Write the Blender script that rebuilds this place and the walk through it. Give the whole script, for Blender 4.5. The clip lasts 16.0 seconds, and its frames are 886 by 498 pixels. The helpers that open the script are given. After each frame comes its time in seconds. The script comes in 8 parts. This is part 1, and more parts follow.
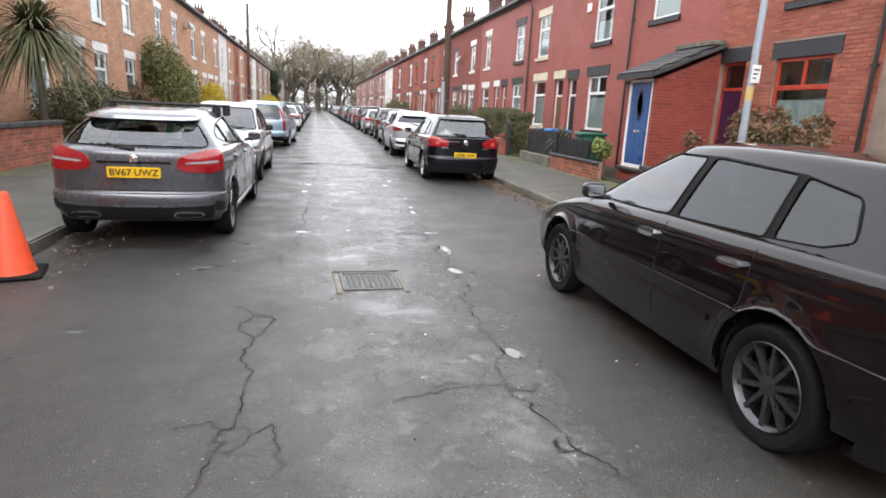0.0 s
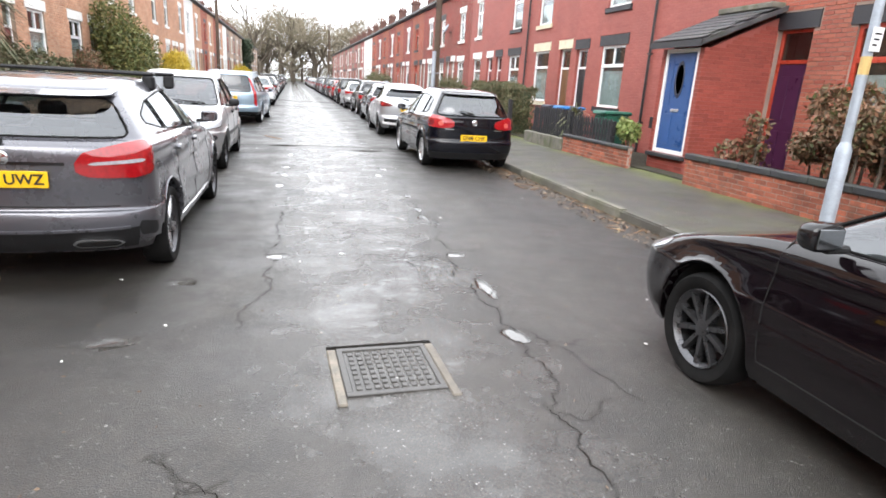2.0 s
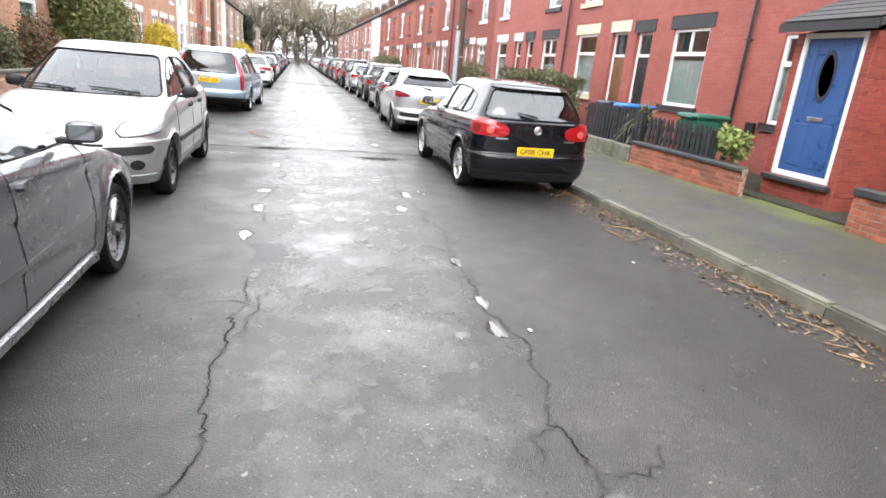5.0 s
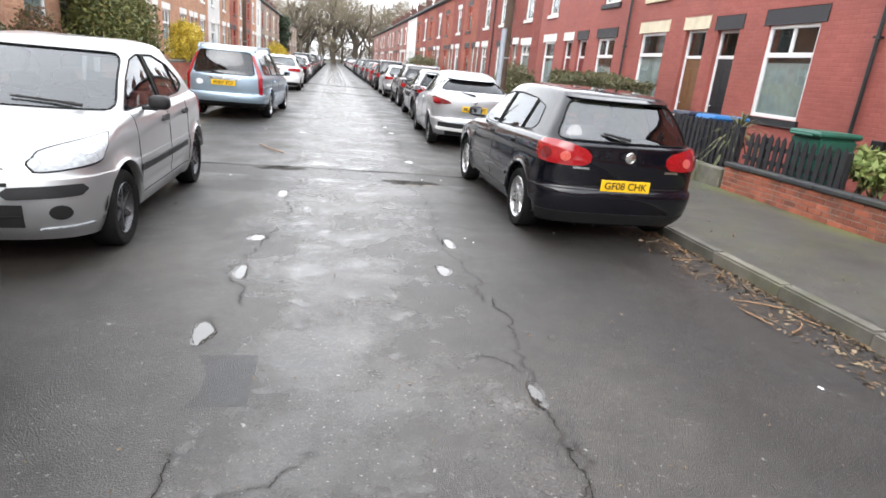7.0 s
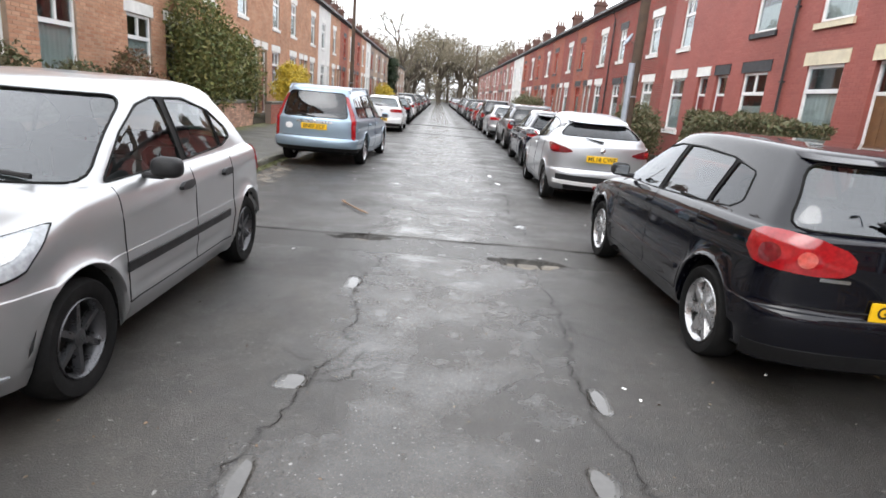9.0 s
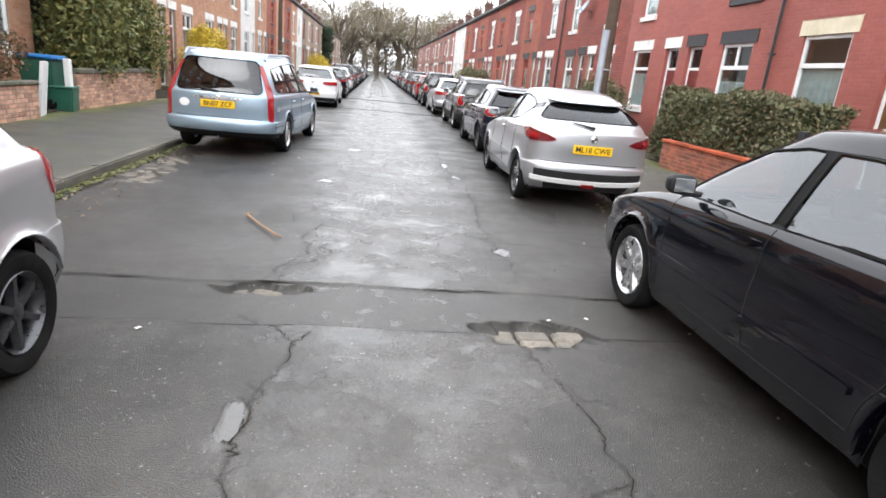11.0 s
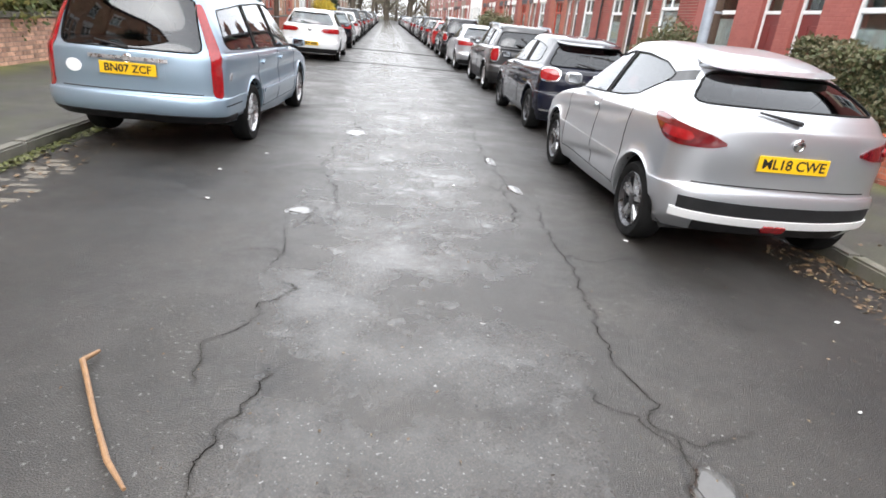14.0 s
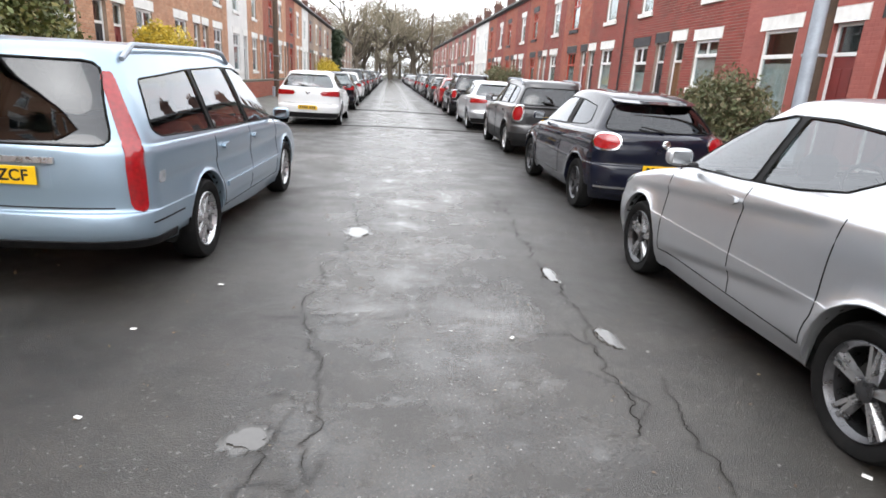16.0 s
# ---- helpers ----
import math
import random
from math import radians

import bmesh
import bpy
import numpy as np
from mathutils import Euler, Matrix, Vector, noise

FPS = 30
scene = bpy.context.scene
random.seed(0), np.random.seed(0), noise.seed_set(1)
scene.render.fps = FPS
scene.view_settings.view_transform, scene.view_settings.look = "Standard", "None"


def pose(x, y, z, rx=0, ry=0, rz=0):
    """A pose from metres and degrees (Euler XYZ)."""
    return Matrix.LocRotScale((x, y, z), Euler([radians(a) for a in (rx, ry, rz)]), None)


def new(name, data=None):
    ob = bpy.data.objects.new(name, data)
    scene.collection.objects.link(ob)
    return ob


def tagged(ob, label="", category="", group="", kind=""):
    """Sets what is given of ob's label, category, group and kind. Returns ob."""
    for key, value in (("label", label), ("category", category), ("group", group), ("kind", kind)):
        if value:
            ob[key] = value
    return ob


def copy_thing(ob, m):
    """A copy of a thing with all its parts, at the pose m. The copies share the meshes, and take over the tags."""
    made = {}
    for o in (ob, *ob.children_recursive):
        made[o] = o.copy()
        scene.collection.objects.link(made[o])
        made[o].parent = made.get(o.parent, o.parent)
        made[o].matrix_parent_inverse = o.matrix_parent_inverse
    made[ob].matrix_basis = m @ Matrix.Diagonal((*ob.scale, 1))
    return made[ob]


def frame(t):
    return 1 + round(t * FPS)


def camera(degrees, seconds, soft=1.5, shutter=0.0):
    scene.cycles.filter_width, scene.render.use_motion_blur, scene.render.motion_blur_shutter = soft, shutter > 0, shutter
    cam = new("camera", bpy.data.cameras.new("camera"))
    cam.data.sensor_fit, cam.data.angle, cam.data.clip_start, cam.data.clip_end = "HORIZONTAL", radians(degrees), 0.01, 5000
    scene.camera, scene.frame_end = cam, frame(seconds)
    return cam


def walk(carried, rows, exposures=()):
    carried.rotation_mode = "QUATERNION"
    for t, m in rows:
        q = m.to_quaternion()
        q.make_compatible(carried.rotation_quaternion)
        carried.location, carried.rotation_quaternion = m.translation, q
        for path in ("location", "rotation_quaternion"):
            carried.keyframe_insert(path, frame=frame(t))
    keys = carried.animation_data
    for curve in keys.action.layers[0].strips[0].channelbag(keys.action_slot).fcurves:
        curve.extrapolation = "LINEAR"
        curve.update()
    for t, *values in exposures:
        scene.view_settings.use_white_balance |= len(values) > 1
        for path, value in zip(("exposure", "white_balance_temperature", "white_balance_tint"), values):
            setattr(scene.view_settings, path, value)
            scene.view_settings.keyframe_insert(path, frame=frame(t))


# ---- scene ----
import collections

cam = camera(74.8, 16.0, soft=1.7)
METRES, EYE, TILT, LEAN, TURN = 18.25, 1.555, 0.43, 0.1, -12.7
ROWS = [
    (0.0, 0.0, 0.0, 0.0, 0.72, -13.8, -2.95),
    (0.5, -0.0068, 0.0258, 0.0, 1.49, -13.35, -2.27),
    (1.0, -0.0138, 0.0561, -0.0011, 0.82, -12.64, -2.83),
    (1.5, -0.0199, 0.0879, -0.0019, 0.05, -15.48, -4.38),
    (2.0, -0.0288, 0.1205, -0.0023, -1.4, -16.16, -3.52),
    (2.5, -0.0366, 0.1538, -0.0031, 0.48, -17.22, -4.61),
    (3.0, -0.0426, 0.1852, -0.0035, 0.26, -15.74, -3.72),
    (3.5, -0.0449, 0.2167, -0.0031, 2.1, -16.7, -3.54),
    (6.0, -0.0637, 0.3636, -0.0025, -2.42, -17.73, -5.88),
    (6.5, -0.0648, 0.3913, -0.0025, 4.4, -17.78, -6.08),
    (7.0, -0.0686, 0.4204, -0.0035, 2.47, -17.81, -5.33),
    (7.5, -0.071, 0.4491, -0.0034, 8.99, -15.82, -4.53),
    (8.0, -0.0787, 0.4784, -0.0037, 9.95, -16.34, -6.42),
    (8.5, -0.0839, 0.5071, -0.0041, 14.0, -16.62, -3.85),
    (9.0, -0.0901, 0.536, -0.0036, 12.3, -15.09, -4.83),
    (11.5, -0.1295, 0.6952, -0.0078, 6.26, -19.27, -5.41),
    (12.0, -0.1371, 0.7278, -0.0091, 9.79, -22.71, -5.94),
    (12.5, -0.1468, 0.7587, -0.0088, 5.03, -20.56, -6.15),
    (13.0, -0.1523, 0.7918, -0.0095, 7.18, -22.62, -6.41),
    (13.5, -0.1603, 0.8207, -0.0095, 4.96, -21.25, -5.38),
    (14.0, -0.1656, 0.8555, -0.0102, 7.55, -21.97, -5.45),
    (14.5, -0.1738, 0.8841, -0.0111, 5.37, -20.13, -5.9),
    (15.0, -0.1796, 0.9184, -0.0109, 4.87, -19.85, -5.16),
    (15.5, -0.1879, 0.9457, -0.0109, 4.9, -17.96, -5.09),
    (16.0, -0.1956, 0.9775, -0.0107, 7.7, -17.01, -3.36),
]
walk(cam, [(t, pose(0, 0, EYE, TILT, LEAN, TURN) @ pose(METRES * x, METRES * y, METRES * z, 90 + pitch, roll, yaw)) for t, x, y, z, yaw, pitch, roll in ROWS],
     exposures=[(0.0, 0.55), (1.5, 0.85), (3.0, 1.2), (3.7, 1.2), (6.0, 1.05), (6.5, 0.92), (8.5, 0.62), (9.0, 0.5), (12.5, 0.92), (14.5, 0.78), (16.0, 0.64)])

# ---- daylight: an overcast sky, bright and nearly white, with a very soft sun ----
world = bpy.data.worlds.new("overcast")
scene.world = world
world.use_nodes = True
wn, wl = world.node_tree.nodes, world.node_tree.links
sky = wn.new("ShaderNodeTexSky")
sky.sky_type, sky.sun_disc = "NISHITA", False
sky.sun_elevation, sky.sun_rotation = radians(38), radians(200)
sky.air_density, sky.dust_density, sky.ozone_density = 1.0, 6.0, 1.0
grey = wn.new("ShaderNodeHueSaturation")
grey.inputs["Saturation"].default_value = 0.12
wl.new(sky.outputs[0], grey.inputs["Color"])
cloud = wn.new("ShaderNodeMix")
cloud.data_type = "RGBA"
cloud.inputs[0].default_value = 0.8
wl.new(grey.outputs[0], cloud.inputs[6])
cloud.inputs[7].default_value = (14.0, 14.4, 15.2, 1)
wl.new(cloud.outputs[2], wn["Background"].inputs["Color"])
wn["Background"].inputs["Strength"].default_value = 0.15
sun = new("sun", bpy.data.lights.new("sun", "SUN"))
sun.data.energy, sun.data.angle, sun.data.color = 0.6, radians(40), (1.0, 0.97, 0.93)
sun.rotation_euler = (radians(52), 0, radians(-20))

# ---- materials ----


def shader(name):
    m = bpy.data.materials.new(name)
    m.use_nodes = True
    return m, m.node_tree.nodes, m.node_tree.links, m.node_tree.nodes["Principled BSDF"]


def ramp(nodes, links, value, stops):
    r = nodes.new("ShaderNodeValToRGB")
    while len(r.color_ramp.elements) < len(stops):
        r.color_ramp.elements.new(0.5)
    for e, (p, c) in zip(r.color_ramp.elements, stops):
        e.position, e.color = p, (*c, 1) if len(c) == 3 else c
    links.new(value, r.inputs[0])
    return r.outputs[0]


def noise_tex(nodes, links, coord, scale, detail=5, rough=0.6):
    n = nodes.new("ShaderNodeTexNoise")
    n.inputs["Scale"].default_value, n.inputs["Detail"].default_value, n.inputs["Roughness"].default_value = scale, detail, rough
    links.new(coord, n.inputs["Vector"])
    return n.outputs["Fac"]


def blend(nodes, links, fac, a, b, kind="MIX"):
    m = nodes.new("ShaderNodeMix")
    m.data_type, m.blend_type = "RGBA", kind
    for sock, v in ((m.inputs[0], fac), (m.inputs[6], a), (m.inputs[7], b)):
        if isinstance(v, (int, float)):
            sock.default_value = v
        elif isinstance(v, tuple):
            sock.default_value = (*v, 1)
        else:
            links.new(v, sock)
    return m.outputs[2]


def bump(nodes, links, bsdf, height, strength=0.4, distance=0.01):
    b = nodes.new("ShaderNodeBump")
    b.inputs["Strength"].default_value, b.inputs["Distance"].default_value = strength, distance
    links.new(height, b.inputs["Height"])
    links.new(b.outputs[0], bsdf.inputs["Normal"])


def world_coord(nodes):
    return nodes.new("ShaderNodeNewGeometry").outputs["Position"]


def surface(name, col, rough=0.6, metal=0.0, vary=0.25, scale=3.0, fine=60.0, relief=0.2, depth=0.004, dirt=None, dirt_amount=0.4, random_tint=0.0, spec=0.5, coat=0.0):
    """A painted, plastic, stone or timber surface: broad stains, fine grain, relief."""
    m, n, l, b = shader(name)
    co = world_coord(n)
    broad = noise_tex(n, l, co, scale, 6, 0.65)
    grain = noise_tex(n, l, co, fine, 4, 0.6)
    dark = tuple(c * (1 - vary) for c in col)
    light = tuple(min(1, c * (1 + vary * 0.7)) for c in col)
    c1 = ramp(n, l, broad, [(0.3, dark), (0.7, light)])
    c2 = blend(n, l, 0.35 * min(1, vary * 2.5), c1, ramp(n, l, grain, [(0.3, (0.25, 0.25, 0.25)), (0.7, (0.8, 0.8, 0.8))]), "OVERLAY")
    if dirt:
        patch = ramp(n, l, noise_tex(n, l, co, scale * 0.45, 8, 0.7), [(0.5, (0, 0, 0)), (0.68, (dirt_amount,) * 3)])
        c2 = blend(n, l, patch, c2, dirt)
    if random_tint:
        info = n.new("ShaderNodeObjectInfo")
        c2 = blend(n, l, random_tint, c2, ramp(n, l, info.outputs["Random"], [(0.0, (0.15, 0.12, 0.12)), (0.5, (0.5, 0.5, 0.5)), (1.0, (0.85, 0.8, 0.75))]), "OVERLAY")
    l.new(c2, b.inputs["Base Color"])
    r = ramp(n, l, broad, [(0.3, (max(0.02, rough - 0.12),) * 3), (0.7, (min(1, rough + 0.12),) * 3)])
    l.new(r, b.inputs["Roughness"])
    b.inputs["Metallic"].default_value = metal
    b.inputs["Specular IOR Level"].default_value = spec
    b.inputs["Coat Weight"].default_value = coat
    b.inputs["Coat Roughness"].default_value = 0.04
    if relief:
        bump(n, l, b, grain, relief, depth)
    return m


def islands(name, cols, rough=0.85, tint=0.5, relief=0.5, dirt=(0.05, 0.05, 0.04), dirt_amount=0.5, mask_scale=0.7):
    """Bricks in one mesh: every brick its own shade, with soot and weathering."""
    m, n, l, b = shader(name)
    co = world_coord(n)
    rnd = n.new("ShaderNodeNewGeometry").outputs["Random Per Island"]
    base = ramp(n, l, rnd, [(i / max(1, len(cols) - 1), c) for i, c in enumerate(cols)])
    grain = noise_tex(n, l, co, 90, 5, 0.7)
    c = blend(n, l, 0.3, base, ramp(n, l, grain, [(0.3, (0.25, 0.25, 0.25)), (0.7, (0.75, 0.75, 0.75))]), "OVERLAY")
    soot = ramp(n, l, noise_tex(n, l, co, mask_scale, 8, 0.65), [(0.45, (0, 0, 0)), (0.7, (dirt_amount,) * 3)])
    c = blend(n, l, soot, c, dirt)
    l.new(c, b.inputs["Base Color"])
    b.inputs["Roughness"].default_value = rough
    bump(n, l, b, grain, relief, 0.006)
    return m


def car_paint(name, col, metal=0.6, rough=0.35, grime=0.10, spec=0.5, coat=0.9):
    m, n, l, b = shader(name)
    co = world_coord(n)
    flake = noise_tex(n, l, co, 900, 2, 0.5)
    c = blend(n, l, 0.05, col, ramp(n, l, flake, [(0.3, (0.2, 0.2, 0.2)), (0.7, (0.8, 0.8, 0.8))]), "OVERLAY")
    film = ramp(n, l, noise_tex(n, l, co, 5, 8, 0.7), [(0.45, (0, 0, 0)), (0.75, (grime,) * 3)])
    c = blend(n, l, film, c, tuple(0.6 * v + 0.05 for v in col))
    l.new(c, b.inputs["Base Color"])
    l.new(ramp(n, l, noise_tex(n, l, co, 4, 8, 0.7), [(0.35, (rough - 0.03,) * 3), (0.75, (rough + 0.05,) * 3)]), b.inputs["Roughness"])
    b.inputs["Metallic"].default_value = metal
    b.inputs["Coat Weight"].default_value, b.inputs["Coat Roughness"].default_value = coat, 0.04
    b.inputs["Specular IOR Level"].default_value = spec
    return m


def window_glass(name, tint=(0.55, 0.6, 0.58), rough=0.02, face=0.06):
    """Thin glass: clear seen straight on, mirror-like towards grazing; face is the share mirrored straight on."""
    m, n, l, b = shader(name)
    clear, gloss, mix, lay = n.new("ShaderNodeBsdfTransparent"), n.new("ShaderNodeBsdfGlossy"), n.new("ShaderNodeMixShader"), n.new("ShaderNodeLayerWeight")
    clear.inputs[0].default_value = (*tint, 1)
    gloss.inputs["Roughness"].default_value = rough
    gloss.inputs["Color"].default_value = (0.95, 0.97, 1, 1)
    lay.inputs[0].default_value = 0.5
    steep, scale = n.new("ShaderNodeMath"), n.new("ShaderNodeMath")
    steep.operation, scale.operation = "POWER", "MULTIPLY_ADD"
    steep.inputs[1].default_value = 4.8
    scale.inputs[1].default_value, scale.inputs[2].default_value = 1 - face, face
    l.new(lay.outputs["Facing"], steep.inputs[0])
    l.new(steep.outputs[0], scale.inputs[0])
    l.new(scale.outputs[0], mix.inputs[0])
    l.new(clear.outputs[0], mix.inputs[1])
    l.new(gloss.outputs[0], mix.inputs[2])
    l.new(mix.outputs[0], n["Material Output"].inputs[0])
    n.remove(b)
    return m


def lens(name, col, rough=0.12):
    m, n, l, b = shader(name)
    co = world_coord(n)
    c = blend(n, l, 0.25, col, ramp(n, l, noise_tex(n, l, co, 40, 2, 0.5), [(0.35, (0.2, 0.2, 0.2)), (0.65, (0.8, 0.8, 0.8))]), "OVERLAY")
    l.new(c, b.inputs["Base Color"])
    b.inputs["Roughness"].default_value, b.inputs["Coat Weight"].default_value, b.inputs["Coat Roughness"].default_value = rough, 1.0, 0.02
    b.inputs["Subsurface Weight"].default_value = 0.0
    return m


def asphalt(name, base, patchy, wet=0.5, moss=0.0, stone=0.35):
    """Worn tarmac: aggregate, darker and paler blotches, a damp film that lies in patches; the attribute 'crack' carries open joints full of dirt."""
    m, n, l, b = shader(name)
    co = world_coord(n)
    agg = n.new("ShaderNodeTexVoronoi")
    agg.inputs["Scale"].default_value = 150
    l.new(co, agg.inputs["Vector"])
    fine = noise_tex(n, l, co, 220, 3, 0.6)
    broad = noise_tex(n, l, co, 0.55, 8, 0.62)
    mid = noise_tex(n, l, co, 4.0, 8, 0.7)
    c = ramp(n, l, broad, [(0.3, tuple(v * (1 - patchy) for v in base)), (0.7, tuple(v * (1 + patchy) for v in base))])
    c = blend(n, l, 0.5, c, ramp(n, l, mid, [(0.3, (0.2, 0.2, 0.2)), (0.72, (0.8, 0.8, 0.78))]), "OVERLAY")
    c = blend(n, l, stone, c, ramp(n, l, agg.outputs["Color"], [(0.1, (0.25, 0.25, 0.25)), (0.6, (0.5, 0.5, 0.5)), (0.95, (0.9, 0.88, 0.85))]), "OVERLAY")
    specks = ramp(n, l, noise_tex(n, l, co, 17, 2, 0.5), [(0.735, (0, 0, 0)), (0.76, (0.3, 0.3, 0.3))])
    c = blend(n, l, specks, c, (0.33, 0.32, 0.3))
    chips = ramp(n, l, noise_tex(n, l, co, 55, 2, 0.5), [(0.665, (0, 0, 0)), (0.72, (0.3, 0.3, 0.3))])
    c = blend(n, l, chips, c, (0.24, 0.235, 0.22))
    pits = ramp(n, l, noise_tex(n, l, co, 31, 3, 0.55), [(0.30, (0.8, 0.8, 0.8)), (0.36, (0, 0, 0))])
    c = blend(n, l, pits, c, (0.009, 0.0085, 0.008))
    if moss:
        verge = n.new("ShaderNodeAttribute")
        verge.attribute_name = "verge"
        growth = ramp(n, l, noise_tex(n, l, co, 1.6, 9, 0.72), [(0.45, (0, 0, 0)), (0.62, (moss,) * 3)])
        c = blend(n, l, growth, c, (0.075, 0.085, 0.03))
        c = blend(n, l, verge.outputs["Fac"], c, blend(n, l, growth, (0.13, 0.15, 0.03), (0.075, 0.085, 0.03)))
    # Paler driving lane: wet sky sheen put into the colour, besides some polish.
    lane_sheen = n.new("ShaderNodeAttribute")
    lane_sheen.attribute_name = "lane"
    c = blend(n, l, lane_sheen.outputs["Fac"], c, blend(n, l, 1.0, c, (2.12, 2.17, 2.22), "MULTIPLY"))
    at = n.new("ShaderNodeAttribute")
    at.attribute_name = "crack"
    near = n.new("ShaderNodeAttribute")
    near.attribute_name = "crazed"
    web = n.new("ShaderNodeTexVoronoi")
    web.feature = "DISTANCE_TO_EDGE"
    web.inputs["Scale"].default_value = 6.5
    shift = n.new("ShaderNodeVectorMath")
    shift.operation = "MULTIPLY_ADD"
    wob = n.new("ShaderNodeTexNoise")
    wob.inputs["Scale"].default_value = 9
    l.new(co, wob.inputs["Vector"])
    l.new(wob.outputs["Color"], shift.inputs[0])
    shift.inputs[1].default_value = (0.12, 0.12, 0.0)
    l.new(co, shift.inputs[2])
    l.new(shift.outputs[0], web.inputs["Vector"])
    hair = blend(n, l, 1.0, ramp(n, l, web.outputs["Distance"], [(0.0, (1, 1, 1)), (0.05, (0, 0, 0))]), near.outputs["Fac"], "MULTIPLY")
    hair = blend(n, l, 1.0, hair, ramp(n, l, noise_tex(n, l, co, 2.1, 3, 0.5), [(0.38, (0, 0, 0)), (0.50, (1, 1, 1))]), "MULTIPLY")
    c = blend(n, l, hair, c, (0.014, 0.013, 0.012))
    c = blend(n, l, at.outputs["Fac"], c, (0.014, 0.013, 0.012))
    pale = n.new("ShaderNodeAttribute")
    pale.attribute_name = "worn"
    c = blend(n, l, pale.outputs["Fac"], c, (0.21, 0.20, 0.18))
    l.new(c, b.inputs["Base Color"])
    film = n.new("ShaderNodeAttribute")
    film.attribute_name = "film"
    damp = n.new("ShaderNodeMath")
    damp.operation, damp.use_clamp = "MULTIPLY_ADD", True
    l.new(ramp(n, l, noise_tex(n, l, co, 1.3, 7, 0.65), [(0.38, (0, 0, 0)), (0.66, (1, 1, 1))]), damp.inputs[0])
    damp.inputs[1].default_value = wet
    spots = ramp(n, l, noise_tex(n, l, co, 5.5, 4, 0.55), [(0.585, (0, 0, 0)), (0.66, (0.55, 0.55, 0.55))])
    lane_spots = n.new("ShaderNodeMath")
    lane_spots.operation = "MULTIPLY_ADD"
    l.new(spots, lane_spots.inputs[0])
    l.new(film.outputs["Fac"], lane_spots.inputs[1])
    l.new(film.outputs["Fac"], lane_spots.inputs[2])
    l.new(lane_spots.outputs[0], damp.inputs[2])
    l.new(ramp(n, l, damp.outputs[0], [(0.0, (0.62,) * 3), (0.5, (0.33,) * 3), (0.9, (0.17,) * 3), (1.0, (0.03,) * 3)]), b.inputs["Roughness"])
    l.new(ramp(n, l, at.outputs["Fac"], [(0.0, (0.72,) * 3), (0.6, (0.0,) * 3)]), b.inputs["Specular IOR Level"])
    add = n.new("ShaderNodeMath")
    l.new(agg.outputs["Distance"], add.inputs[0])
    l.new(fine, add.inputs[1])
    smooth = ramp(n, l, damp.outputs[0], [(0.5, (1, 1, 1)), (1.0, (0.05, 0.05, 0.05))])
    h = n.new("ShaderNodeMath")
    h.operation = "MULTIPLY"
    l.new(add.outputs[0], h.inputs[0])
    l.new(smooth, h.inputs[1])
    bump(n, l, b, h.outputs[0], 0.5, 0.007)
    return m


def leafy(name, cols, rough=0.6, trans=0.25):
    m, n, l, b = shader(name)
    rnd = n.new("ShaderNodeNewGeometry").outputs["Random Per Island"]
    c = ramp(n, l, rnd, [(i / max(1, len(cols) - 1), c) for i, c in enumerate(cols)])
    l.new(c, b.inputs["Base Color"])
    b.inputs["Roughness"].default_value = rough
    return m


M_ROAD = asphalt("worn_road", (0.0195, 0.0170, 0.0145), 0.42, wet=0.5, stone=0.65)
M_PATCH = asphalt("trench_tarmac", (0.0200, 0.0178, 0.0152), 0.3, wet=0.15, stone=0.5)
M_MEND = asphalt("mended_tarmac", (0.0105, 0.0100, 0.0095), 0.2, wet=0.05, stone=0.5)
M_PAVE = asphalt("pavement_tarmac", (0.050, 0.047, 0.041), 0.35, wet=0.3, moss=0.4, stone=0.5)
M_CRACK = surface("crack_dirt", (0.014, 0.0125, 0.011), 0.95, vary=0.4, scale=30, fine=140, relief=0.3, spec=0.05)
M_WATER = surface("rainwater", (0.06, 0.055, 0.05), 0.12, vary=0.2, scale=8, fine=30, relief=0.04, depth=0.002, spec=0.6, coat=0.45)
M_KERB = surface("kerb_stone", (0.14, 0.135, 0.115), 0.75, vary=0.4, scale=4, fine=120, relief=0.5, dirt=(0.07, 0.08, 0.03), dirt_amount=0.7, random_tint=0.35)
M_SETT = surface("sandstone_sett", (0.17, 0.152, 0.125), 0.6, vary=0.5, scale=9, fine=90, relief=0.5, dirt=(0.1, 0.085, 0.06), random_tint=0.3)
M_EARTH = surface("garden_earth", (0.045, 0.04, 0.028), 0.95, vary=0.5, scale=5, fine=40, relief=1.0, depth=0.03, dirt=(0.05, 0.07, 0.02), dirt_amount=0.8)
M_LAND = surface("open_ground", (0.05, 0.055, 0.03), 0.95, vary=0.4, scale=0.2, fine=6, relief=0.4)
M_PAINTED = islands("red_painted_brick", [(0.31, 0.080, 0.064), (0.36, 0.102, 0.082), (0.33, 0.088, 0.070)], rough=0.62, relief=0.3, dirt=(0.16, 0.045, 0.035), dirt_amount=0.5, mask_scale=0.5)
M_PAINTED_BASE = surface("red_masonry_paint", (0.30, 0.080, 0.064), 0.65, vary=0.2, scale=1.2, fine=70, relief=0.3, dirt=(0.12, 0.04, 0.03), dirt_amount=0.3)
M_BRICK = islands("red_brick", [(0.36, 0.095, 0.06), (0.29, 0.07, 0.045), (0.41, 0.13, 0.08), (0.33, 0.085, 0.055)], relief=0.5, dirt_amount=0.25)
M_MORTAR = surface("mortar", (0.27, 0.20, 0.165), 0.95, vary=0.3, scale=2, fine=120, relief=0.4)
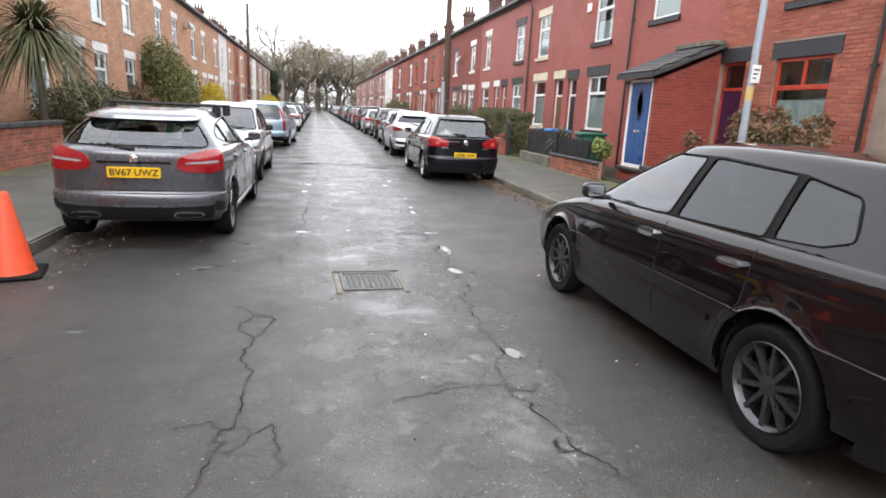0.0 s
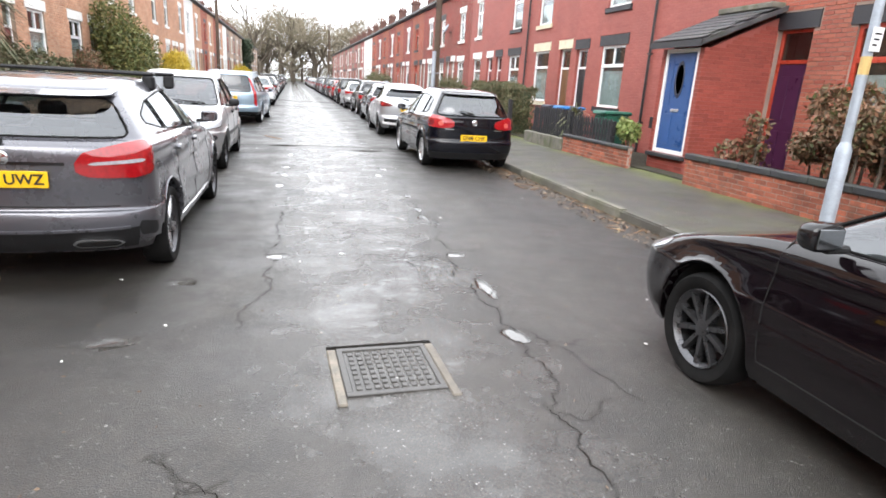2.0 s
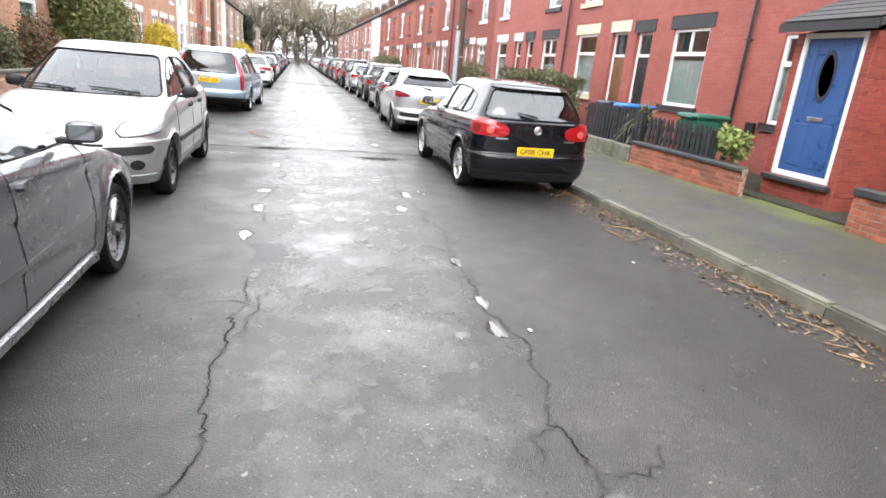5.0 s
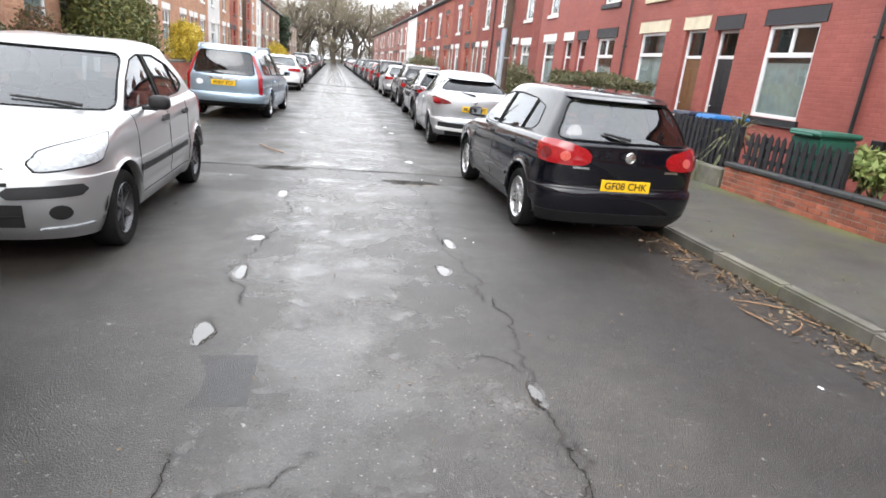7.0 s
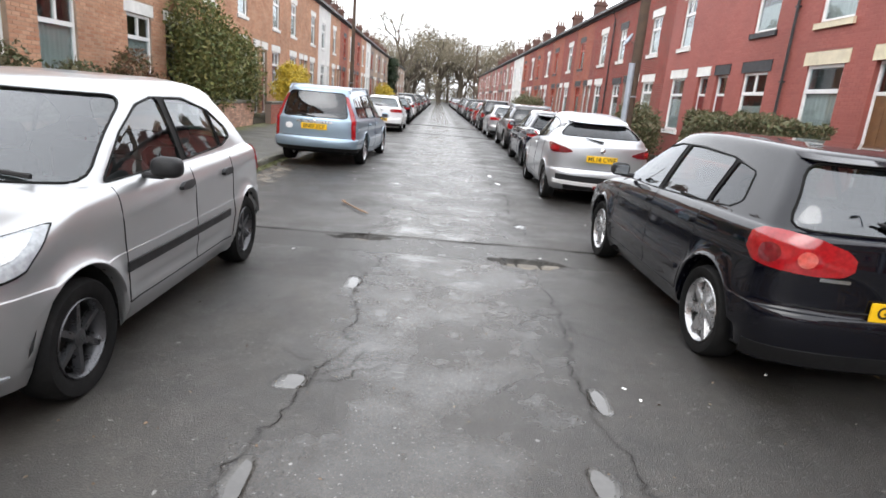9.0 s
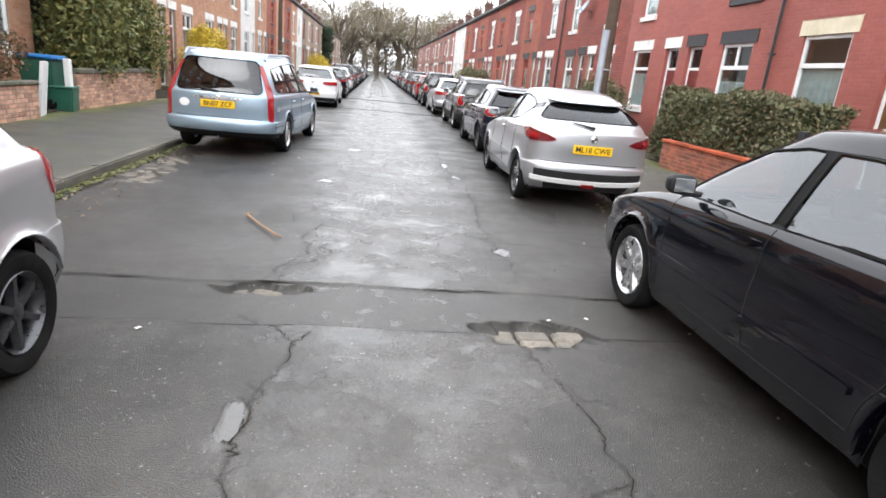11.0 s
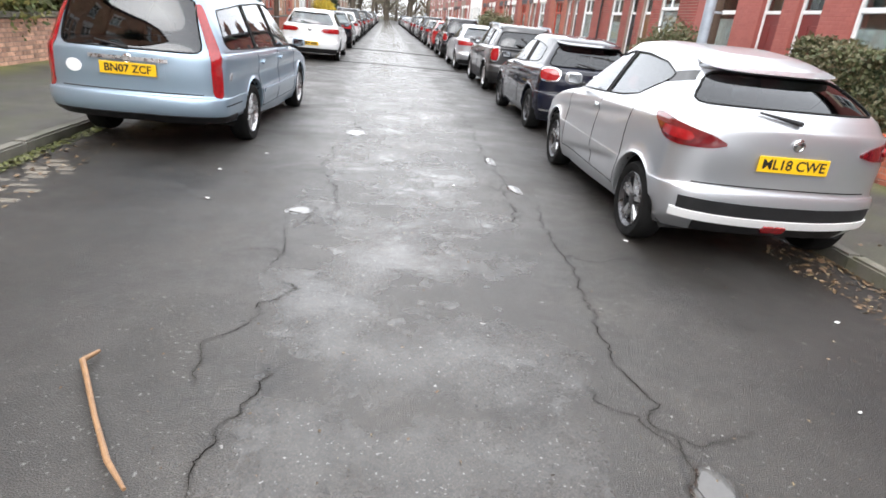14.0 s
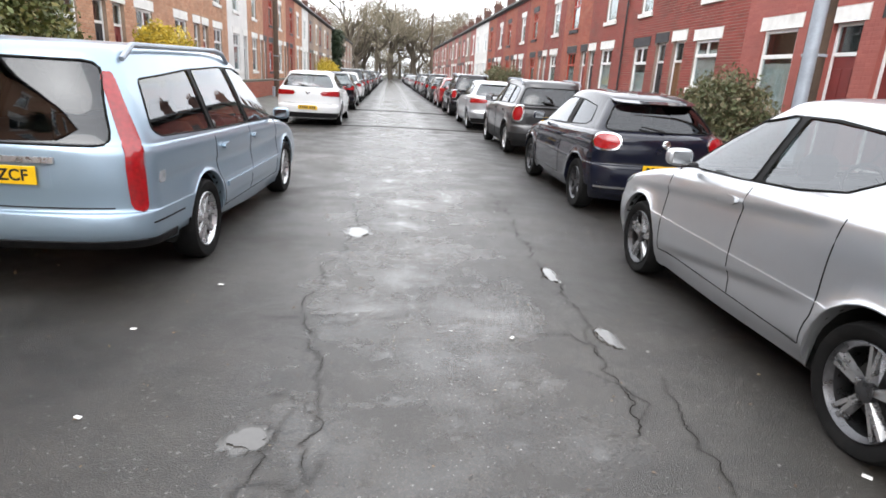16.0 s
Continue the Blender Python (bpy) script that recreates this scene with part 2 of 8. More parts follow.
M_DARKBRICK = islands("deep_red_brick", [(0.24, 0.05, 0.04), (0.30, 0.065, 0.05), (0.20, 0.045, 0.035)], relief=0.4, dirt_amount=0.35)
M_BUFF = islands("buff_brick", [(0.52, 0.28, 0.17), (0.58, 0.34, 0.22), (0.46, 0.22, 0.13), (0.56, 0.31, 0.19)], relief=0.5, dirt=(0.10, 0.06, 0.04), dirt_amount=0.4)
M_BUFF_MORTAR = surface("pale_mortar", (0.36, 0.26, 0.19), 0.95, vary=0.3, scale=2, fine=120, relief=0.4)
M_RENDER = surface("white_render", (0.72, 0.71, 0.69), 0.85, vary=0.12, scale=1.5, fine=60, relief=0.4, dirt=(0.45, 0.44, 0.40), dirt_amount=0.3)
M_GARDENBRICK = surface("garden_brick", (0.31, 0.095, 0.055), 0.9, vary=0.4, scale=7, fine=110, relief=0.7, dirt=(0.07, 0.06, 0.045), dirt_amount=0.6, random_tint=0.5)
M_PALEBRICK = surface("pale_garden_brick", (0.50, 0.30, 0.215), 0.9, vary=0.35, scale=7, fine=110, relief=0.7, dirt=(0.14, 0.11, 0.08), dirt_amount=0.5, random_tint=0.5)
M_COPING_DARK = surface("dark_coping", (0.035, 0.036, 0.04), 0.55, vary=0.3, scale=5, fine=70, relief=0.3, dirt=(0.07, 0.08, 0.04), dirt_amount=0.5)
M_COPING_RED = surface("red_coping", (0.42, 0.085, 0.035), 0.7, vary=0.3, scale=6, fine=90, relief=0.4, random_tint=0.3)
M_COPING_STONE = surface("mossy_coping", (0.15, 0.14, 0.115), 0.9, vary=0.35, scale=5, fine=70, relief=0.6, dirt=(0.06, 0.075, 0.02), dirt_amount=0.8)
M_SLATE = surface("slate_roof", (0.07, 0.07, 0.075), 0.6, vary=0.35, scale=3, fine=14, relief=0.5, depth=0.02, dirt=(0.06, 0.07, 0.04), dirt_amount=0.5)
M_BLACKSTONE = surface("black_painted_stone", (0.028, 0.028, 0.032), 0.55, vary=0.3, scale=6, fine=60, relief=0.25)
M_CREAM = surface("cream_painted_stone", (0.68, 0.60, 0.44), 0.6, vary=0.15, scale=5, fine=60, relief=0.25, dirt=(0.36, 0.3, 0.2), dirt_amount=0.3)
M_WHITESTONE = surface("white_painted_stone", (0.78, 0.77, 0.74), 0.6, vary=0.12, scale=5, fine=60, relief=0.25, dirt=(0.45, 0.42, 0.38), dirt_amount=0.35)
M_UPVC = surface("white_window_plastic", (0.80, 0.80, 0.79), 0.35, vary=0.06, scale=3, fine=30, relief=0.05)
M_REDTRIM = surface("red_gloss_paint", (0.42, 0.05, 0.025), 0.35, vary=0.2, scale=5, fine=60, relief=0.1)
M_BLUEDOOR = surface("blue_door_paint", (0.030, 0.085, 0.24), 0.35, vary=0.15, scale=4, fine=50, relief=0.1)
M_PURPLE = surface("purple_door_paint", (0.055, 0.014, 0.05), 0.35, vary=0.2, scale=4, fine=50, relief=0.1)
M_REDDOOR = surface("maroon_door_paint", (0.16, 0.022, 0.02), 0.4, vary=0.2, scale=4, fine=50, relief=0.1)
M_WOODDOOR = surface("brown_door_wood", (0.16, 0.075, 0.03), 0.45, vary=0.3, scale=6, fine=70, relief=0.2)
M_DARKDOOR = surface("dark_door_paint", (0.02, 0.022, 0.025), 0.35, vary=0.2, scale=4, fine=50, relief=0.1)
M_PANE = window_glass("house_glass", (0.75, 0.8, 0.8), 0.015)
M_NET = surface("net_curtain", (0.62, 0.62, 0.60), 0.9, vary=0.25, scale=9, fine=70, relief=0.4)
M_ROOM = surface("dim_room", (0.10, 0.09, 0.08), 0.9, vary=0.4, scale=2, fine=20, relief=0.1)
M_PIPE = surface("black_drainpipe", (0.02, 0.02, 0.022), 0.45, vary=0.25, scale=6, fine=50, relief=0.1)
M_BLACKWOOD = surface("black_fence_paint", (0.018, 0.018, 0.021), 0.55, vary=0.35, scale=8, fine=90, relief=0.3)
M_TIMBER = surface("creosoted_pole", (0.075, 0.048, 0.032), 0.8, vary=0.4, scale=5, fine=70, relief=0.5)
M_STEEL = surface("galvanised_steel", (0.36, 0.40, 0.45), 0.5, metal=0.3, vary=0.2, scale=6, fine=80, relief=0.15)
M_BARK = surface("bark", (0.10, 0.08, 0.06), 0.9, vary=0.4, scale=4, fine=30, relief=0.7, depth=0.02)
M_TWIG = surface("winter_twigs", (0.21, 0.18, 0.13), 0.9, vary=0.3, scale=0.6, fine=6, relief=0.0)
M_HEDGE = leafy("hedge_leaves", [(0.05, 0.065, 0.025), (0.095, 0.105, 0.045), (0.15, 0.12, 0.065), (0.07, 0.09, 0.032), (0.18, 0.13, 0.08)])
M_SHRUB = leafy("shrub_leaves", [(0.08, 0.11, 0.03), (0.14, 0.16, 0.045), (0.22, 0.19, 0.055), (0.06, 0.08, 0.03)])
M_YELLOW = leafy("yellow_blossom", [(0.55, 0.40, 0.03), (0.65, 0.48, 0.05), (0.30, 0.26, 0.04)])
M_STACK = surface("sooty_brick", (0.10, 0.05, 0.04), 0.9, vary=0.4, scale=3, fine=40, relief=0.5)
M_POT = surface("chimney_pot_clay", (0.16, 0.10, 0.07), 0.8, vary=0.3)
M_RUST = leafy("hydrangea_heads", [(0.16, 0.07, 0.035), (0.24, 0.13, 0.07), (0.08, 0.05, 0.025), (0.09, 0.10, 0.03)])
M_FERN = leafy("pale_green_leaves", [(0.16, 0.22, 0.05), (0.22, 0.26, 0.08), (0.10, 0.16, 0.03), (0.28, 0.26, 0.10)])
M_PALM = leafy("palm_blades", [(0.07, 0.085, 0.03), (0.11, 0.12, 0.05), (0.15, 0.13, 0.07)])
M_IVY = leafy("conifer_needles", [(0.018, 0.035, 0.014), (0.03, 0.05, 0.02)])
M_MOSS = leafy("kerb_moss", [(0.07, 0.085, 0.02), (0.11, 0.125, 0.03), (0.15, 0.15, 0.05), (0.06, 0.06, 0.025)])
M_LITTER = leafy("fallen_leaves", [(0.11, 0.07, 0.04), (0.17, 0.11, 0.06), (0.07, 0.045, 0.028), (0.24, 0.18, 0.10)], rough=0.5)
M_WHITEBIT = surface("white_litter", (0.75, 0.74, 0.72), 0.6, vary=0.1)
M_STICK = surface("wet_stick", (0.30, 0.17, 0.085), 0.45, vary=0.3, scale=20, fine=90, relief=0.4)
M_IRON = surface("cast_iron", (0.085, 0.082, 0.078), 0.42, metal=0.35, vary=0.4, scale=9, fine=80, relief=0.4)
M_ORANGE = surface("orange_cone_plastic", (0.75, 0.075, 0.02), 0.45, vary=0.2, scale=8, fine=50, relief=0.1, dirt=(0.25, 0.06, 0.03), dirt_amount=0.5)
M_RUBBER = surface("black_rubber", (0.009, 0.009, 0.009), 0.8, spec=0.15, vary=0.35, scale=12, fine=120, relief=0.3, dirt=(0.03, 0.028, 0.027), dirt_amount=0.4)
M_BIN_BLUE = surface("blue_bin_plastic", (0.02, 0.16, 0.42), 0.45, vary=0.15, scale=5, fine=60, relief=0.1)
M_BIN_GREEN = surface("green_bin_plastic", (0.02, 0.11, 0.075), 0.45, vary=0.2, scale=5, fine=60, relief=0.1)
M_BIN_DARK = surface("navy_bin_plastic", (0.02, 0.025, 0.05), 0.45, vary=0.2, scale=5, fine=60, relief=0.1)
M_SIGNWHITE = surface("white_sign", (0.8, 0.8, 0.8), 0.4, vary=0.06, relief=0)
M_INK = surface("black_ink", (0.01, 0.01, 0.01), 0.5, vary=0.0, relief=0)
M_BLACKPLASTIC = surface("black_plastic", (0.018, 0.018, 0.019), 0.5, spec=0.25, vary=0.25, scale=10, fine=90, relief=0.15)
M_GLOSSBLACK = surface("gloss_black_trim", (0.008, 0.008, 0.009), 0.12, vary=0.1, relief=0)
M_CARGLASS = window_glass("car_glass", (0.45, 0.50, 0.49), 0.01, 0.13)
M_TINTED = window_glass("privacy_glass", (0.08, 0.09, 0.10), 0.01, 0.07)
M_TYRE = M_RUBBER
M_ALLOY = surface("silver_alloy", (0.55, 0.55, 0.56), 0.3, metal=0.85, vary=0.15, scale=20, fine=100, relief=0.05, dirt=(0.12, 0.11, 0.10), dirt_amount=0.4)
M_ALLOY_DARK = surface("dark_alloy", (0.10, 0.10, 0.105), 0.32, metal=0.8, vary=0.2, scale=20, fine=100, relief=0.05)
M_WELL = surface("wheel_well", (0.008, 0.008, 0.008), 0.9, vary=0.2, relief=0.1)
M_CHROME = surface("chrome", (0.75, 0.76, 0.78), 0.12, metal=1.0, vary=0.05, relief=0)
M_MIRROR = surface("shaded_mirror", (0.28, 0.29, 0.30), 0.05, metal=1.0, vary=0.05, relief=0)
M_TAIL = lens("red_tail_lens", (0.29, 0.006, 0.009))
M_TAIL_DEEP = lens("dark_red_lens", (0.13, 0.005, 0.008))
M_CLEAR = lens("clear_lens", (0.34, 0.36, 0.38), 0.08)
M_AMBER = lens("pale_red_lens", (0.50, 0.09, 0.07))
M_PLATE = surface("yellow_number_plate", (0.80, 0.48, 0.01), 0.35, vary=0.06, scale=20, relief=0)
M_PLATE_WHITE = surface("white_number_plate", (0.78, 0.78, 0.74), 0.35, vary=0.06, scale=20, relief=0)
M_SEAL = surface("black_window_rubber", (0.008, 0.008, 0.008), 0.6, vary=0.1, relief=0, spec=0.15)
M_CABIN = surface("car_cabin_fabric", (0.02, 0.02, 0.022), 0.85, vary=0.3, scale=10, fine=120, relief=0.2)

# ---- building helpers ----


def mesh_object(name, verts, faces, mats, parent=None, smooth=False, index=None, sharp=None, label=""):
    me = bpy.data.meshes.new(name)
    me.from_pydata([tuple(v) for v in verts], [], faces)
    for m in mats if isinstance(mats, (list, tuple)) else [mats]:
        me.materials.append(m)
    if index is not None:
        me.polygons.foreach_set("material_index", index)
    if smooth:
        me.polygons.foreach_set("use_smooth", [True] * len(me.polygons))
        if sharp:
            me.set_sharp_from_angle(angle=radians(sharp))
    me.update()
    ob = new(name, me)
    ob.parent = parent
    if label:
        ob["label"] = label
    return ob


def part(name, bm, material, parent, label="", smooth=False):
    me = bpy.data.meshes.new(name)
    bm.normal_update()
    bm.to_mesh(me)
    bm.free()
    for m in material if isinstance(material, (list, tuple)) else [material]:
        me.materials.append(m)
    if smooth:
        me.polygons.foreach_set("use_smooth", [True] * len(me.polygons))
        me.set_sharp_from_angle(angle=radians(40))
    ob = new(name, me)
    ob.parent = parent
    if label:
        ob["label"] = label
    return ob


def empty(name, m, label="", category="", group="", kind=""):
    ob = new(name)
    ob.empty_display_size = 0.2
    ob.matrix_basis = m
    return tagged(ob, label, category, group, kind)


def box_bm(x0, x1, y0, y1, z0, z1, bevel=0.0, bm=None):
    """A box, its edges rounded by bevel; into bm when given."""
    one = bmesh.new()
    bmesh.ops.create_cube(one, size=1.0)
    for v in one.verts:
        v.co = Vector(((x0 + x1) / 2 + v.co.x * (x1 - x0), (y0 + y1) / 2 + v.co.y * (y1 - y0), (z0 + z1) / 2 + v.co.z * (z1 - z0)))
    if bevel:
        bmesh.ops.bevel(one, geom=one.edges[:], offset=bevel, segments=1, affect="EDGES", clamp_overlap=True)
    if bm is None:
        return one
    tmp = bpy.data.meshes.new("tmp")
    one.to_mesh(tmp)
    one.free()
    bm.from_mesh(tmp)
    bpy.data.meshes.remove(tmp)
    return bm


def tube_bm(points, radii, segs=10, bm=None, cap=True):
    """A round tube through points with a radius at each."""
    bm = bm or bmesh.new()
    rings = []
    n = len(points)
    for i, (p, r) in enumerate(zip(points, radii)):
        p = Vector(p)
        d = (Vector(points[min(i + 1, n - 1)]) - Vector(points[max(i - 1, 0)])).normalized()
        a = d.orthogonal().normalized() if abs(d.z) < 0.99 else Vector((1, 0, 0))
        b = d.cross(a)
        rings.append([bm.verts.new(p + (a * math.cos(k * math.tau / segs) + b * math.sin(k * math.tau / segs)) * r) for k in range(segs)])
    for r0, r1 in zip(rings, rings[1:]):
        for k in range(segs):
            bm.faces.new((r0[k], r0[(k + 1) % segs], r1[(k + 1) % segs], r1[k]))
    if cap and segs > 2:
        bm.faces.new(rings[0][::-1])
        bm.faces.new(rings[-1])
    return bm


def lathe_bm(profile, segs=24, bm=None, ends=True):
    """Turns (radius, height) pairs about z."""
    bm = bm or bmesh.new()
    rings = [[bm.verts.new((r * math.cos(k * math.tau / segs), r * math.sin(k * math.tau / segs), z)) for k in range(segs)] for r, z in profile]
    for r0, r1 in zip(rings, rings[1:]):
        for k in range(segs):
            bm.faces.new((r0[k], r0[(k + 1) % segs], r1[(k + 1) % segs], r1[k]))
    if ends and profile[0][0] > 1e-4:
        bm.faces.new(rings[0][::-1])
    if ends and profile[-1][0] > 1e-4:
        bm.faces.new(rings[-1])
    return bm


def text_part(name, words, size, m, material, parent, label=""):
    cu = bpy.data.curves.new(name, "FONT")
    cu.body, cu.size, cu.align_x, cu.align_y, cu.extrude, cu.offset = words, size, "CENTER", "CENTER", 0.0008, 0.0018
    tmp = bpy.data.objects.new(name, cu)
    scene.collection.objects.link(tmp)
    me = bpy.data.meshes.new_from_object(tmp.evaluated_get(bpy.context.evaluated_depsgraph_get()))
    bpy.data.objects.remove(tmp)
    me.materials.clear()
    me.materials.append(material)
    ob = new(name, me)
    ob.parent, ob.matrix_basis = parent, m
    if label:
        ob["label"] = label
    return ob


def leaf_cloud(rng, centres, radii, count, size, flat=1.0, shell=0.55):
    """Vertices and faces of many small bent leaves spread through ellipsoids."""
    centres, radii = np.array(centres, float), np.array(radii, float)
    w = np.prod(radii, axis=1) ** (2 / 3)
    pick = rng.choice(len(centres), count, p=w / w.sum())
    d = rng.normal(size=(count, 3))
    d /= np.linalg.norm(d, axis=1)[:, None]
    p = centres[pick] + d * radii[pick] * (shell + (1 - shell) * rng.random((count, 1))) * (0.8 + 0.35 * rng.random((count, 1)))
    a = rng.normal(size=(count, 3))
    a /= np.linalg.norm(a, axis=1)[:, None]
    b = np.cross(a, rng.normal(size=(count, 3)))
    b /= np.linalg.norm(b, axis=1)[:, None]
    s = size * (0.6 + 0.8 * rng.random((count, 1)))
    v = np.stack([p - a * s, p + b * s * 0.45 * flat, p + a * s, p - b * s * 0.45 * flat], axis=1).reshape(-1, 3)
    f = np.arange(count * 4).reshape(-1, 4).tolist()
    return v, f


RNG = np.random.default_rng(7)
KERB_R, KERB_L, WALL_R, WALL_L, FACE_R, FACE_L = 4.2, -2.78, 6.7, -5.55, 8.83, -6.95

# ---- ground, road, pavements ----
CENTRE = (KERB_R + KERB_L) / 2


def camber(x):
    return -0.045 * ((x - CENTRE) / 3.5) ** 2


land = mesh_object("ground", [(-400, -200, -0.25), (400, -200, -0.25), (400, 600, -0.25), (-400, 600, -0.25)], [(0, 1, 2, 3)], M_LAND)
tagged(land, "flat open ground beyond the street", "ground", kind="structure")


def wander(seed, anchors, step=0.05, jitter=0.022, pull=0.12):
    """A jagged line, as tarmac cracks, near a few anchor places."""
    r = np.random.default_rng(seed)
    a = np.array(anchors, float)
    out, off = [], np.zeros(2)
    for p, q in zip(a, a[1:]):
        k = max(2, int(np.linalg.norm(q - p) / step))
        for i in range(k):
            off = off * (1 - pull) + r.normal(size=2) * jitter
            out.append(p + (q - p) * i / k + off)
    return np.array(out)


CRACKS = [  # seed, width, anchors
    (1, 0.009, [(-0.58, 2.0), (-0.44, 2.45), (-0.37, 3.1), (-0.46, 3.6), (-0.29, 4.2), (-0.63, 4.6)]),
    (2, 0.005, [(-0.42, 2.5), (-0.25, 2.75), (-0.2, 2.3)]),
    (3, 0.008, [(-0.41, 5.85), (-0.23, 6.45), (-0.19, 7.3), (-0.2, 8.2), (-0.17, 8.7)]),
    (5, 0.005, [(-0.19, 7.3), (0.7, 7.4), (1.38, 7.37)]),
    (6, 0.011, [(-0.17, 8.5), (-0.12, 9.35), (-0.14, 9.9)]),
    (4, 0.007, [(-0.1, 8.9), (0.08, 9.3), (0.05, 9.7)]),
    (7, 0.008, [(-0.05, 11.3), (-0.09, 11.9), (-0.07, 12.3), (-0.04, 13.0), (0.16, 13.4)]),
    (8, 0.009, [(0.16, 13.4), (0.02, 14.9), (0.05, 15.6)]),
    (23, 0.007, [(-0.15, 12.9), (0.1, 13.05), (0.25, 13.3)]),
    (9, 0.007, [(1.4, 2.0), (1.25, 2.4), (1.14, 3.0), (1.28, 3.5), (1.23, 4.6)]),
    (10, 0.005, [(1.14, 3.0), (0.7, 3.0), (0.3, 2.9)]),
    (11, 0.008, [(1.23, 4.6), (1.4, 5.4), (1.28, 6.7), (1.38, 7.4), (1.42, 8.1)]),
    (12, 0.006, [(1.4, 5.6), (1.62, 5.2), (1.75, 4.6)]),
    (13, 0.007, [(1.42, 8.1), (1.5, 8.9), (1.54, 9.6), (1.58, 10.4), (1.62, 11.6)]),
    (14, 0.007, [(1.62, 11.6), (1.5, 12.8), (1.6, 14.0), (1.55, 15.4)]),
    (15, 0.009, [(-0.2, 16.4), (0.0, 17.0), (-0.1, 17.6), (0.05, 18.2)]),
    (16, 0.007, [(-0.3, 16.6), (0.2, 16.9), (0.1, 17.4)]),
    (17, 0.008, [(-0.25, 18.0), (-0.09, 18.55), (0.14, 18.95), (-0.1, 19.2), (-0.03, 19.8), (-0.02, 20.6)]),
    (18, 0.008, [(1.7, 16.6), (1.74, 18.2), (1.82, 19.2), (1.91, 20.9)]),
    (19, 0.009, [(1.58, 20.3), (1.81, 21.5), (1.77, 22.0), (1.81, 23.5), (1.91, 26.1)]),
    (20, 0.006, [(0.1, 21.5), (0.52, 21.65), (0.75, 21.7)]),
    (21, 0.008, [(0.19, 20.0), (0.12, 21.0), (-0.1, 21.9), (0.2, 23.7), (0.0, 25.4)]),
]
TRENCH = (15.6, 16.32)
# hollows: centre, half sizes, depth; the shallow ones hold water
HOLES = [(1.6, 15.62, 0.38, 0.19, 0.07), (-0.2, 16.2, 0.3, 0.1, 0.06), (1.3, 3.45, 0.06, 0.1, 0.012), (1.37, 5.5, 0.07, 0.13, 0.014), (1.46, 6.4, 0.05, 0.22, 0.012), (1.46, 7.32, 0.09, 0.06, 0.012),
         (-0.17, 7.36, 0.1, 0.07, 0.01), (-0.84, 6.74, 0.1, 0.07, 0.025), (-1.05, 5.7, 0.11, 0.09, 0.025), (-1.6, 4.15, 0.09, 0.035, 0.02), (-0.21, 10.95, 0.06, 0.18, 0.012), (-0.15, 11.95, 0.05, 0.16, 0.012),
         (1.55, 10.24, 0.035, 0.12, 0.01), (1.52, 9.35, 0.035, 0.14, 0.01), (1.48, 8.9, 0.05, 0.14, 0.01), (1.4, 12.1, 0.06, 0.12, 0.01), (-0.13, 12.8, 0.09, 0.1, 0.012), (-0.05, 14.6, 0.06, 0.2, 0.012),
         (1.77, 17.4, 0.09, 0.13, 0.01), (1.58, 12.8, 0.06, 0.14, 0.01), (0.18, 23.75, 0.12, 0.2, 0.012), (-0.1, 20.35, 0.11, 0.09, 0.008), (1.85, 21.4, 0.07, 0.16, 0.012), (1.8, 22.6, 0.06, 0.2, 0.012), (1.2, 2.35, 0.07, 0.05, 0.02)]

xs = np.concatenate([np.arange(KERB_L - 0.05, -0.8, 0.07), np.arange(-0.76, 0.34, 0.0135), np.arange(0.37, 1.0, 0.05), np.arange(1.03, 2.12, 0.0135), np.arange(2.15, KERB_R + 0.09, 0.07)])
ys = np.concatenate([np.arange(-30, 0.4, 1.2), np.arange(0.4, 18.5, 0.022), np.arange(18.5, 29, 0.04), np.arange(29, 60, 0.5), np.arange(60, 236, 4.0)])
GX, GY = np.meshgrid(xs, ys)
GZ = camber(GX)
swell = np.array([[noise.fractal((x * 0.7, y * 0.7, 0), 0.6, 2.0, 5) for x in xs[::4]] for y in ys[::4]])
ix, iy = np.arange(len(xs)) / 4, np.arange(len(ys)) / 4
swell = np.array([np.interp(ix, np.arange(swell.shape[1]), row) for row in swell])
swell = np.array([np.interp(iy, np.arange(swell.shape[0]), col) for col in swell.T]).T
GZ = GZ + 0.006 * swell
crack, worn, film, crazed = (np.zeros_like(GX) for _ in range(4))
branches = []
for seed, width, anchors in CRACKS:
    r = np.random.default_rng(seed + 500)
    line = wander(seed, anchors)
    for _ in range(max(1, len(line) // 22)):
        p, a = line[r.integers(0, len(line))], r.uniform(0, math.tau)
        branches.append((seed + 900, width * 0.6, [p, p + np.array((math.cos(a), math.sin(a) * 1.3)) * r.uniform(0.1, 0.28), p + np.array((math.cos(a + 0.5), math.sin(a + 0.5) * 1.3)) * r.uniform(0.3, 0.55)]))
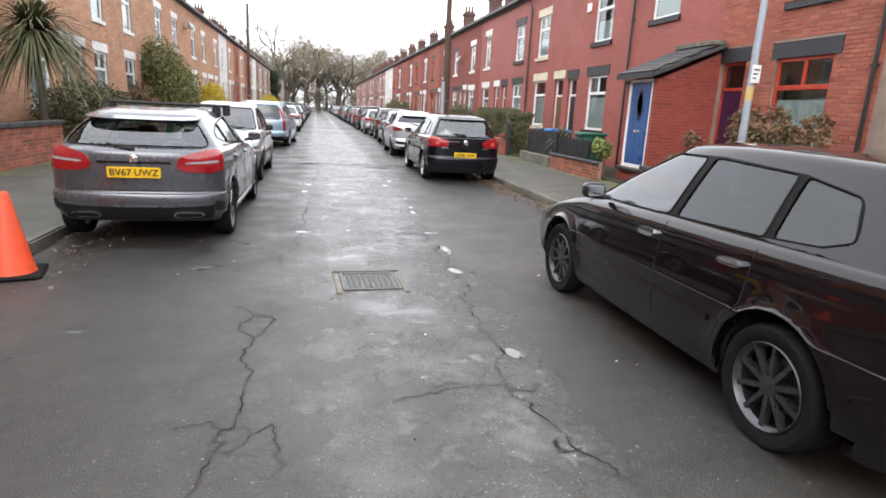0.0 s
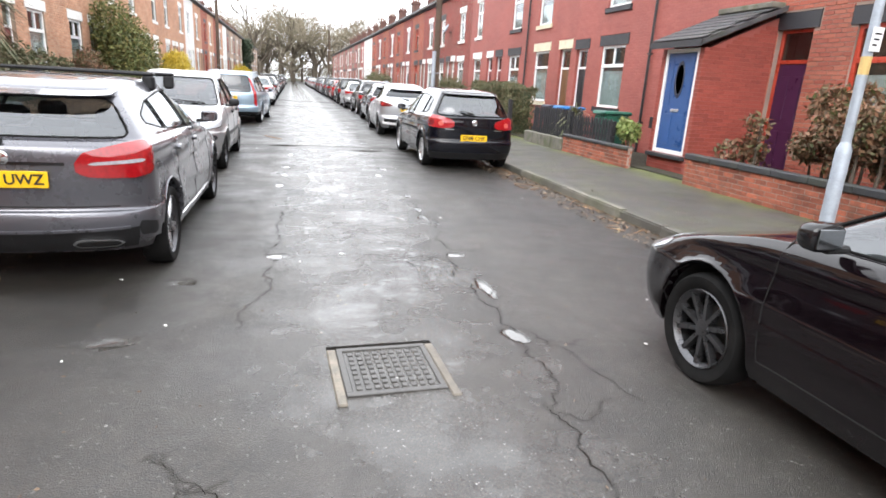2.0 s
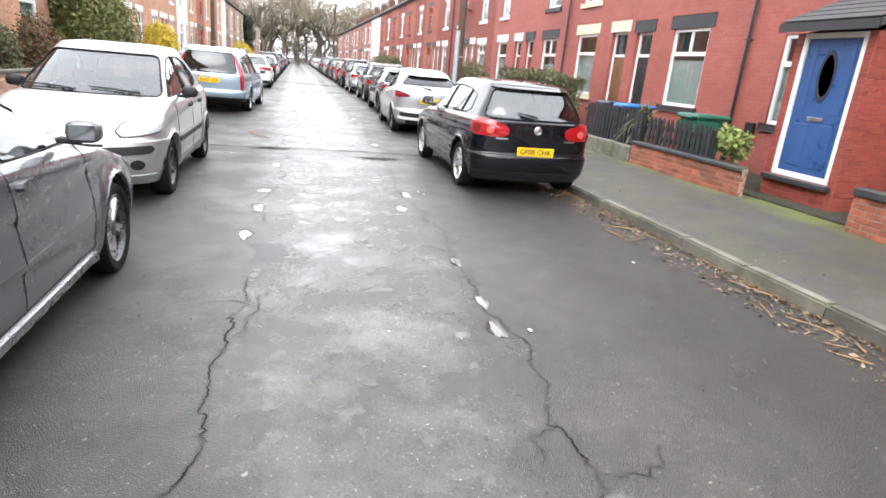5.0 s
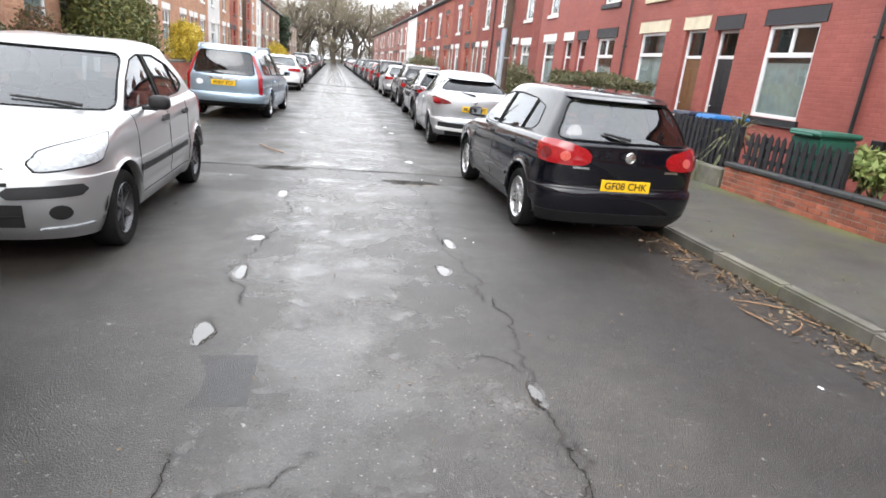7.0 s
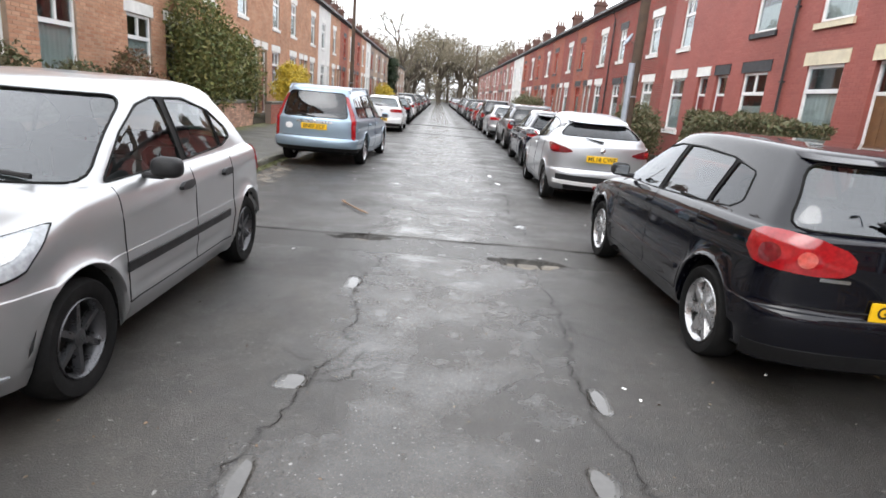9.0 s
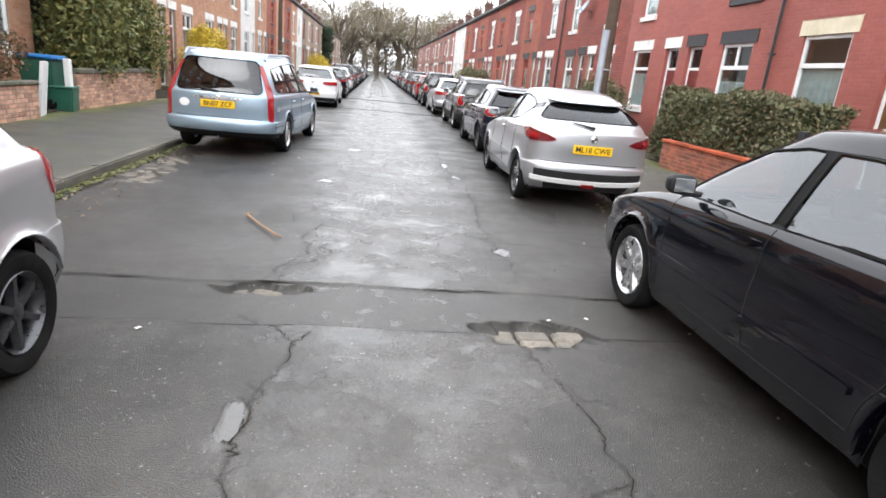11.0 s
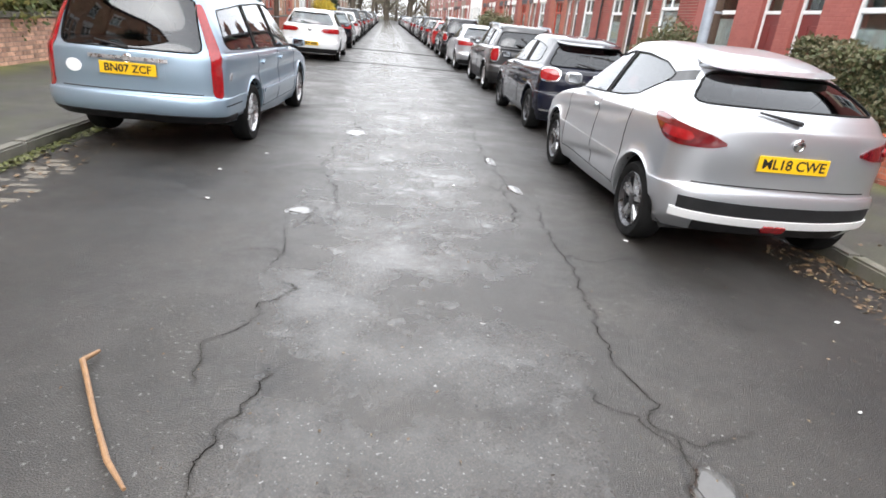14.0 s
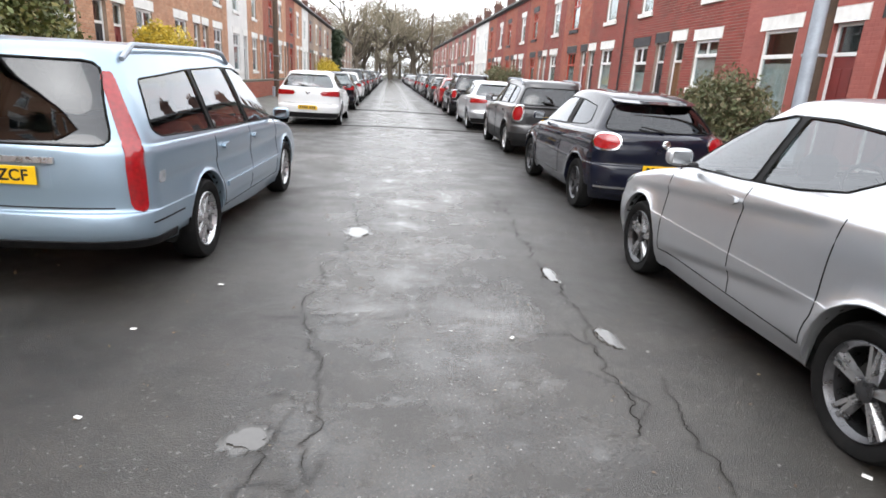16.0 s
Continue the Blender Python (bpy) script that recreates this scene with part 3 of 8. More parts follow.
for seed, width, anchors in CRACKS + branches:
    line = wander(seed, anchors)
    lo, hi = line.min(0) - 0.15, line.max(0) + 0.15
    jj = np.where((ys > lo[1]) & (ys < hi[1]))[0]
    ii = np.where((xs > lo[0]) & (xs < hi[0]))[0]
    if not len(jj) or not len(ii):
        continue
    sub = np.ix_(jj, ii)
    px, py = GX[sub], GY[sub]
    best = np.full(px.shape, 9.0)
    for p, q in zip(line, line[1:]):
        d = q - p
        u = np.clip(((px - p[0]) * d[0] + (py - p[1]) * d[1]) / (d @ d + 1e-9), 0, 1)
        best = np.minimum(best, np.hypot(px - p[0] - u * d[0], py - p[1] - u * d[1]))
    crazed[sub] = np.maximum(crazed[sub], np.clip(1.2 - best / 0.22, 0, 1) * (0.65 + 0.35 * np.sin(py * 2.7 + seed)))
    crack[sub] = np.maximum(crack[sub], 0.35 * np.clip(1 - best / 0.02, 0, 1))
for cx, cy, hx, hy, dep in HOLES:
    r = np.hypot((GX - cx) / hx, (GY - cy) / hy) + 0.2 * np.sin(GX * 19 + cy) * np.cos(GY * 17) + 0.1 * np.sin(GY * 33 + GX * 27)
    inside = np.clip((1.05 - r) * 4.5, 0, 1)
    GZ -= dep * inside
    rim = np.clip(1 - np.abs(r - 1.05) * 6, 0, 1)
    crack = np.maximum(crack, rim * (0.5 if dep > 0.03 else 0.25))
    if dep < 0.03:
        worn = np.maximum(worn, 0.08 * inside)
        film += 1.3 * inside
inside_trench = (GY > TRENCH[0] + 0.02 * np.sin(GX * 5)) & (GY < TRENCH[1] + 0.02 * np.sin(GX * 4 + 1))
GZ -= np.where(inside_trench, 0.012, 0)
edge = np.minimum(np.abs(GY - TRENCH[0] - 0.02 * np.sin(GX * 5)), np.abs(GY - TRENCH[1] - 0.02 * np.sin(GX * 4 + 1)))
crack = np.maximum(crack, 0.85 * np.clip(1.4 - edge / 0.011, 0, 1) * np.clip(0.55 + 0.6 * np.sin(GX * 5 + 2), 0.12, 1))
for ya, yb in ((35.6, 36.3), (42.3, 43.0)):
    GZ -= np.where((GY > ya) & (GY < yb), 0.02, 0)
    crack = np.maximum(crack, 0.8 * ((np.abs(GY - ya) < 0.2) | (np.abs(GY - yb) < 0.2)))
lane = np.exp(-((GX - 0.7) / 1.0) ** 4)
film += 0.64 * lane - 0.12
film -= 0.1 * ((GX < -0.9) | (GX > 2.6))
ny, nx = GX.shape
idx = np.arange(ny * nx).reshape(ny, nx)
quads = np.stack([idx[:-1, :-1], idx[:-1, 1:], idx[1:, 1:], idx[1:, :-1]], axis=-1).reshape(-1, 4)
in_patch = (inside_trench[:-1, :-1]).reshape(-1)
patch2 = ((GX > -0.2 + 0.1 * np.sin(GY * 5)) & (GX < 0.12) & (GY > 10.15) & (GY < 10.65))[:-1, :-1].reshape(-1)
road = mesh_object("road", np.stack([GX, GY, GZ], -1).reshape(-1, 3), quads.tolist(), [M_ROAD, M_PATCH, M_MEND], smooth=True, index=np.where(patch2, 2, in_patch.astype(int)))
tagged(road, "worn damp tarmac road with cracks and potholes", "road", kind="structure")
# 'lane' marks where the road's sky sheen is put into the base colour.
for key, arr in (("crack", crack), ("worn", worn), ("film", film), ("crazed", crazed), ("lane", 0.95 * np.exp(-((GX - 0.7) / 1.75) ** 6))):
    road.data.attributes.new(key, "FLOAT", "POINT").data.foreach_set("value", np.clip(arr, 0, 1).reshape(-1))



def road_z(x, y):
    """The height of the road's surface."""
    i = int(np.clip(np.searchsorted(xs, x) - 1, 0, len(xs) - 2))
    j = int(np.clip(np.searchsorted(ys, y) - 1, 0, len(ys) - 2))
    u, v = (x - xs[i]) / (xs[i + 1] - xs[i]), (y - ys[j]) / (ys[j + 1] - ys[j])
    return float((GZ[j, i] * (1 - u) + GZ[j, i + 1] * u) * (1 - v) + (GZ[j + 1, i] * (1 - u) + GZ[j + 1, i + 1] * u) * v)


cv, cf = [], []
for seed, width, anchors in CRACKS + branches:
    r = np.random.default_rng(seed + 70)
    line = wander(seed, anchors, step=0.05)
    fine = []
    for p, q in zip(line, line[1:]):
        for k in range(3):
            fine.append(p + (q - p) * k / 3 + r.normal(size=2) * 0.0055)
    fine = np.array(fine)
    span = np.clip(np.minimum(np.arange(len(fine)), np.arange(len(fine))[::-1]) / 6, 0.15, 1)
    gape = width * (0.30 if p[1] < 11 else 0.21) * span * np.interp(np.arange(len(fine)), np.linspace(0, len(fine), max(3, len(fine) // 5)), np.maximum(0.06, r.uniform(-0.35, 1.8, max(3, len(fine) // 5))))
    n0 = len(cv)
    for k, p in enumerate(fine):
        d = fine[min(k + 1, len(fine) - 1)] - fine[max(k - 1, 0)]
        nn = np.array((-d[1], d[0])) / (np.hypot(*d) + 1e-9)
        for sg in (1, -1):
            q = p + nn * sg * gape[k]
            cv.append((q[0], q[1], road_z(q[0], q[1]) + 0.0022))
    cf += [(n0 + 2 * k, n0 + 2 * k + 1, n0 + 2 * k + 3, n0 + 2 * k + 2) for k in range(len(fine) - 1)]
rifts = mesh_object("road_crack", cv, cf, M_CRACK)
tagged(rifts, "dark dirt-filled cracks wandering along the tarmac", "road crack", kind="stuff")
# rain standing in the shallow hollows
for cx, cy, hx, hy, dep in HOLES:
    if dep >= 0.02:
        continue
    rp = np.random.default_rng(int(1000 + cy * 100))
    n = 30
    wob = np.interp(np.arange(n), np.linspace(0, n, 9), (lambda w: np.append(w, w[0]))(rp.uniform(0.5, 1.25, 8))) * rp.uniform(0.9, 1.1, n)
    level = road_z(cx, cy) + 0.44 * dep
    rim = [(cx + hx * 0.78 * wob[k] * math.cos(k * math.tau / n), cy + hy * 1.05 * wob[k] * math.sin(k * math.tau / n), level) for k in range(n)]
    low = [(x, y, level - 0.006) for x, y, _ in rim]
    pool = mesh_object("puddle", rim + low, [tuple(range(n))] + [(k, k + n, (k + 1) % n + n, (k + 1) % n) for k in range(n)], M_WATER)
    tagged(pool, "shallow puddle of rainwater in a road hollow", "puddle", "puddles in the road")


def pavement(name, x0, x1, z0, z1):
    px = np.linspace(x0, x1, 24)
    py = np.concatenate([np.arange(-30, 0, 2.0), np.arange(0, 45, 0.35), np.arange(45, 237, 6.0)])
    a, b = np.meshgrid(px, py)
    z = z0 + (z1 - z0) * (a - x0) / (x1 - x0)
    z = z + np.array([[0.008 * noise.fractal((x * 0.6, y * 0.6, 3), 0.6, 2, 4) for x in px] for y in py]) * (np.abs(a - x0) > 0.02)
    k = np.arange(a.size).reshape(a.shape)
    q = np.stack([k[:-1, :-1], k[:-1, 1:], k[1:, 1:], k[1:, :-1]], -1).reshape(-1, 4)
    if x1 < x0:
        q = q[:, ::-1]
    ob = mesh_object(name, np.stack([a, b, z], -1).reshape(-1, 3), q.tolist(), M_PAVE, smooth=True)
    edge_d = np.abs(a - x1) + 0.12 * np.sin(b * 3.1) + 0.1 * np.sin(b * 7.3 + 1)
    ob.data.attributes.new("verge", "FLOAT", "POINT").data.foreach_set("value", np.clip(1.15 - edge_d / 0.55, 0, 0.85).reshape(-1))
    return tagged(ob, "damp dark tarmac pavement with moss at its back edge", "pavement", kind="structure")


pavement("pavement_right", KERB_R + 0.13, WALL_R + 0.25, 0.075, 0.12)
pavement("pavement_left", KERB_L - 0.13, WALL_L - 0.25, 0.075, 0.12)

for nm, x0, x1 in (("garden_ground_right", WALL_R + 0.2, FACE_R + 0.1), ("garden_ground_left", FACE_L - 0.1, WALL_L - 0.2)):
    g = part(nm, box_bm(x0, x1, -30, 236, -0.2, 0.15), M_EARTH, None)
    tagged(g, "damp bare garden earth in front of the terrace", "ground", kind="structure")

# ---- terraced houses ----


def course_bricks(x, out, y0, y1, z0, z1, holes, proud=0.006, length=0.215, height=0.065, joint=0.01):
    """Stretcher-bond bricks on a wall face at x that looks along out (+1 or -1), left out where holes (y0, y1, z0, z1) are."""
    verts, faces = [], []
    rows = int((z1 - z0) / (height + joint))
    for r in range(rows):
        za = z0 + r * (height + joint)
        zb = za + height
        y = y0 - (r % 2) * (length + joint) / 2
        while y < y1:
            segs = [(max(y, y0), min(y + length, y1))]
            for h0, h1, g0, g1 in holes:
                if zb > g0 and za < g1:
                    nxt = []
                    for a, b in segs:
                        if b <= h0 or a >= h1:
                            nxt.append((a, b))
                        else:
                            if a < h0:
                                nxt.append((a, h0))
                            if b > h1:
                                nxt.append((h1, b))
                    segs = nxt
            for a, b in segs:
                if b - a > 0.03:
                    n = len(verts)
                    p, e = x + out * proud * (0.7 + 0.6 * random.random()), 0.004
                    verts += [(x, a, za), (x, b, za), (x, b, zb), (x, a, zb), (p, a + e, za + e), (p, b - e, za + e), (p, b - e, zb - e), (p, a + e, zb - e)]
                    fs = [(4, 5, 6, 7), (0, 1, 5, 4), (1, 2, 6, 5), (2, 3, 7, 6), (3, 0, 4, 7)]
                    faces += [tuple(n + i for i in (f if out > 0 else f[::-1])) for f in fs]
            y += length + joint
    return verts, faces


def holed_wall(x, out, y0, y1, z0, z1, holes, thick):
    """A wall with openings right through it and their reveals."""
    bm = bmesh.new()
    ysn = sorted({y0, y1, *[h[0] for h in holes], *[h[1] for h in holes]})
    zsn = sorted({z0, z1, *[h[2] for h in holes], *[h[3] for h in holes]})
    xb = x - out * thick

    def quad(*p):
        bm.faces.new([bm.verts.new(q) for q in p])
    for a, b in zip(ysn, ysn[1:]):
        for c, d in zip(zsn, zsn[1:]):
            if any(h[0] <= a and b <= h[1] and h[2] <= c and d <= h[3] for h in holes):
                continue
            quad((x, a, c), (x, b, c), (x, b, d), (x, a, d))
            quad((xb, a, c), (xb, a, d), (xb, b, d), (xb, b, c))
    for h0, h1, g0, g1 in holes:
        quad((x, h0, g0), (xb, h0, g0), (xb, h0, g1), (x, h0, g1))
        quad((x, h1, g0), (x, h1, g1), (xb, h1, g1), (xb, h1, g0))
        quad((x, h0, g1), (xb, h0, g1), (xb, h1, g1), (x, h1, g1))
        quad((x, h0, g0), (x, h1, g0), (xb, h1, g0), (xb, h0, g0))
    for yy in (y0, y1):
        quad((x, yy, z0), (xb, yy, z0), (xb, yy, z1), (x, yy, z1))
    bmesh.ops.recalc_face_normals(bm, faces=bm.faces[:])
    return bm


def add_window(house, x, out, w, style):
    """A window in a wall opening: frame, bars, panes, stone sill and lintel, a curtain inside."""
    y0, y1, z0, z1 = w["box"]
    win = part("window", bmesh_frame(x - out * 0.075, y0, y1, z0, z1, 0.07, 0.07), style["frame"], house)
    bars = w.get("bars", "cross")
    zt = z0 + (z1 - z0) * 0.68
    bar = box_bm(x - out * 0.045, x - out * 0.1, y0 + 0.055, y1 - 0.055, zt - 0.045, zt + 0.045, 0.006)
    if bars == "cross":
        box_bm(x - out * 0.05, x - out * 0.1, (y0 + y1) / 2 - 0.035, (y0 + y1) / 2 + 0.035, zt + 0.035, z1 - 0.05, 0.005, bm=bar)
    part("glazing_bar", bar, style["frame"], win)
    for a, b in ((z0 + 0.05, zt - 0.03), (zt + 0.03, z1 - 0.05)):
        pane = part("pane", box_bm(x - out * 0.078, x - out * 0.084, y0 + 0.05, y1 - 0.05, a, b), M_PANE, win)
        pane.visible_shadow = False
    cut = w.get("curtain", 0.5)
    if cut > 0:
        n = 28
        vs, fs = [], []
        for i in range(n + 1):
            yy = y0 + 0.03 + (y1 - y0 - 0.06) * i / n
            xx = x - out * (0.125 + 0.018 * math.sin(i * 1.7) + 0.01 * math.sin(i * 4.1))
            vs += [(xx, yy, z0 + 0.02), (xx, yy, z0 + (z1 - z0) * cut)]
        for i in range(n):
            fs.append((2 * i, 2 * i + 2, 2 * i + 3, 2 * i + 1))
        mesh_object("net_curtain", vs, fs, M_NET, win, smooth=True)
    if style["sill"] is not None:
        part("sill", box_bm(x - out * 0.06, x + out * 0.055, y0 - 0.08, y1 + 0.08, z0 - 0.13, z0 - 0.003, 0.01), style["sill"], house)
    if w.get("lintel", True):
        part("lintel", box_bm(x - out * 0.05, x + out * 0.014, y0 - 0.13, y1 + 0.13, z1 + 0.003, z1 + 0.29, 0.008), style["lintel"], house)


def bmesh_frame(x, y0, y1, z0, z1, wide, deep):
    bm = box_bm(x - deep / 2, x + deep / 2, y0, y0 + wide, z0, z1, 0.006)
    box_bm(x - deep / 2, x + deep / 2, y1 - wide, y1, z0, z1, 0.006, bm=bm)
    box_bm(x - deep / 2, x + deep / 2, y0 + wide, y1 - wide, z0, z0 + wide, 0.006, bm=bm)
    box_bm(x - deep / 2, x + deep / 2, y0 + wide, y1 - wide, z1 - wide, z1, 0.006, bm=bm)
    return bm


def add_door(house, x, out, d, style):
    """A front door with a fanlight, its frame, panels, step, handle and lintel."""
    y0, y1, z0, z1 = d["box"]
    ob = part("door", bmesh_frame(x - out * 0.13, y0, y1, z0, z1, 0.06, 0.07), d["frame"], house)
    zd = z0 + 2.02
    leaf = box_bm(x - out * 0.12, x - out * 0.165, y0 + 0.062, y1 - 0.062, z0 + 0.062, zd, 0.004)
    w = (y1 - y0 - 0.124)
    for ca, cb, da, db in ((0.14, 0.44, 0.12, 0.8), (0.56, 0.86, 0.12, 0.8), (0.14, 0.44, 1.0, 1.8), (0.56, 0.86, 1.0, 1.8)):
        box_bm(x - out * 0.108, x - out * 0.122, y0 + 0.062 + w * ca, y0 + 0.062 + w * cb, z0 + da, z0 + db, 0.006, bm=leaf)
    part("leaf", leaf, d["mat"], ob)
    part("transom", box_bm(x - out * 0.1, x - out * 0.165, y0 + 0.06, y1 - 0.06, zd, zd + 0.07, 0.005), d["frame"], ob)
    fan = part("pane", box_bm(x - out * 0.13, x - out * 0.136, y0 + 0.05, y1 - 0.05, zd + 0.065, z1 - 0.05), M_PANE, ob)
    fan.visible_shadow = False
    hd = tube_bm([(x - out * 0.11, y1 - 0.14, z0 + 1.0), (x - out * 0.07, y1 - 0.14, z0 + 1.0), (x - out * 0.07, y1 - 0.25, z0 + 1.0)], [0.012] * 3, 8)
    part("handle", hd, M_CHROME, ob)
    part("doorstep", box_bm(x - out * 0.05, x + out * 0.3, y0 - 0.05, y1 + 0.05, 0.1, z0 - 0.003, 0.012), M_COPING_STONE, house)
    if d.get("lintel", True):
        part("lintel", box_bm(x - out * 0.05, x + out * 0.014, y0 - 0.1, y1 + 0.1, z1 + 0.003, z1 + 0.29, 0.008), style["lintel"], house)


def terrace_house(x, out, y0, y1, windows, doors, style, chimney=True, bricks=True, eave=6.45, label="", category="terraced house", group="terrace"):
    """One two-storey terraced house whose front stands at x and looks along out."""
    h = empty("terraced_house", Matrix.Identity(4), label or style["label"], category, group)
    holes = [w["box"] for w in windows] + [d["box"] for d in doors]
    part("wall", holed_wall(x, out, y0, y1, 0.0, eave, holes, 0.28), style["base"], h)
    if bricks and style["brick"]:
        skip = [(a - 0.13, b + 0.13, d, d + 0.3) for a, b, c, d in (w["box"] for w in windows + doors)] + [(a - 0.08, b + 0.08, c - 0.135, c) for a, b, c, d in (w["box"] for w in windows)]
        v, f = course_bricks(x, out, y0 + 0.002, y1 - 0.002, 0.15, eave - 0.15, holes + skip, proud=style.get("proud", 0.006))
        tagged(mesh_object("brick", v, f, style["brick"], h), kind="stuff")
    xb = x - out * 8.0
    # Solid block in place of rooms; their dimness is put into its dark colour.
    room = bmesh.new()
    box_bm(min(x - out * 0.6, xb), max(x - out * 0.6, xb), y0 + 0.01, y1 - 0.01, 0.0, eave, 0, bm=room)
    part("dim_room_block", room, M_ROOM, h)
    xr, zr = x - out * 4.0, eave + 2.3
    rb = bmesh.new()
    e0, e1 = x + out * 0.22, xb - out * 0.2
    prof = [(e0, eave - 0.02), (xr, zr), (e1, eave - 0.02), (e1, eave + 0.1), (xr, zr + 0.13), (e0, eave + 0.1)]
    ra = [rb.verts.new((px, y0, pz)) for px, pz in prof]
    rc = [rb.verts.new((px, y1, pz)) for px, pz in prof]
    for i in range(6):
        rb.faces.new((ra[i], ra[(i + 1) % 6], rc[(i + 1) % 6], rc[i]))
    rb.faces.new(ra[::-1])
    rb.faces.new(rc)
    bmesh.ops.recalc_face_normals(rb, faces=rb.faces[:])
    part("roof", rb, M_SLATE, h)
    part("cornice", box_bm(x + out * 0.004, x + out * 0.09, y0, y1, eave - 0.16, eave - 0.03, 0.008), style.get("cornice", M_BLACKSTONE), h)
    gut = bmesh.new()
    tube_bm([(x + out * 0.19, y0, eave - 0.03), (x + out * 0.19, y1, eave - 0.03)], [0.06, 0.06], 8, bm=gut)
    part("gutter", gut, M_PIPE, h)
    for w in windows:
        add_window(h, x, out, w, style)
    for d in doors:
        add_door(h, x, out, d, style)
    if chimney:
        cb = box_bm(xr - 0.4, xr + 0.4, y1 - 0.38, y1 + 0.38, zr - 0.6, zr + 1.15, 0.01)
        box_bm(xr - 0.52, xr + 0.52, y1 - 0.45, y1 + 0.45, zr + 0.85, zr + 1.0, 0.01, bm=cb)
        stack = part("chimney", cb, M_STACK, h)
        for k in (-0.27, 0.0, 0.27):
            pot = lathe_bm([(0.11, zr + 1.15), (0.1, zr + 1.3), (0.085, zr + 1.55), (0.115, zr + 1.6), (0.09, zr + 1.62)], 10)
            bmesh.ops.translate(pot, verts=pot.verts, vec=(xr + k, y1, 0))
            part("chimney_pot", pot, M_POT, stack)
    return h


def drainpipe(x, out, y, top=6.3, house=None):
    bm = tube_bm([(x + out * 0.18, y, top), (x + out * 0.18, y, top - 0.12), (x + out * 0.06, y, top - 0.4), (x + out * 0.06, y, 0.15)], [0.034] * 4, 8)
    for z in (0.9, 2.6, 4.3, 5.6):
        box_bm(x + out * 0.003, x + out * 0.1, y - 0.055, y + 0.055, z, z + 0.04, 0, bm=bm)
    return part("drainpipe", bm, M_PIPE, house, "black painted drainpipe")


BLACK = dict(base=M_PAINTED_BASE, brick=M_PAINTED, lintel=M_BLACKSTONE, sill=M_BLACKSTONE, frame=M_UPVC, proud=0.003, label="red painted brick terraced house with black lintels")
CREAM = dict(BLACK, lintel=M_CREAM, sill=M_CREAM, label="red painted brick terraced house with cream lintels")
WHITE = dict(BLACK, lintel=M_WHITESTONE, sill=M_WHITESTONE, label="red painted brick terraced house with white lintels")
ORANGE = dict(BLACK, base=M_MORTAR, brick=M_BRICK, proud=0.008, frame=M_REDTRIM, label="red brick terraced house with red window frames and black lintels")
DEEP = dict(WHITE, base=M_MORTAR, brick=M_DARKBRICK, proud=0.006, label="dark red brick terraced house with white lintels")
BUFF = dict(base=M_BUFF_MORTAR, brick=M_BUFF, lintel=M_WHITESTONE, sill=M_WHITESTONE, frame=M_UPVC, proud=0.007, label="buff brick terraced house with white lintels")
RENDER = dict(BUFF, base=M_RENDER, brick=None, label="white rendered terraced house")


def win(y0, y1, z0, z1, **k):
    return dict(box=(y0, y1, z0, z1), **k)


def door(y0, y1, mat, z0=0.28, z1=2.9, frame_mat=None, **k):
    return dict(box=(y0, y1, z0, z1), mat=mat, frame=frame_mat or M_UPVC, **k)


X = FACE_R
up = dict(curtain=0.45)
z_house = terrace_house(X, -1, 8.0, 12.1, [win(8.95, 10.3, 1.15, 2.88, curtain=0.55), win(9.0, 10.2, 3.9, 5.4, **up)], [door(11.15, 11.95, M_PURPLE, frame_mat=M_REDTRIM)], ORANGE, group="right terrace")
a_house = terrace_house(X, -1, 12.1, 16.1, [win(13.75, 15.15, 1.1, 2.7, bars="plain", curtain=0.7, lintel=False), win(13.85, 15.1, 4.2, 5.5, **up)], [], BLACK, group="right terrace")
b_house = terrace_house(X, -1, 16.1, 20.4, [win(17.28, 18.58, 1.2, 2.92, curtain=0.6), win(17.3, 18.5, 3.95, 5.4, bars="plain", **up)], [door(19.45, 20.2, M_DARKDOOR)], BLACK, group="right terrace")
c_house = terrace_house(X, -1, 20.4, 24.5, [win(22.35, 23.6, 1.2, 2.95, bars="plain", curtain=0.65), win(22.4, 23.55, 3.85, 5.4, **up)], [door(20.62, 21.45, M_WOODDOOR, z1=2.95)], CREAM, group="right terrace")
d_house = terrace_house(X, -1, 24.5, 28.3, [win(25.2, 26.4, 1.2, 2.9, curtain=0.5), win(25.25, 26.35, 3.9, 5.4, bars="plain", **up)], [door(27.3, 28.05, M_REDDOOR)], BLACK, group="right terrace")
e_house = terrace_house(X, -1, 28.3, 32.2, [win(30.3, 31.45, 1.15, 2.9, bars="plain", curtain=0.6), win(30.4, 31.3, 3.9, 5.5, **up)], [door(28.55, 29.3, M_REDDOOR)], WHITE, group="right terrace")
f_house = terrace_house(X, -1, 32.2, 36.0, [win(33.3, 34.5, 1.6, 2.85, curtain=0.8), win(33.4, 34.4, 3.9, 5.3, **up)], [door(35.15, 35.85, M_WOODDOOR)], DEEP, group="right terrace")
g_house = terrace_house(X, -1, 36.0, 39.8, [win(37.6, 38.7, 1.2, 2.85, curtain=0.5), win(37.7, 38.6, 3.9, 5.3, **up)], [door(36.3, 37.0, M_DARKDOOR)], dict(DEEP, lintel=M_BLACKSTONE), group="right terrace")
for hs, yy in ((a_house, 16.0), (c_house, 24.4), (g_house, 39.7), (z_house, 8.1)):
    drainpipe(X, -1, yy, house=hs)


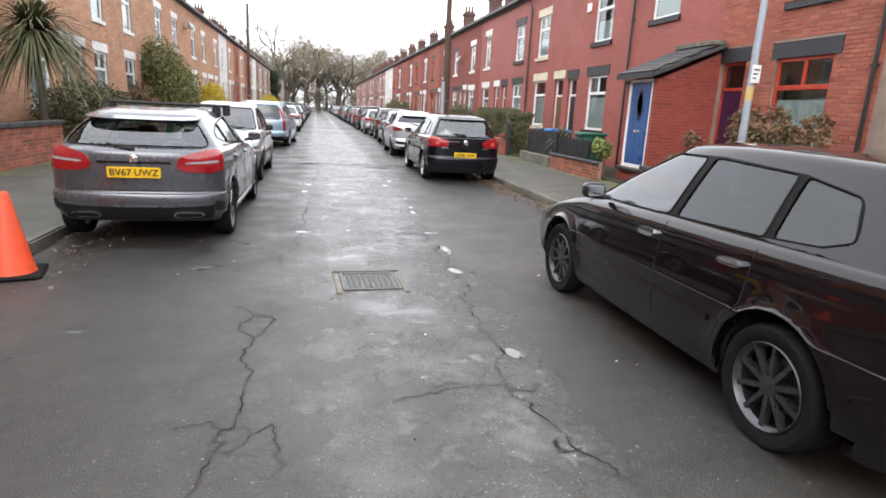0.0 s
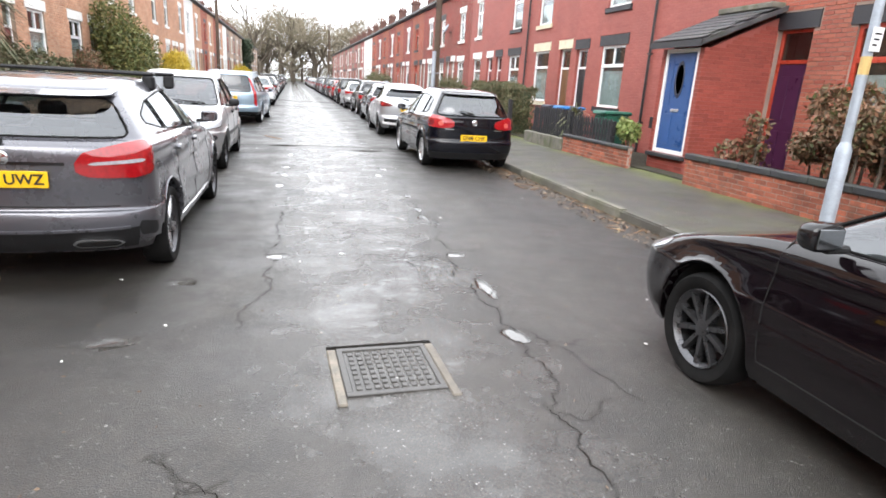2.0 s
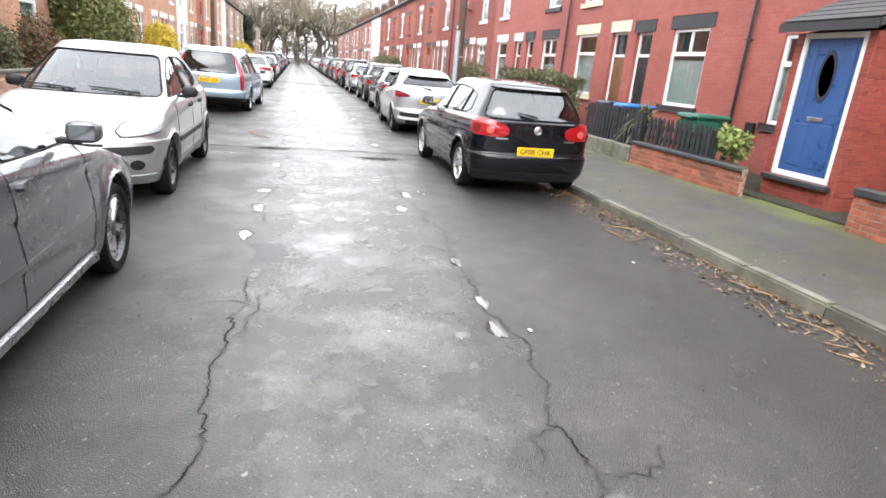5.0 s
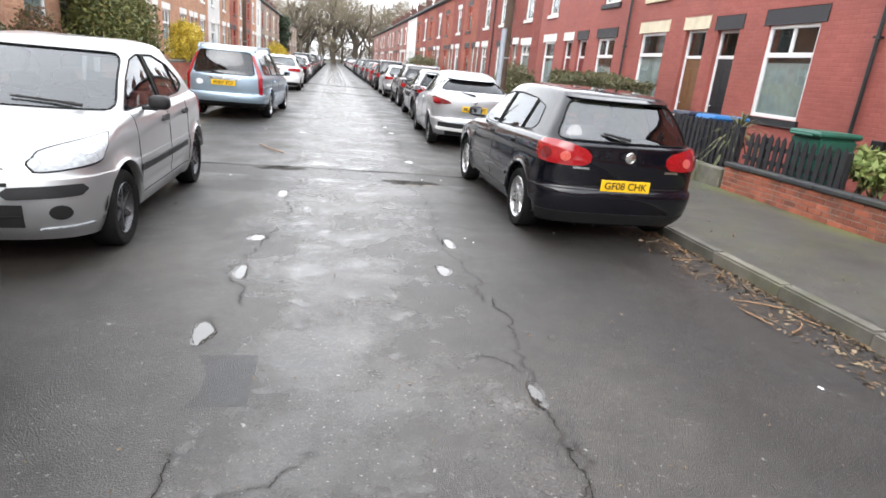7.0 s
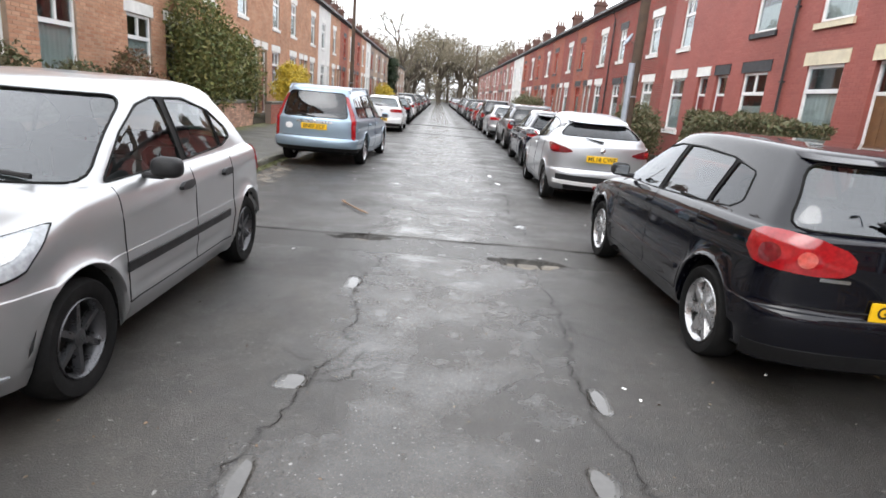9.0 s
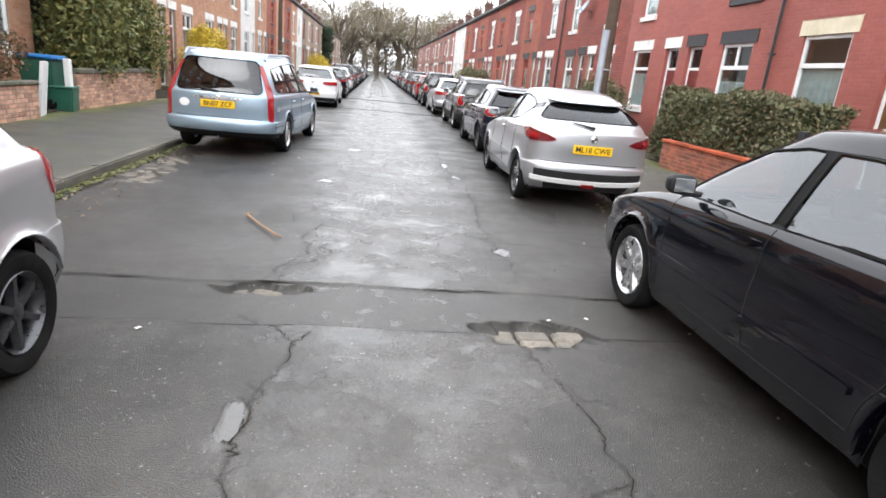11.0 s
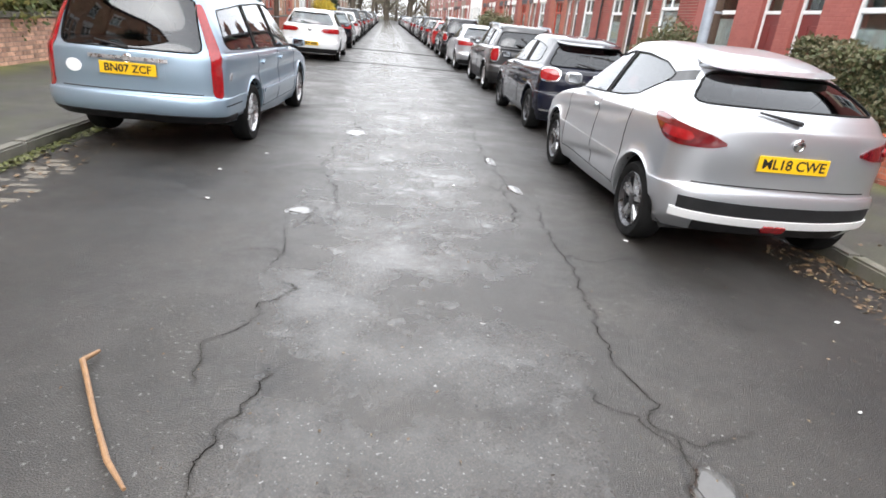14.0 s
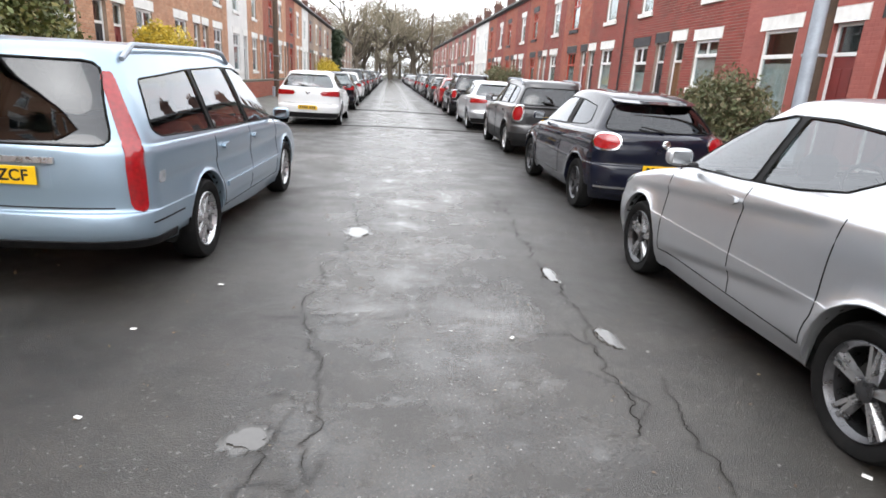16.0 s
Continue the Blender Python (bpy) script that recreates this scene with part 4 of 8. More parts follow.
def plain_house(x, out, y0, style, flip, group, bricks=True, width=3.9):
    """A house of the long run: one window and a door below, one window above."""
    s = (lambda a: y0 + width - a) if flip else (lambda a: y0 + a)
    a, b = sorted((s(1.0), s(2.2)))
    c, d = sorted((s(3.0), s(3.72)))
    return terrace_house(x, out, y0, y0 + width, [win(a, b, 1.2, 2.9, curtain=0.7), win(a + 0.05, b - 0.05, 3.9, 5.4, curtain=0.6)],
                         [door(c, d, M_REDDOOR if flip else M_DARKDOOR)], style, group=group, bricks=bricks, chimney=not flip)


def run_of_houses(x, out, start, count, styles, group, bricks=False):
    """A long terrace: one house of each look and handing is built, the others are copies further on."""
    made = {}
    for i in range(count):
        y0 = start + i * 3.9
        key = (styles[i % len(styles)], i % 2 == 1)
        if key not in made:
            made[key] = (plain_house(x, out, y0, STYLES[key[0]], key[1], group, bricks), y0)
        else:
            ob, base = made[key]
            copy_thing(ob, pose(0, y0 - base, 0))


STYLES = dict(white=WHITE, black=BLACK, cream=CREAM, deep=DEEP, buff=BUFF, render=RENDER, orange=ORANGE)
run_of_houses(X, -1, -15.4, 6, ["orange", "deep"], "right terrace")
run_of_houses(X, -1, 39.8, 8, ["deep", "orange"], "right terrace", True)
run_of_houses(X, -1, 71.0, 2, ["render"], "right terrace")
run_of_houses(X, -1, 78.8, 15, ["white", "deep", "black", "orange"], "right terrace")
run_of_houses(FACE_L, 1, -15.4, 4, ["buff"], "left terrace")
run_of_houses(FACE_L, 1, 0.2, 12, ["buff", "buff"], "left terrace", True)
run_of_houses(FACE_L, 1, 47.0, 1, ["render"], "left terrace")
run_of_houses(FACE_L, 1, 50.9, 5, ["buff", "orange"], "left terrace", True)
run_of_houses(FACE_L, 1, 70.4, 1, ["render"], "left terrace")
run_of_houses(FACE_L, 1, 74.3, 16, ["orange", "buff"], "left terrace")
# Out of view behind the camera: added so that reflections meet a wall.
closing = part("unseen_back_wall", box_bm(-15, 17, -31, -30.5, -0.2, 8), M_DARKBRICK, None)
tagged(closing, "unseen brick wall added behind the camera for reflections", "wall", kind="structure")

# porch with the blue door
M_PORCHBRICK = islands("porch_brick", [(0.25, 0.05, 0.035), (0.31, 0.065, 0.045), (0.22, 0.042, 0.03)], relief=0.4, dirt_amount=0.25)
porch = empty("porch", pose(0, 0, 0), "red brick porch with a slate lean-to roof and blue door", "porch")
PX, PY0, PY1 = 7.32, 11.98, 13.25
pv, pf = [], []
pw = box_bm(PX, PX + 0.11, PY0, PY0 + 0.12, 0.1, 2.5)
box_bm(PX, PX + 0.11, PY1 - 0.12, PY1, 0.1, 2.5, bm=pw)
box_bm(PX, PX + 0.11, PY0 + 0.12, PY1 - 0.12, 0.1, 0.48, bm=pw)
for ya, yb in ((PY0, PY0 + 0.11), (PY1 - 0.11, PY1)):
    sv = [pw.verts.new(c) for c in ((PX + 0.111, ya, 0.1), (X, ya, 0.1), (X, ya, 3.13), (PX + 0.111, ya, 2.5), (PX + 0.111, yb, 0.1), (X, yb, 0.1), (X, yb, 3.13), (PX + 0.111, yb, 2.5))]
    for f in ((3, 2, 1, 0), (4, 5, 6, 7), (0, 4, 7, 3), (1, 2, 6, 5), (2, 3, 7, 6)):
        pw.faces.new([sv[i] for i in f])
bmesh.ops.recalc_face_normals(pw, faces=pw.faces[:])
part("wall", pw, M_PAINTED_BASE, porch)
# bricks of the porch's street side and its flank
for r in range(30):
    za, zb = 0.12 + r * 0.075, 0.12 + r * 0.075 + 0.065
    spans = [(PY0, PY0 + 0.12), (PY1 - 0.12, PY1)] if za > 0.43 else [(PY0 + (r % 2) * 0.1 + i * 0.225, min(PY1, PY0 + (r % 2) * 0.1 + i * 0.225 + 0.215)) for i in range(6)]
    for a, b in spans:
        n = len(pv)
        pv += [(PX, a, za), (PX, b, za), (PX, b, zb), (PX, a, zb), (PX - 0.008, a + .004, za + .004), (PX - 0.008, b - .004, za + .004), (PX - 0.008, b - .004, zb - .004), (PX - 0.008, a + .004, zb - .004)]
        pf += [tuple(n + i for i in f[::-1]) for f in ((4, 5, 6, 7), (0, 1, 5, 4), (1, 2, 6, 5), (2, 3, 7, 6), (3, 0, 4, 7))]
for r in range(38):
    za, zb = 0.12 + r * 0.075, 0.12 + r * 0.075 + 0.065
    xx = PX - (r % 2) * 0.1125
    while xx < X:
        a, b = max(xx, PX), min(xx + 0.215, X)
        if b - a > 0.03 and zb < 2.48 + (a - PX) / (X - PX) * 0.62:
            n = len(pv)
            yo = PY0
            pv += [(a, yo, za), (b, yo, za), (b, yo, zb), (a, yo, zb), (a + .004, yo - .008, za + .004), (b - .004, yo - .008, za + .004), (b - .004, yo - .008, zb - .004), (a + .004, yo - .008, zb - .004)]
            pf += [tuple(n + i for i in f) for f in ((4, 5, 6, 7), (0, 1, 5, 4), (1, 2, 6, 5), (2, 3, 7, 6), (3, 0, 4, 7))]
        xx += 0.225
tagged(mesh_object("brick", pv, pf, M_PORCHBRICK, porch), kind="stuff")
rf = bmesh.new()
rp = [(PX - 0.2, 2.52), (X, 3.24), (X, 3.33), (PX - 0.2, 2.62)]
r0 = [rf.verts.new((a, PY0 - 0.16, b)) for a, b in rp]
r1 = [rf.verts.new((a, PY1 + 0.16, b)) for a, b in rp]
for i in range(4):
    rf.faces.new((r0[i], r0[(i + 1) % 4], r1[(i + 1) % 4], r1[i]))
rf.faces.new(r0)
rf.faces.new(r1[::-1])
bmesh.ops.recalc_face_normals(rf, faces=rf.faces[:])
proof = part("roof", rf, M_SLATE, porch, "mossy grey slate lean-to roof")
slope = Vector((X - PX + 0.2, 0, 0.73)).normalized()
for r in range(7):
    for i in range(6):
        y = PY0 - 0.15 + i * 0.262 + (r % 2) * 0.13
        y2 = min(y + 0.255, PY1 + 0.16)
        if y2 - y < 0.05:
            continue
        sl = bmesh.new()
        o = Vector((PX - 0.22, 0, 2.635)) + slope * (r * 0.235)
        e = o + slope * 0.26
        lift = Vector((-slope.z, 0, slope.x)) * 0.012
        p = [sl.verts.new((q.x, yy, q.z)) for q in (o + lift, e) for yy in (y, y2)] + [sl.verts.new((q.x, yy, q.z)) for q in (o, e - lift * 0.3) for yy in (y, y2)]
        for f in ((0, 1, 3, 2), (4, 6, 7, 5), (0, 4, 5, 1), (0, 2, 6, 4), (1, 5, 7, 3)):
            sl.faces.new([p[k] for k in f])
        part("slate", sl, M_SLATE, proof)
part("flashing", box_bm(X - 0.32, X - 0.01, PY0 - 0.1, PY1 + 0.1, 3.27, 3.38, 0.02), M_COPING_STONE, porch)
part("fascia", box_bm(PX - 0.22, PX - 0.19, PY0 - 0.16, PY1 + 0.16, 2.5, 2.62), M_BLACKSTONE, porch)
pd = part("door", bmesh_frame(PX + 0.05, PY0 + 0.12, PY1 - 0.12, 0.48, 2.5, 0.075, 0.09), M_UPVC, porch, "white frame with a panelled blue door")
lf = box_bm(PX + 0.03, PX + 0.075, PY0 + 0.2, PY1 - 0.2, 0.56, 2.42, 0.004)
for a, b, c, d in ((0.09, 0.34, 0.1, 0.7), (0.5, 0.75, 0.1, 0.7), (0.06, 0.17, 0.85, 1.78), (0.67, 0.78, 0.85, 1.78)):
    box_bm(PX + 0.018, PX + 0.032, PY0 + 0.2 + a, PY0 + 0.2 + b, 0.56 + c, 0.56 + d, 0.006, bm=lf)
part("leaf", lf, M_BLUEDOOR, pd, "blue panelled door leaf")
oval = lathe_bm([(0.001, 0.0), (0.12, 0.0), (0.125, 0.012), (0.15, 0.012), (0.155, 0.0)], 24)
bmesh.ops.transform(oval, matrix=Matrix.Translation((PX + 0.03, (PY0 + PY1) / 2, 1.92)) @ Matrix.Rotation(radians(-90), 4, "Y") @ Matrix.Diagonal((2.3, 0.9, 1, 1)), verts=oval.verts)
part("oval_light", oval, M_BIN_DARK, pd, "oval leaded glass light")
part("letterbox", box_bm(PX + 0.012, PX + 0.032, (PY0 + PY1) / 2 - 0.13, (PY0 + PY1) / 2 + 0.13, 1.3, 1.36, 0.004), M_CHROME, pd)
part("threshold", box_bm(PX - 0.12, PX + 0.1, PY0 + 0.05, PY1 - 0.05, 0.4, 0.475, 0.01), M_BLACKSTONE, porch)

# ---- garden walls, fences, hedges ----
BRICK = {}


def brick_mesh(length, mat):
    key = (round(length, 3), mat.name)
    if key not in BRICK:
        bm = box_bm(-0.052, 0.052, -length / 2, length / 2, -0.0325, 0.0325, 0.006)
        me = bpy.data.meshes.new("brick")
        bm.to_mesh(me)
        bm.free()
        me.materials.append(mat)
        BRICK[key] = me
    return BRICK[key]


def garden_wall(x, y0, y1, top, mat, coping, singly=True, label="low brick garden wall with a flat coping", cope=0.07):
    """A half-brick garden wall laid brick by brick, with coping stones."""
    w = empty("garden_wall", pose(x, y0, 0.1), label, "garden wall")
    part("mortar", box_bm(-0.045, 0.045, 0, y1 - y0, -0.1, top - 0.1 - cope), M_MORTAR, w)
    rows = int((top - 0.1 - cope) / 0.075)
    for r in range(rows):
        y = -(r % 2) * 0.1125
        while y < y1 - y0:
            a, b = max(0, y), min(y + 0.215, y1 - y0)
            if b - a > 0.05:
                ob = new("brick", brick_mesh(b - a, mat))
                ob.parent = w
                ob.matrix_basis = pose(random.uniform(-0.003, 0.003), (a + b) / 2, 0.04 + r * 0.075, 0, 0, random.uniform(-0.8, 0.8))
            y += 0.225
    n = max(1, round((y1 - y0) / 0.6))
    for i in range(n):
        a, b = (y1 - y0) * i / n, (y1 - y0) * (i + 1) / n
        part("coping_stone", box_bm(-0.09, 0.09, a + 0.003, b - 0.003, rows * 0.075 + 0.005, rows * 0.075 + 0.005 + cope, 0.014), coping, w)
    return w


def pier(x, y, top, mat_brick, cap):
    p = empty("gate_pier", pose(x, y, 0.1), "square brick gate pier with a stone cap", "gate pier")
    v = box_bm(-0.1, 0.1, -0.1, 0.1, -0.1, top - 0.2)
    part("mortar", v, M_MORTAR, p)
    for r in range(int((top - 0.2) / 0.075)):
        ob = new("brick", brick_mesh(0.22, mat_brick))
        ob.parent = p
        ob.matrix_basis = pose(-0.06 if r % 2 else 0, 0 if r % 2 else -0.06, 0.04 + r * 0.075, 0, 0, 0 if r % 2 else 90)
        ob = new("brick", brick_mesh(0.22, mat_brick))
        ob.parent = p
        ob.matrix_basis = pose(0.06 if r % 2 else 0, 0 if r % 2 else 0.06, 0.04 + r * 0.075, 0, 0, 0 if r % 2 else 90)
    part("cap", box_bm(-0.15, 0.15, -0.15, 0.15, top - 0.19, top - 0.11, 0.02), cap, p)
    return p


garden_wall(WALL_R, 7.2, 11.1, 0.66, M_GARDENBRICK, M_COPING_DARK, label="low red brick garden wall with a dark coping", cope=0.1)
garden_wall(WALL_R, 12.95, 16.0, 0.6, M_GARDENBRICK, M_COPING_DARK, label="low red brick garden wall under a black picket fence")
stone = empty("stone_kerb_wall", pose(WALL_R, 16.05, 0.1), "low pale concrete garden kerb wall, mossy", "garden wall")
for i in range(4):
    part("block", box_bm(-0.09, 0.09, i * 0.62, i * 0.62 + 0.61, -0.05, 0.32 + 0.01 * (i % 2), 0.02), M_COPING_STONE, stone)
garden_wall(WALL_R, 20.8, 24.2, 0.72, M_GARDENBRICK, M_COPING_RED, label="low red brick garden wall with a bright red coping")
pier(WALL_R, 20.65, 0.85, M_GARDENBRICK, M_COPING_RED)
garden_wall(WALL_L, 8.6, 14.6, 0.95, M_GARDENBRICK, M_COPING_DARK, label="red brick garden wall with a dark coping", cope=0.1)
garden_wall(WALL_L - 0.2, 25.7, 30.2, 0.95, M_PALEBRICK, M_COPING_STONE, label="pale pink brick garden wall with a mossy coping", cope=0.1)
garden_wall(WALL_L, 15.6, 23.8, 0.8, M_PALEBRICK, M_COPING_STONE, label="pale brick garden wall with a mossy coping")


def long_wall(x, y0, y1, top, label):
    w = empty("garden_wall", pose(0, 0, 0), label, "garden wall")
    part("core", box_bm(x - 0.1, x + 0.1, y0, y1, 0.05, top - 0.08), M_MORTAR, w)
    v, f = course_bricks(x + (0.1 if x < 0 else -0.1), 1 if x < 0 else -1, y0, y1, 0.12, top - 0.08, [], proud=0.008)
    tagged(mesh_object("brick", v, f, M_BRICK, w), kind="stuff")
    part("coping", box_bm(x - 0.13, x + 0.13, y0, y1, top - 0.08, top, 0.015), M_COPING_STONE, w)


long_wall(WALL_R, 28.6, 35.5, 0.7, "low red brick garden wall below a rounded bush")
long_wall(WALL_R, 36.6, 60, 0.8, "low red brick garden wall along the pavement")
long_wall(WALL_L, 31.5, 60, 0.9, "brick garden wall along the pavement")
long_wall(WALL_R, -12, 7.1, 0.66, "low brick garden wall along the pavement")
long_wall(WALL_L, -12, 8.4, 0.95, "brick garden wall along the pavement")


def picket_fence(x, y0, y1, z0, z1, gap=0.135):
    f = empty("picket_fence", pose(x, y0, z0), "black painted picket fence with pointed pales", "fence")
    L, hgt = y1 - y0, z1 - z0
    for z in (0.12, hgt - 0.22):
        part("rail", box_bm(0.01, 0.04, 0, L, z, z + 0.07, 0.006), M_BLACKWOOD, f)
    bm = bmesh.new()
    prof = [(-0.04, 0), (0.04, 0), (0.04, hgt - 0.06), (0, hgt), (-0.04, hgt - 0.06)]
    a = [bm.verts.new((0.008, p, q)) for p, q in prof]
    b = [bm.verts.new((-0.012, p, q)) for p, q in prof]
    bm.faces.new(a)
    bm.faces.new(b[::-1])
    for i in range(5):
        bm.faces.new((a[i], b[i], b[(i + 1) % 5], a[(i + 1) % 5]))
    bmesh.ops.recalc_face_normals(bm, faces=bm.faces[:])
    first = part("pale", bm, M_BLACKWOOD, f)
    n = int(L / gap)
    for i in range(1, n):
        ob = new("pale", first.data)
        ob.parent = f
        ob.matrix_basis = pose(0, i * gap, random.uniform(-0.01, 0.01), random.uniform(-1.5, 1.5))
    first.location = (0, 0.03, 0)
    for i in range(int(L / 1.5) + 1):
        part("post", box_bm(0.04, 0.11, min(i * 1.5, L - 0.07), min(i * 1.5, L - 0.07) + 0.07, -0.02, hgt - 0.05, 0.008), M_BLACKWOOD, f)
    return f


picket_fence(WALL_R + 0.12, 14.0, 15.9, 0.5, 1.05)
picket_fence(WALL_R + 0.14, 16.1, 18.6, 0.35, 1.15)
gatepost = part("gate_post", box_bm(WALL_R + 0.0, WALL_R + 0.12, 20.2, 20.32, 0.08, 1.25, 0.01), M_BLACKWOOD, None)
tagged(gatepost, "black timber gate post beside the hedge", "gate post")


def leaf_thing(name, label, category, centres, radii, count, size, mat, stems=None, flat=1.0, shell=0.55, seed=1):
    rng = np.random.default_rng(seed)
    top = empty(name, pose(0, 0, 0), label, category)
    v, f = leaf_cloud(rng, centres, radii, count, size, flat, shell)
    tagged(mesh_object("foliage", v, f, mat, top), kind="stuff")
    for c, r in list(zip(centres, radii))[:(stems or 6)]:
        base = (c[0] + rng.uniform(-0.1, 0.1), c[1] + rng.uniform(-0.1, 0.1), 0.12)
        bm = tube_bm([base, ((base[0] + c[0]) / 2 + 0.05, (base[1] + c[1]) / 2, (0.12 + c[2]) / 2), (c[0], c[1], c[2] + r[2] * 0.6)], [0.03, 0.022, 0.008], 6)
        part("stem", bm, M_BARK, top)
    return top


def hedge_block(name, label, x0, x1, y0, y1, z0, z1, count, seed, mat=None, size=0.035):
    """A clipped hedge: a solid dark green core and leaves crowding its faces, its outline uneven."""
    rng = np.random.default_rng(seed)
    top = empty(name, pose(0, 0, 0), label, "hedge")
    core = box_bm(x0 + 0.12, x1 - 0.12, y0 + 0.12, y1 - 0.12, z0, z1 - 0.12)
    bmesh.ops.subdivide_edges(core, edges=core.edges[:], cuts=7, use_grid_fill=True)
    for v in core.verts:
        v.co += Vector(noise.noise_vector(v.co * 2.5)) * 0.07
    part("hedge_core", core, M_IVY, top)
    u = rng.random((count, 3))
    face = rng.random(count)
    u[:, 0] = np.where(face < 0.42, 0.03 * rng.random(count), u[:, 0])
    u[:, 2] = np.where(face > 0.62, 1 - 0.05 * rng.random(count), u[:, 2])
    u[:, 1] = np.where((face > 0.42) & (face < 0.52), 0.02 * rng.random(count), u[:, 1])
    u[:, 1] = np.where((face > 0.52) & (face < 0.62), 1 - 0.02 * rng.random(count), u[:, 1])
    p = np.stack([x0 + u[:, 0] * (x1 - x0), y0 + u[:, 1] * (y1 - y0), z0 + u[:, 2] * (z1 - z0)], 1)
    p += rng.normal(size=p.shape) * 0.035
    p += 0.08 * np.stack([np.sin(p[:, 1] * 3.1 + p[:, 2] * 4), np.sin(p[:, 2] * 5), np.sin(p[:, 1] * 2.3 + 1) + 0.6 * np.sin(p[:, 1] * 7.7)], 1)
    a = rng.normal(size=(count, 3))
    a /= np.linalg.norm(a, axis=1)[:, None]
    b = np.cross(a, rng.normal(size=(count, 3)))
    b /= np.linalg.norm(b, axis=1)[:, None]
    s = size * (0.5 + rng.random((count, 1)))
    v = np.stack([p - a * s, p + b * s * 0.5, p + a * s, p - b * s * 0.5], 1).reshape(-1, 3)
    tagged(mesh_object("foliage", v, np.arange(count * 4).reshape(-1, 4).tolist(), mat or M_HEDGE, top), kind="stuff")
    return top


hedge_block("hedge", "clipped green and brown privet hedge behind a low wall", WALL_R + 0.1, WALL_R + 1.0, 20.5, 25.0, 0.15, 1.65, 30000, 3)


def blobs(rng, x0, x1, y0, y1, z0, z1, n, r):
    c = [(rng.uniform(x0, x1), rng.uniform(y0, y1), rng.uniform(z0, z1)) for _ in range(n)]
    return c, [(r * rng.uniform(0.7, 1.3),) * 3 for _ in range(n)]


rb_ = np.random.default_rng(11)
c, r = blobs(rb_, 6.9, 8.0, 28.5, 33.0, 0.7, 1.35, 16, 0.55)
leaf_thing("garden_bush", "large rounded evergreen bush in a front garden", "bush", c, r, 16000, 0.045, M_HEDGE, seed=12)
c, r = blobs(rb_, -6.6, -6.0, 26.2, 31.0, 1.3, 3.0, 22, 0.8)
leaf_thing("garden_bush", "tall loose green shrub overhanging the garden wall", "bush", c, r, 26000, 0.06, M_SHRUB, seed=13)
c, r = blobs(rb_, -6.3, -5.3, 34.2, 36.4, 1.0, 2.5, 10, 0.5)
leaf_thing("flowering_shrub", "yellow flowering shrub in a front garden", "shrub", c, r, 9000, 0.05, M_YELLOW, seed=14)
c, r = blobs(rb_, -6.6, -5.8, 15.4, 22.5, 0.8, 1.5, 18, 0.5)
leaf_thing("garden_bush", "brown and green overgrown garden shrubs", "bush", c, r, 15000, 0.05, M_HEDGE, seed=15)
c, r = blobs(rb_, 6.95, 8.2, 7.4, 9.5, 0.8, 1.65, 24, 0.28)
leaf_thing("hydrangea", "faded brown hydrangea bush behind a garden wall", "shrub", c, r, 15000, 0.042, M_RUST, seed=16, stems=12)
c, r = blobs(rb_, 7.0, 7.35, 10.0, 10.6, 0.6, 1.35, 8, 0.2)
leaf_thing("garden_plant", "thin brownish plant beside the porch", "plant", c, r, 620, 0.05, M_RUST, seed=17)
c, r = blobs(rb_, 6.95, 7.2, 13.5, 14.2, 0.75, 0.95, 6, 0.2)
leaf_thing("potted_plant", "pale green ferny plant on the garden wall", "plant", c, r, 1400, 0.06, M_FERN, seed=18)
c, r = blobs(rb_, -7.3, -6.2, 96, 98, 1.5, 6.0, 16, 0.9)
leaf_thing("conifer", "dark green conifer at the end of the gardens", "tree", c, r, 9000, 0.12, M_IVY, seed=19)
c, r = blobs(rb_, -6.3, -5.3, 78, 82, 0.8, 2.4, 8, 0.8)
leaf_thing("flowering_shrub", "yellow green shrub by the pavement", "shrub", c, r, 4000, 0.1, M_YELLOW, seed=20)
c, r = blobs(rb_, 6.8, 8.0, 52, 58, 0.8, 2.0, 10, 0.7)
leaf_thing("garden_bush", "dark evergreen bush in a front garden", "bush", c, r, 5000, 0.08, M_HEDGE, seed=21)


gate_r = np.random.default_rng(71)
c, r = blobs(gate_r, -6.3, -5.75, 22.4, 23.6, 0.7, 1.75, 12, 0.34)
leaf_thing("garden_bush", "dense brown winter shrub by a gateway", "bush", c, r, 7000, 0.04, M_RUST, seed=72)


def cordyline(x, y, height, blades, seed, reach=0.9, label="tall cordyline palm with drooping green blades", base=0.12):
    rng = np.random.default_rng(seed)
    top = empty("palm", pose(x, y, 0), label, "palm")
    part("trunk", tube_bm([(0, 0, base), (0.03, 0.02, height * 0.5), (0, 0, height)], [0.09, 0.075, 0.06], 10), M_BARK, top)
    v, f = [], []
    for _ in range(blades):
        az, el = rng.uniform(0, math.tau), rng.uniform(-0.5, 1.4)
        L, w = reach * rng.uniform(0.7, 1.15), 0.022 * rng.uniform(0.7, 1.3)
        d = np.array([math.cos(az) * math.cos(el), math.sin(az) * math.cos(el), math.sin(el)])
        side = np.array([-math.sin(az), math.cos(az), 0])
        n = len(v)
        for i in range(6):
            s = i / 5
            p = np.array([0, 0, height + rng.uniform(-0.01, 0.01)]) + d * L * s + np.array([0, 0, -0.55 * L * s * s])
            ww = w * (1 - s) ** 0.6 + 0.001
            v += [p - side * ww, p + side * ww]
        f += [(n + 2 * i, n + 2 * i + 1, n + 2 * i + 3, n + 2 * i + 2) for i in range(5)]
    tagged(mesh_object("foliage", v, f, M_PALM, top), kind="stuff")
    return top


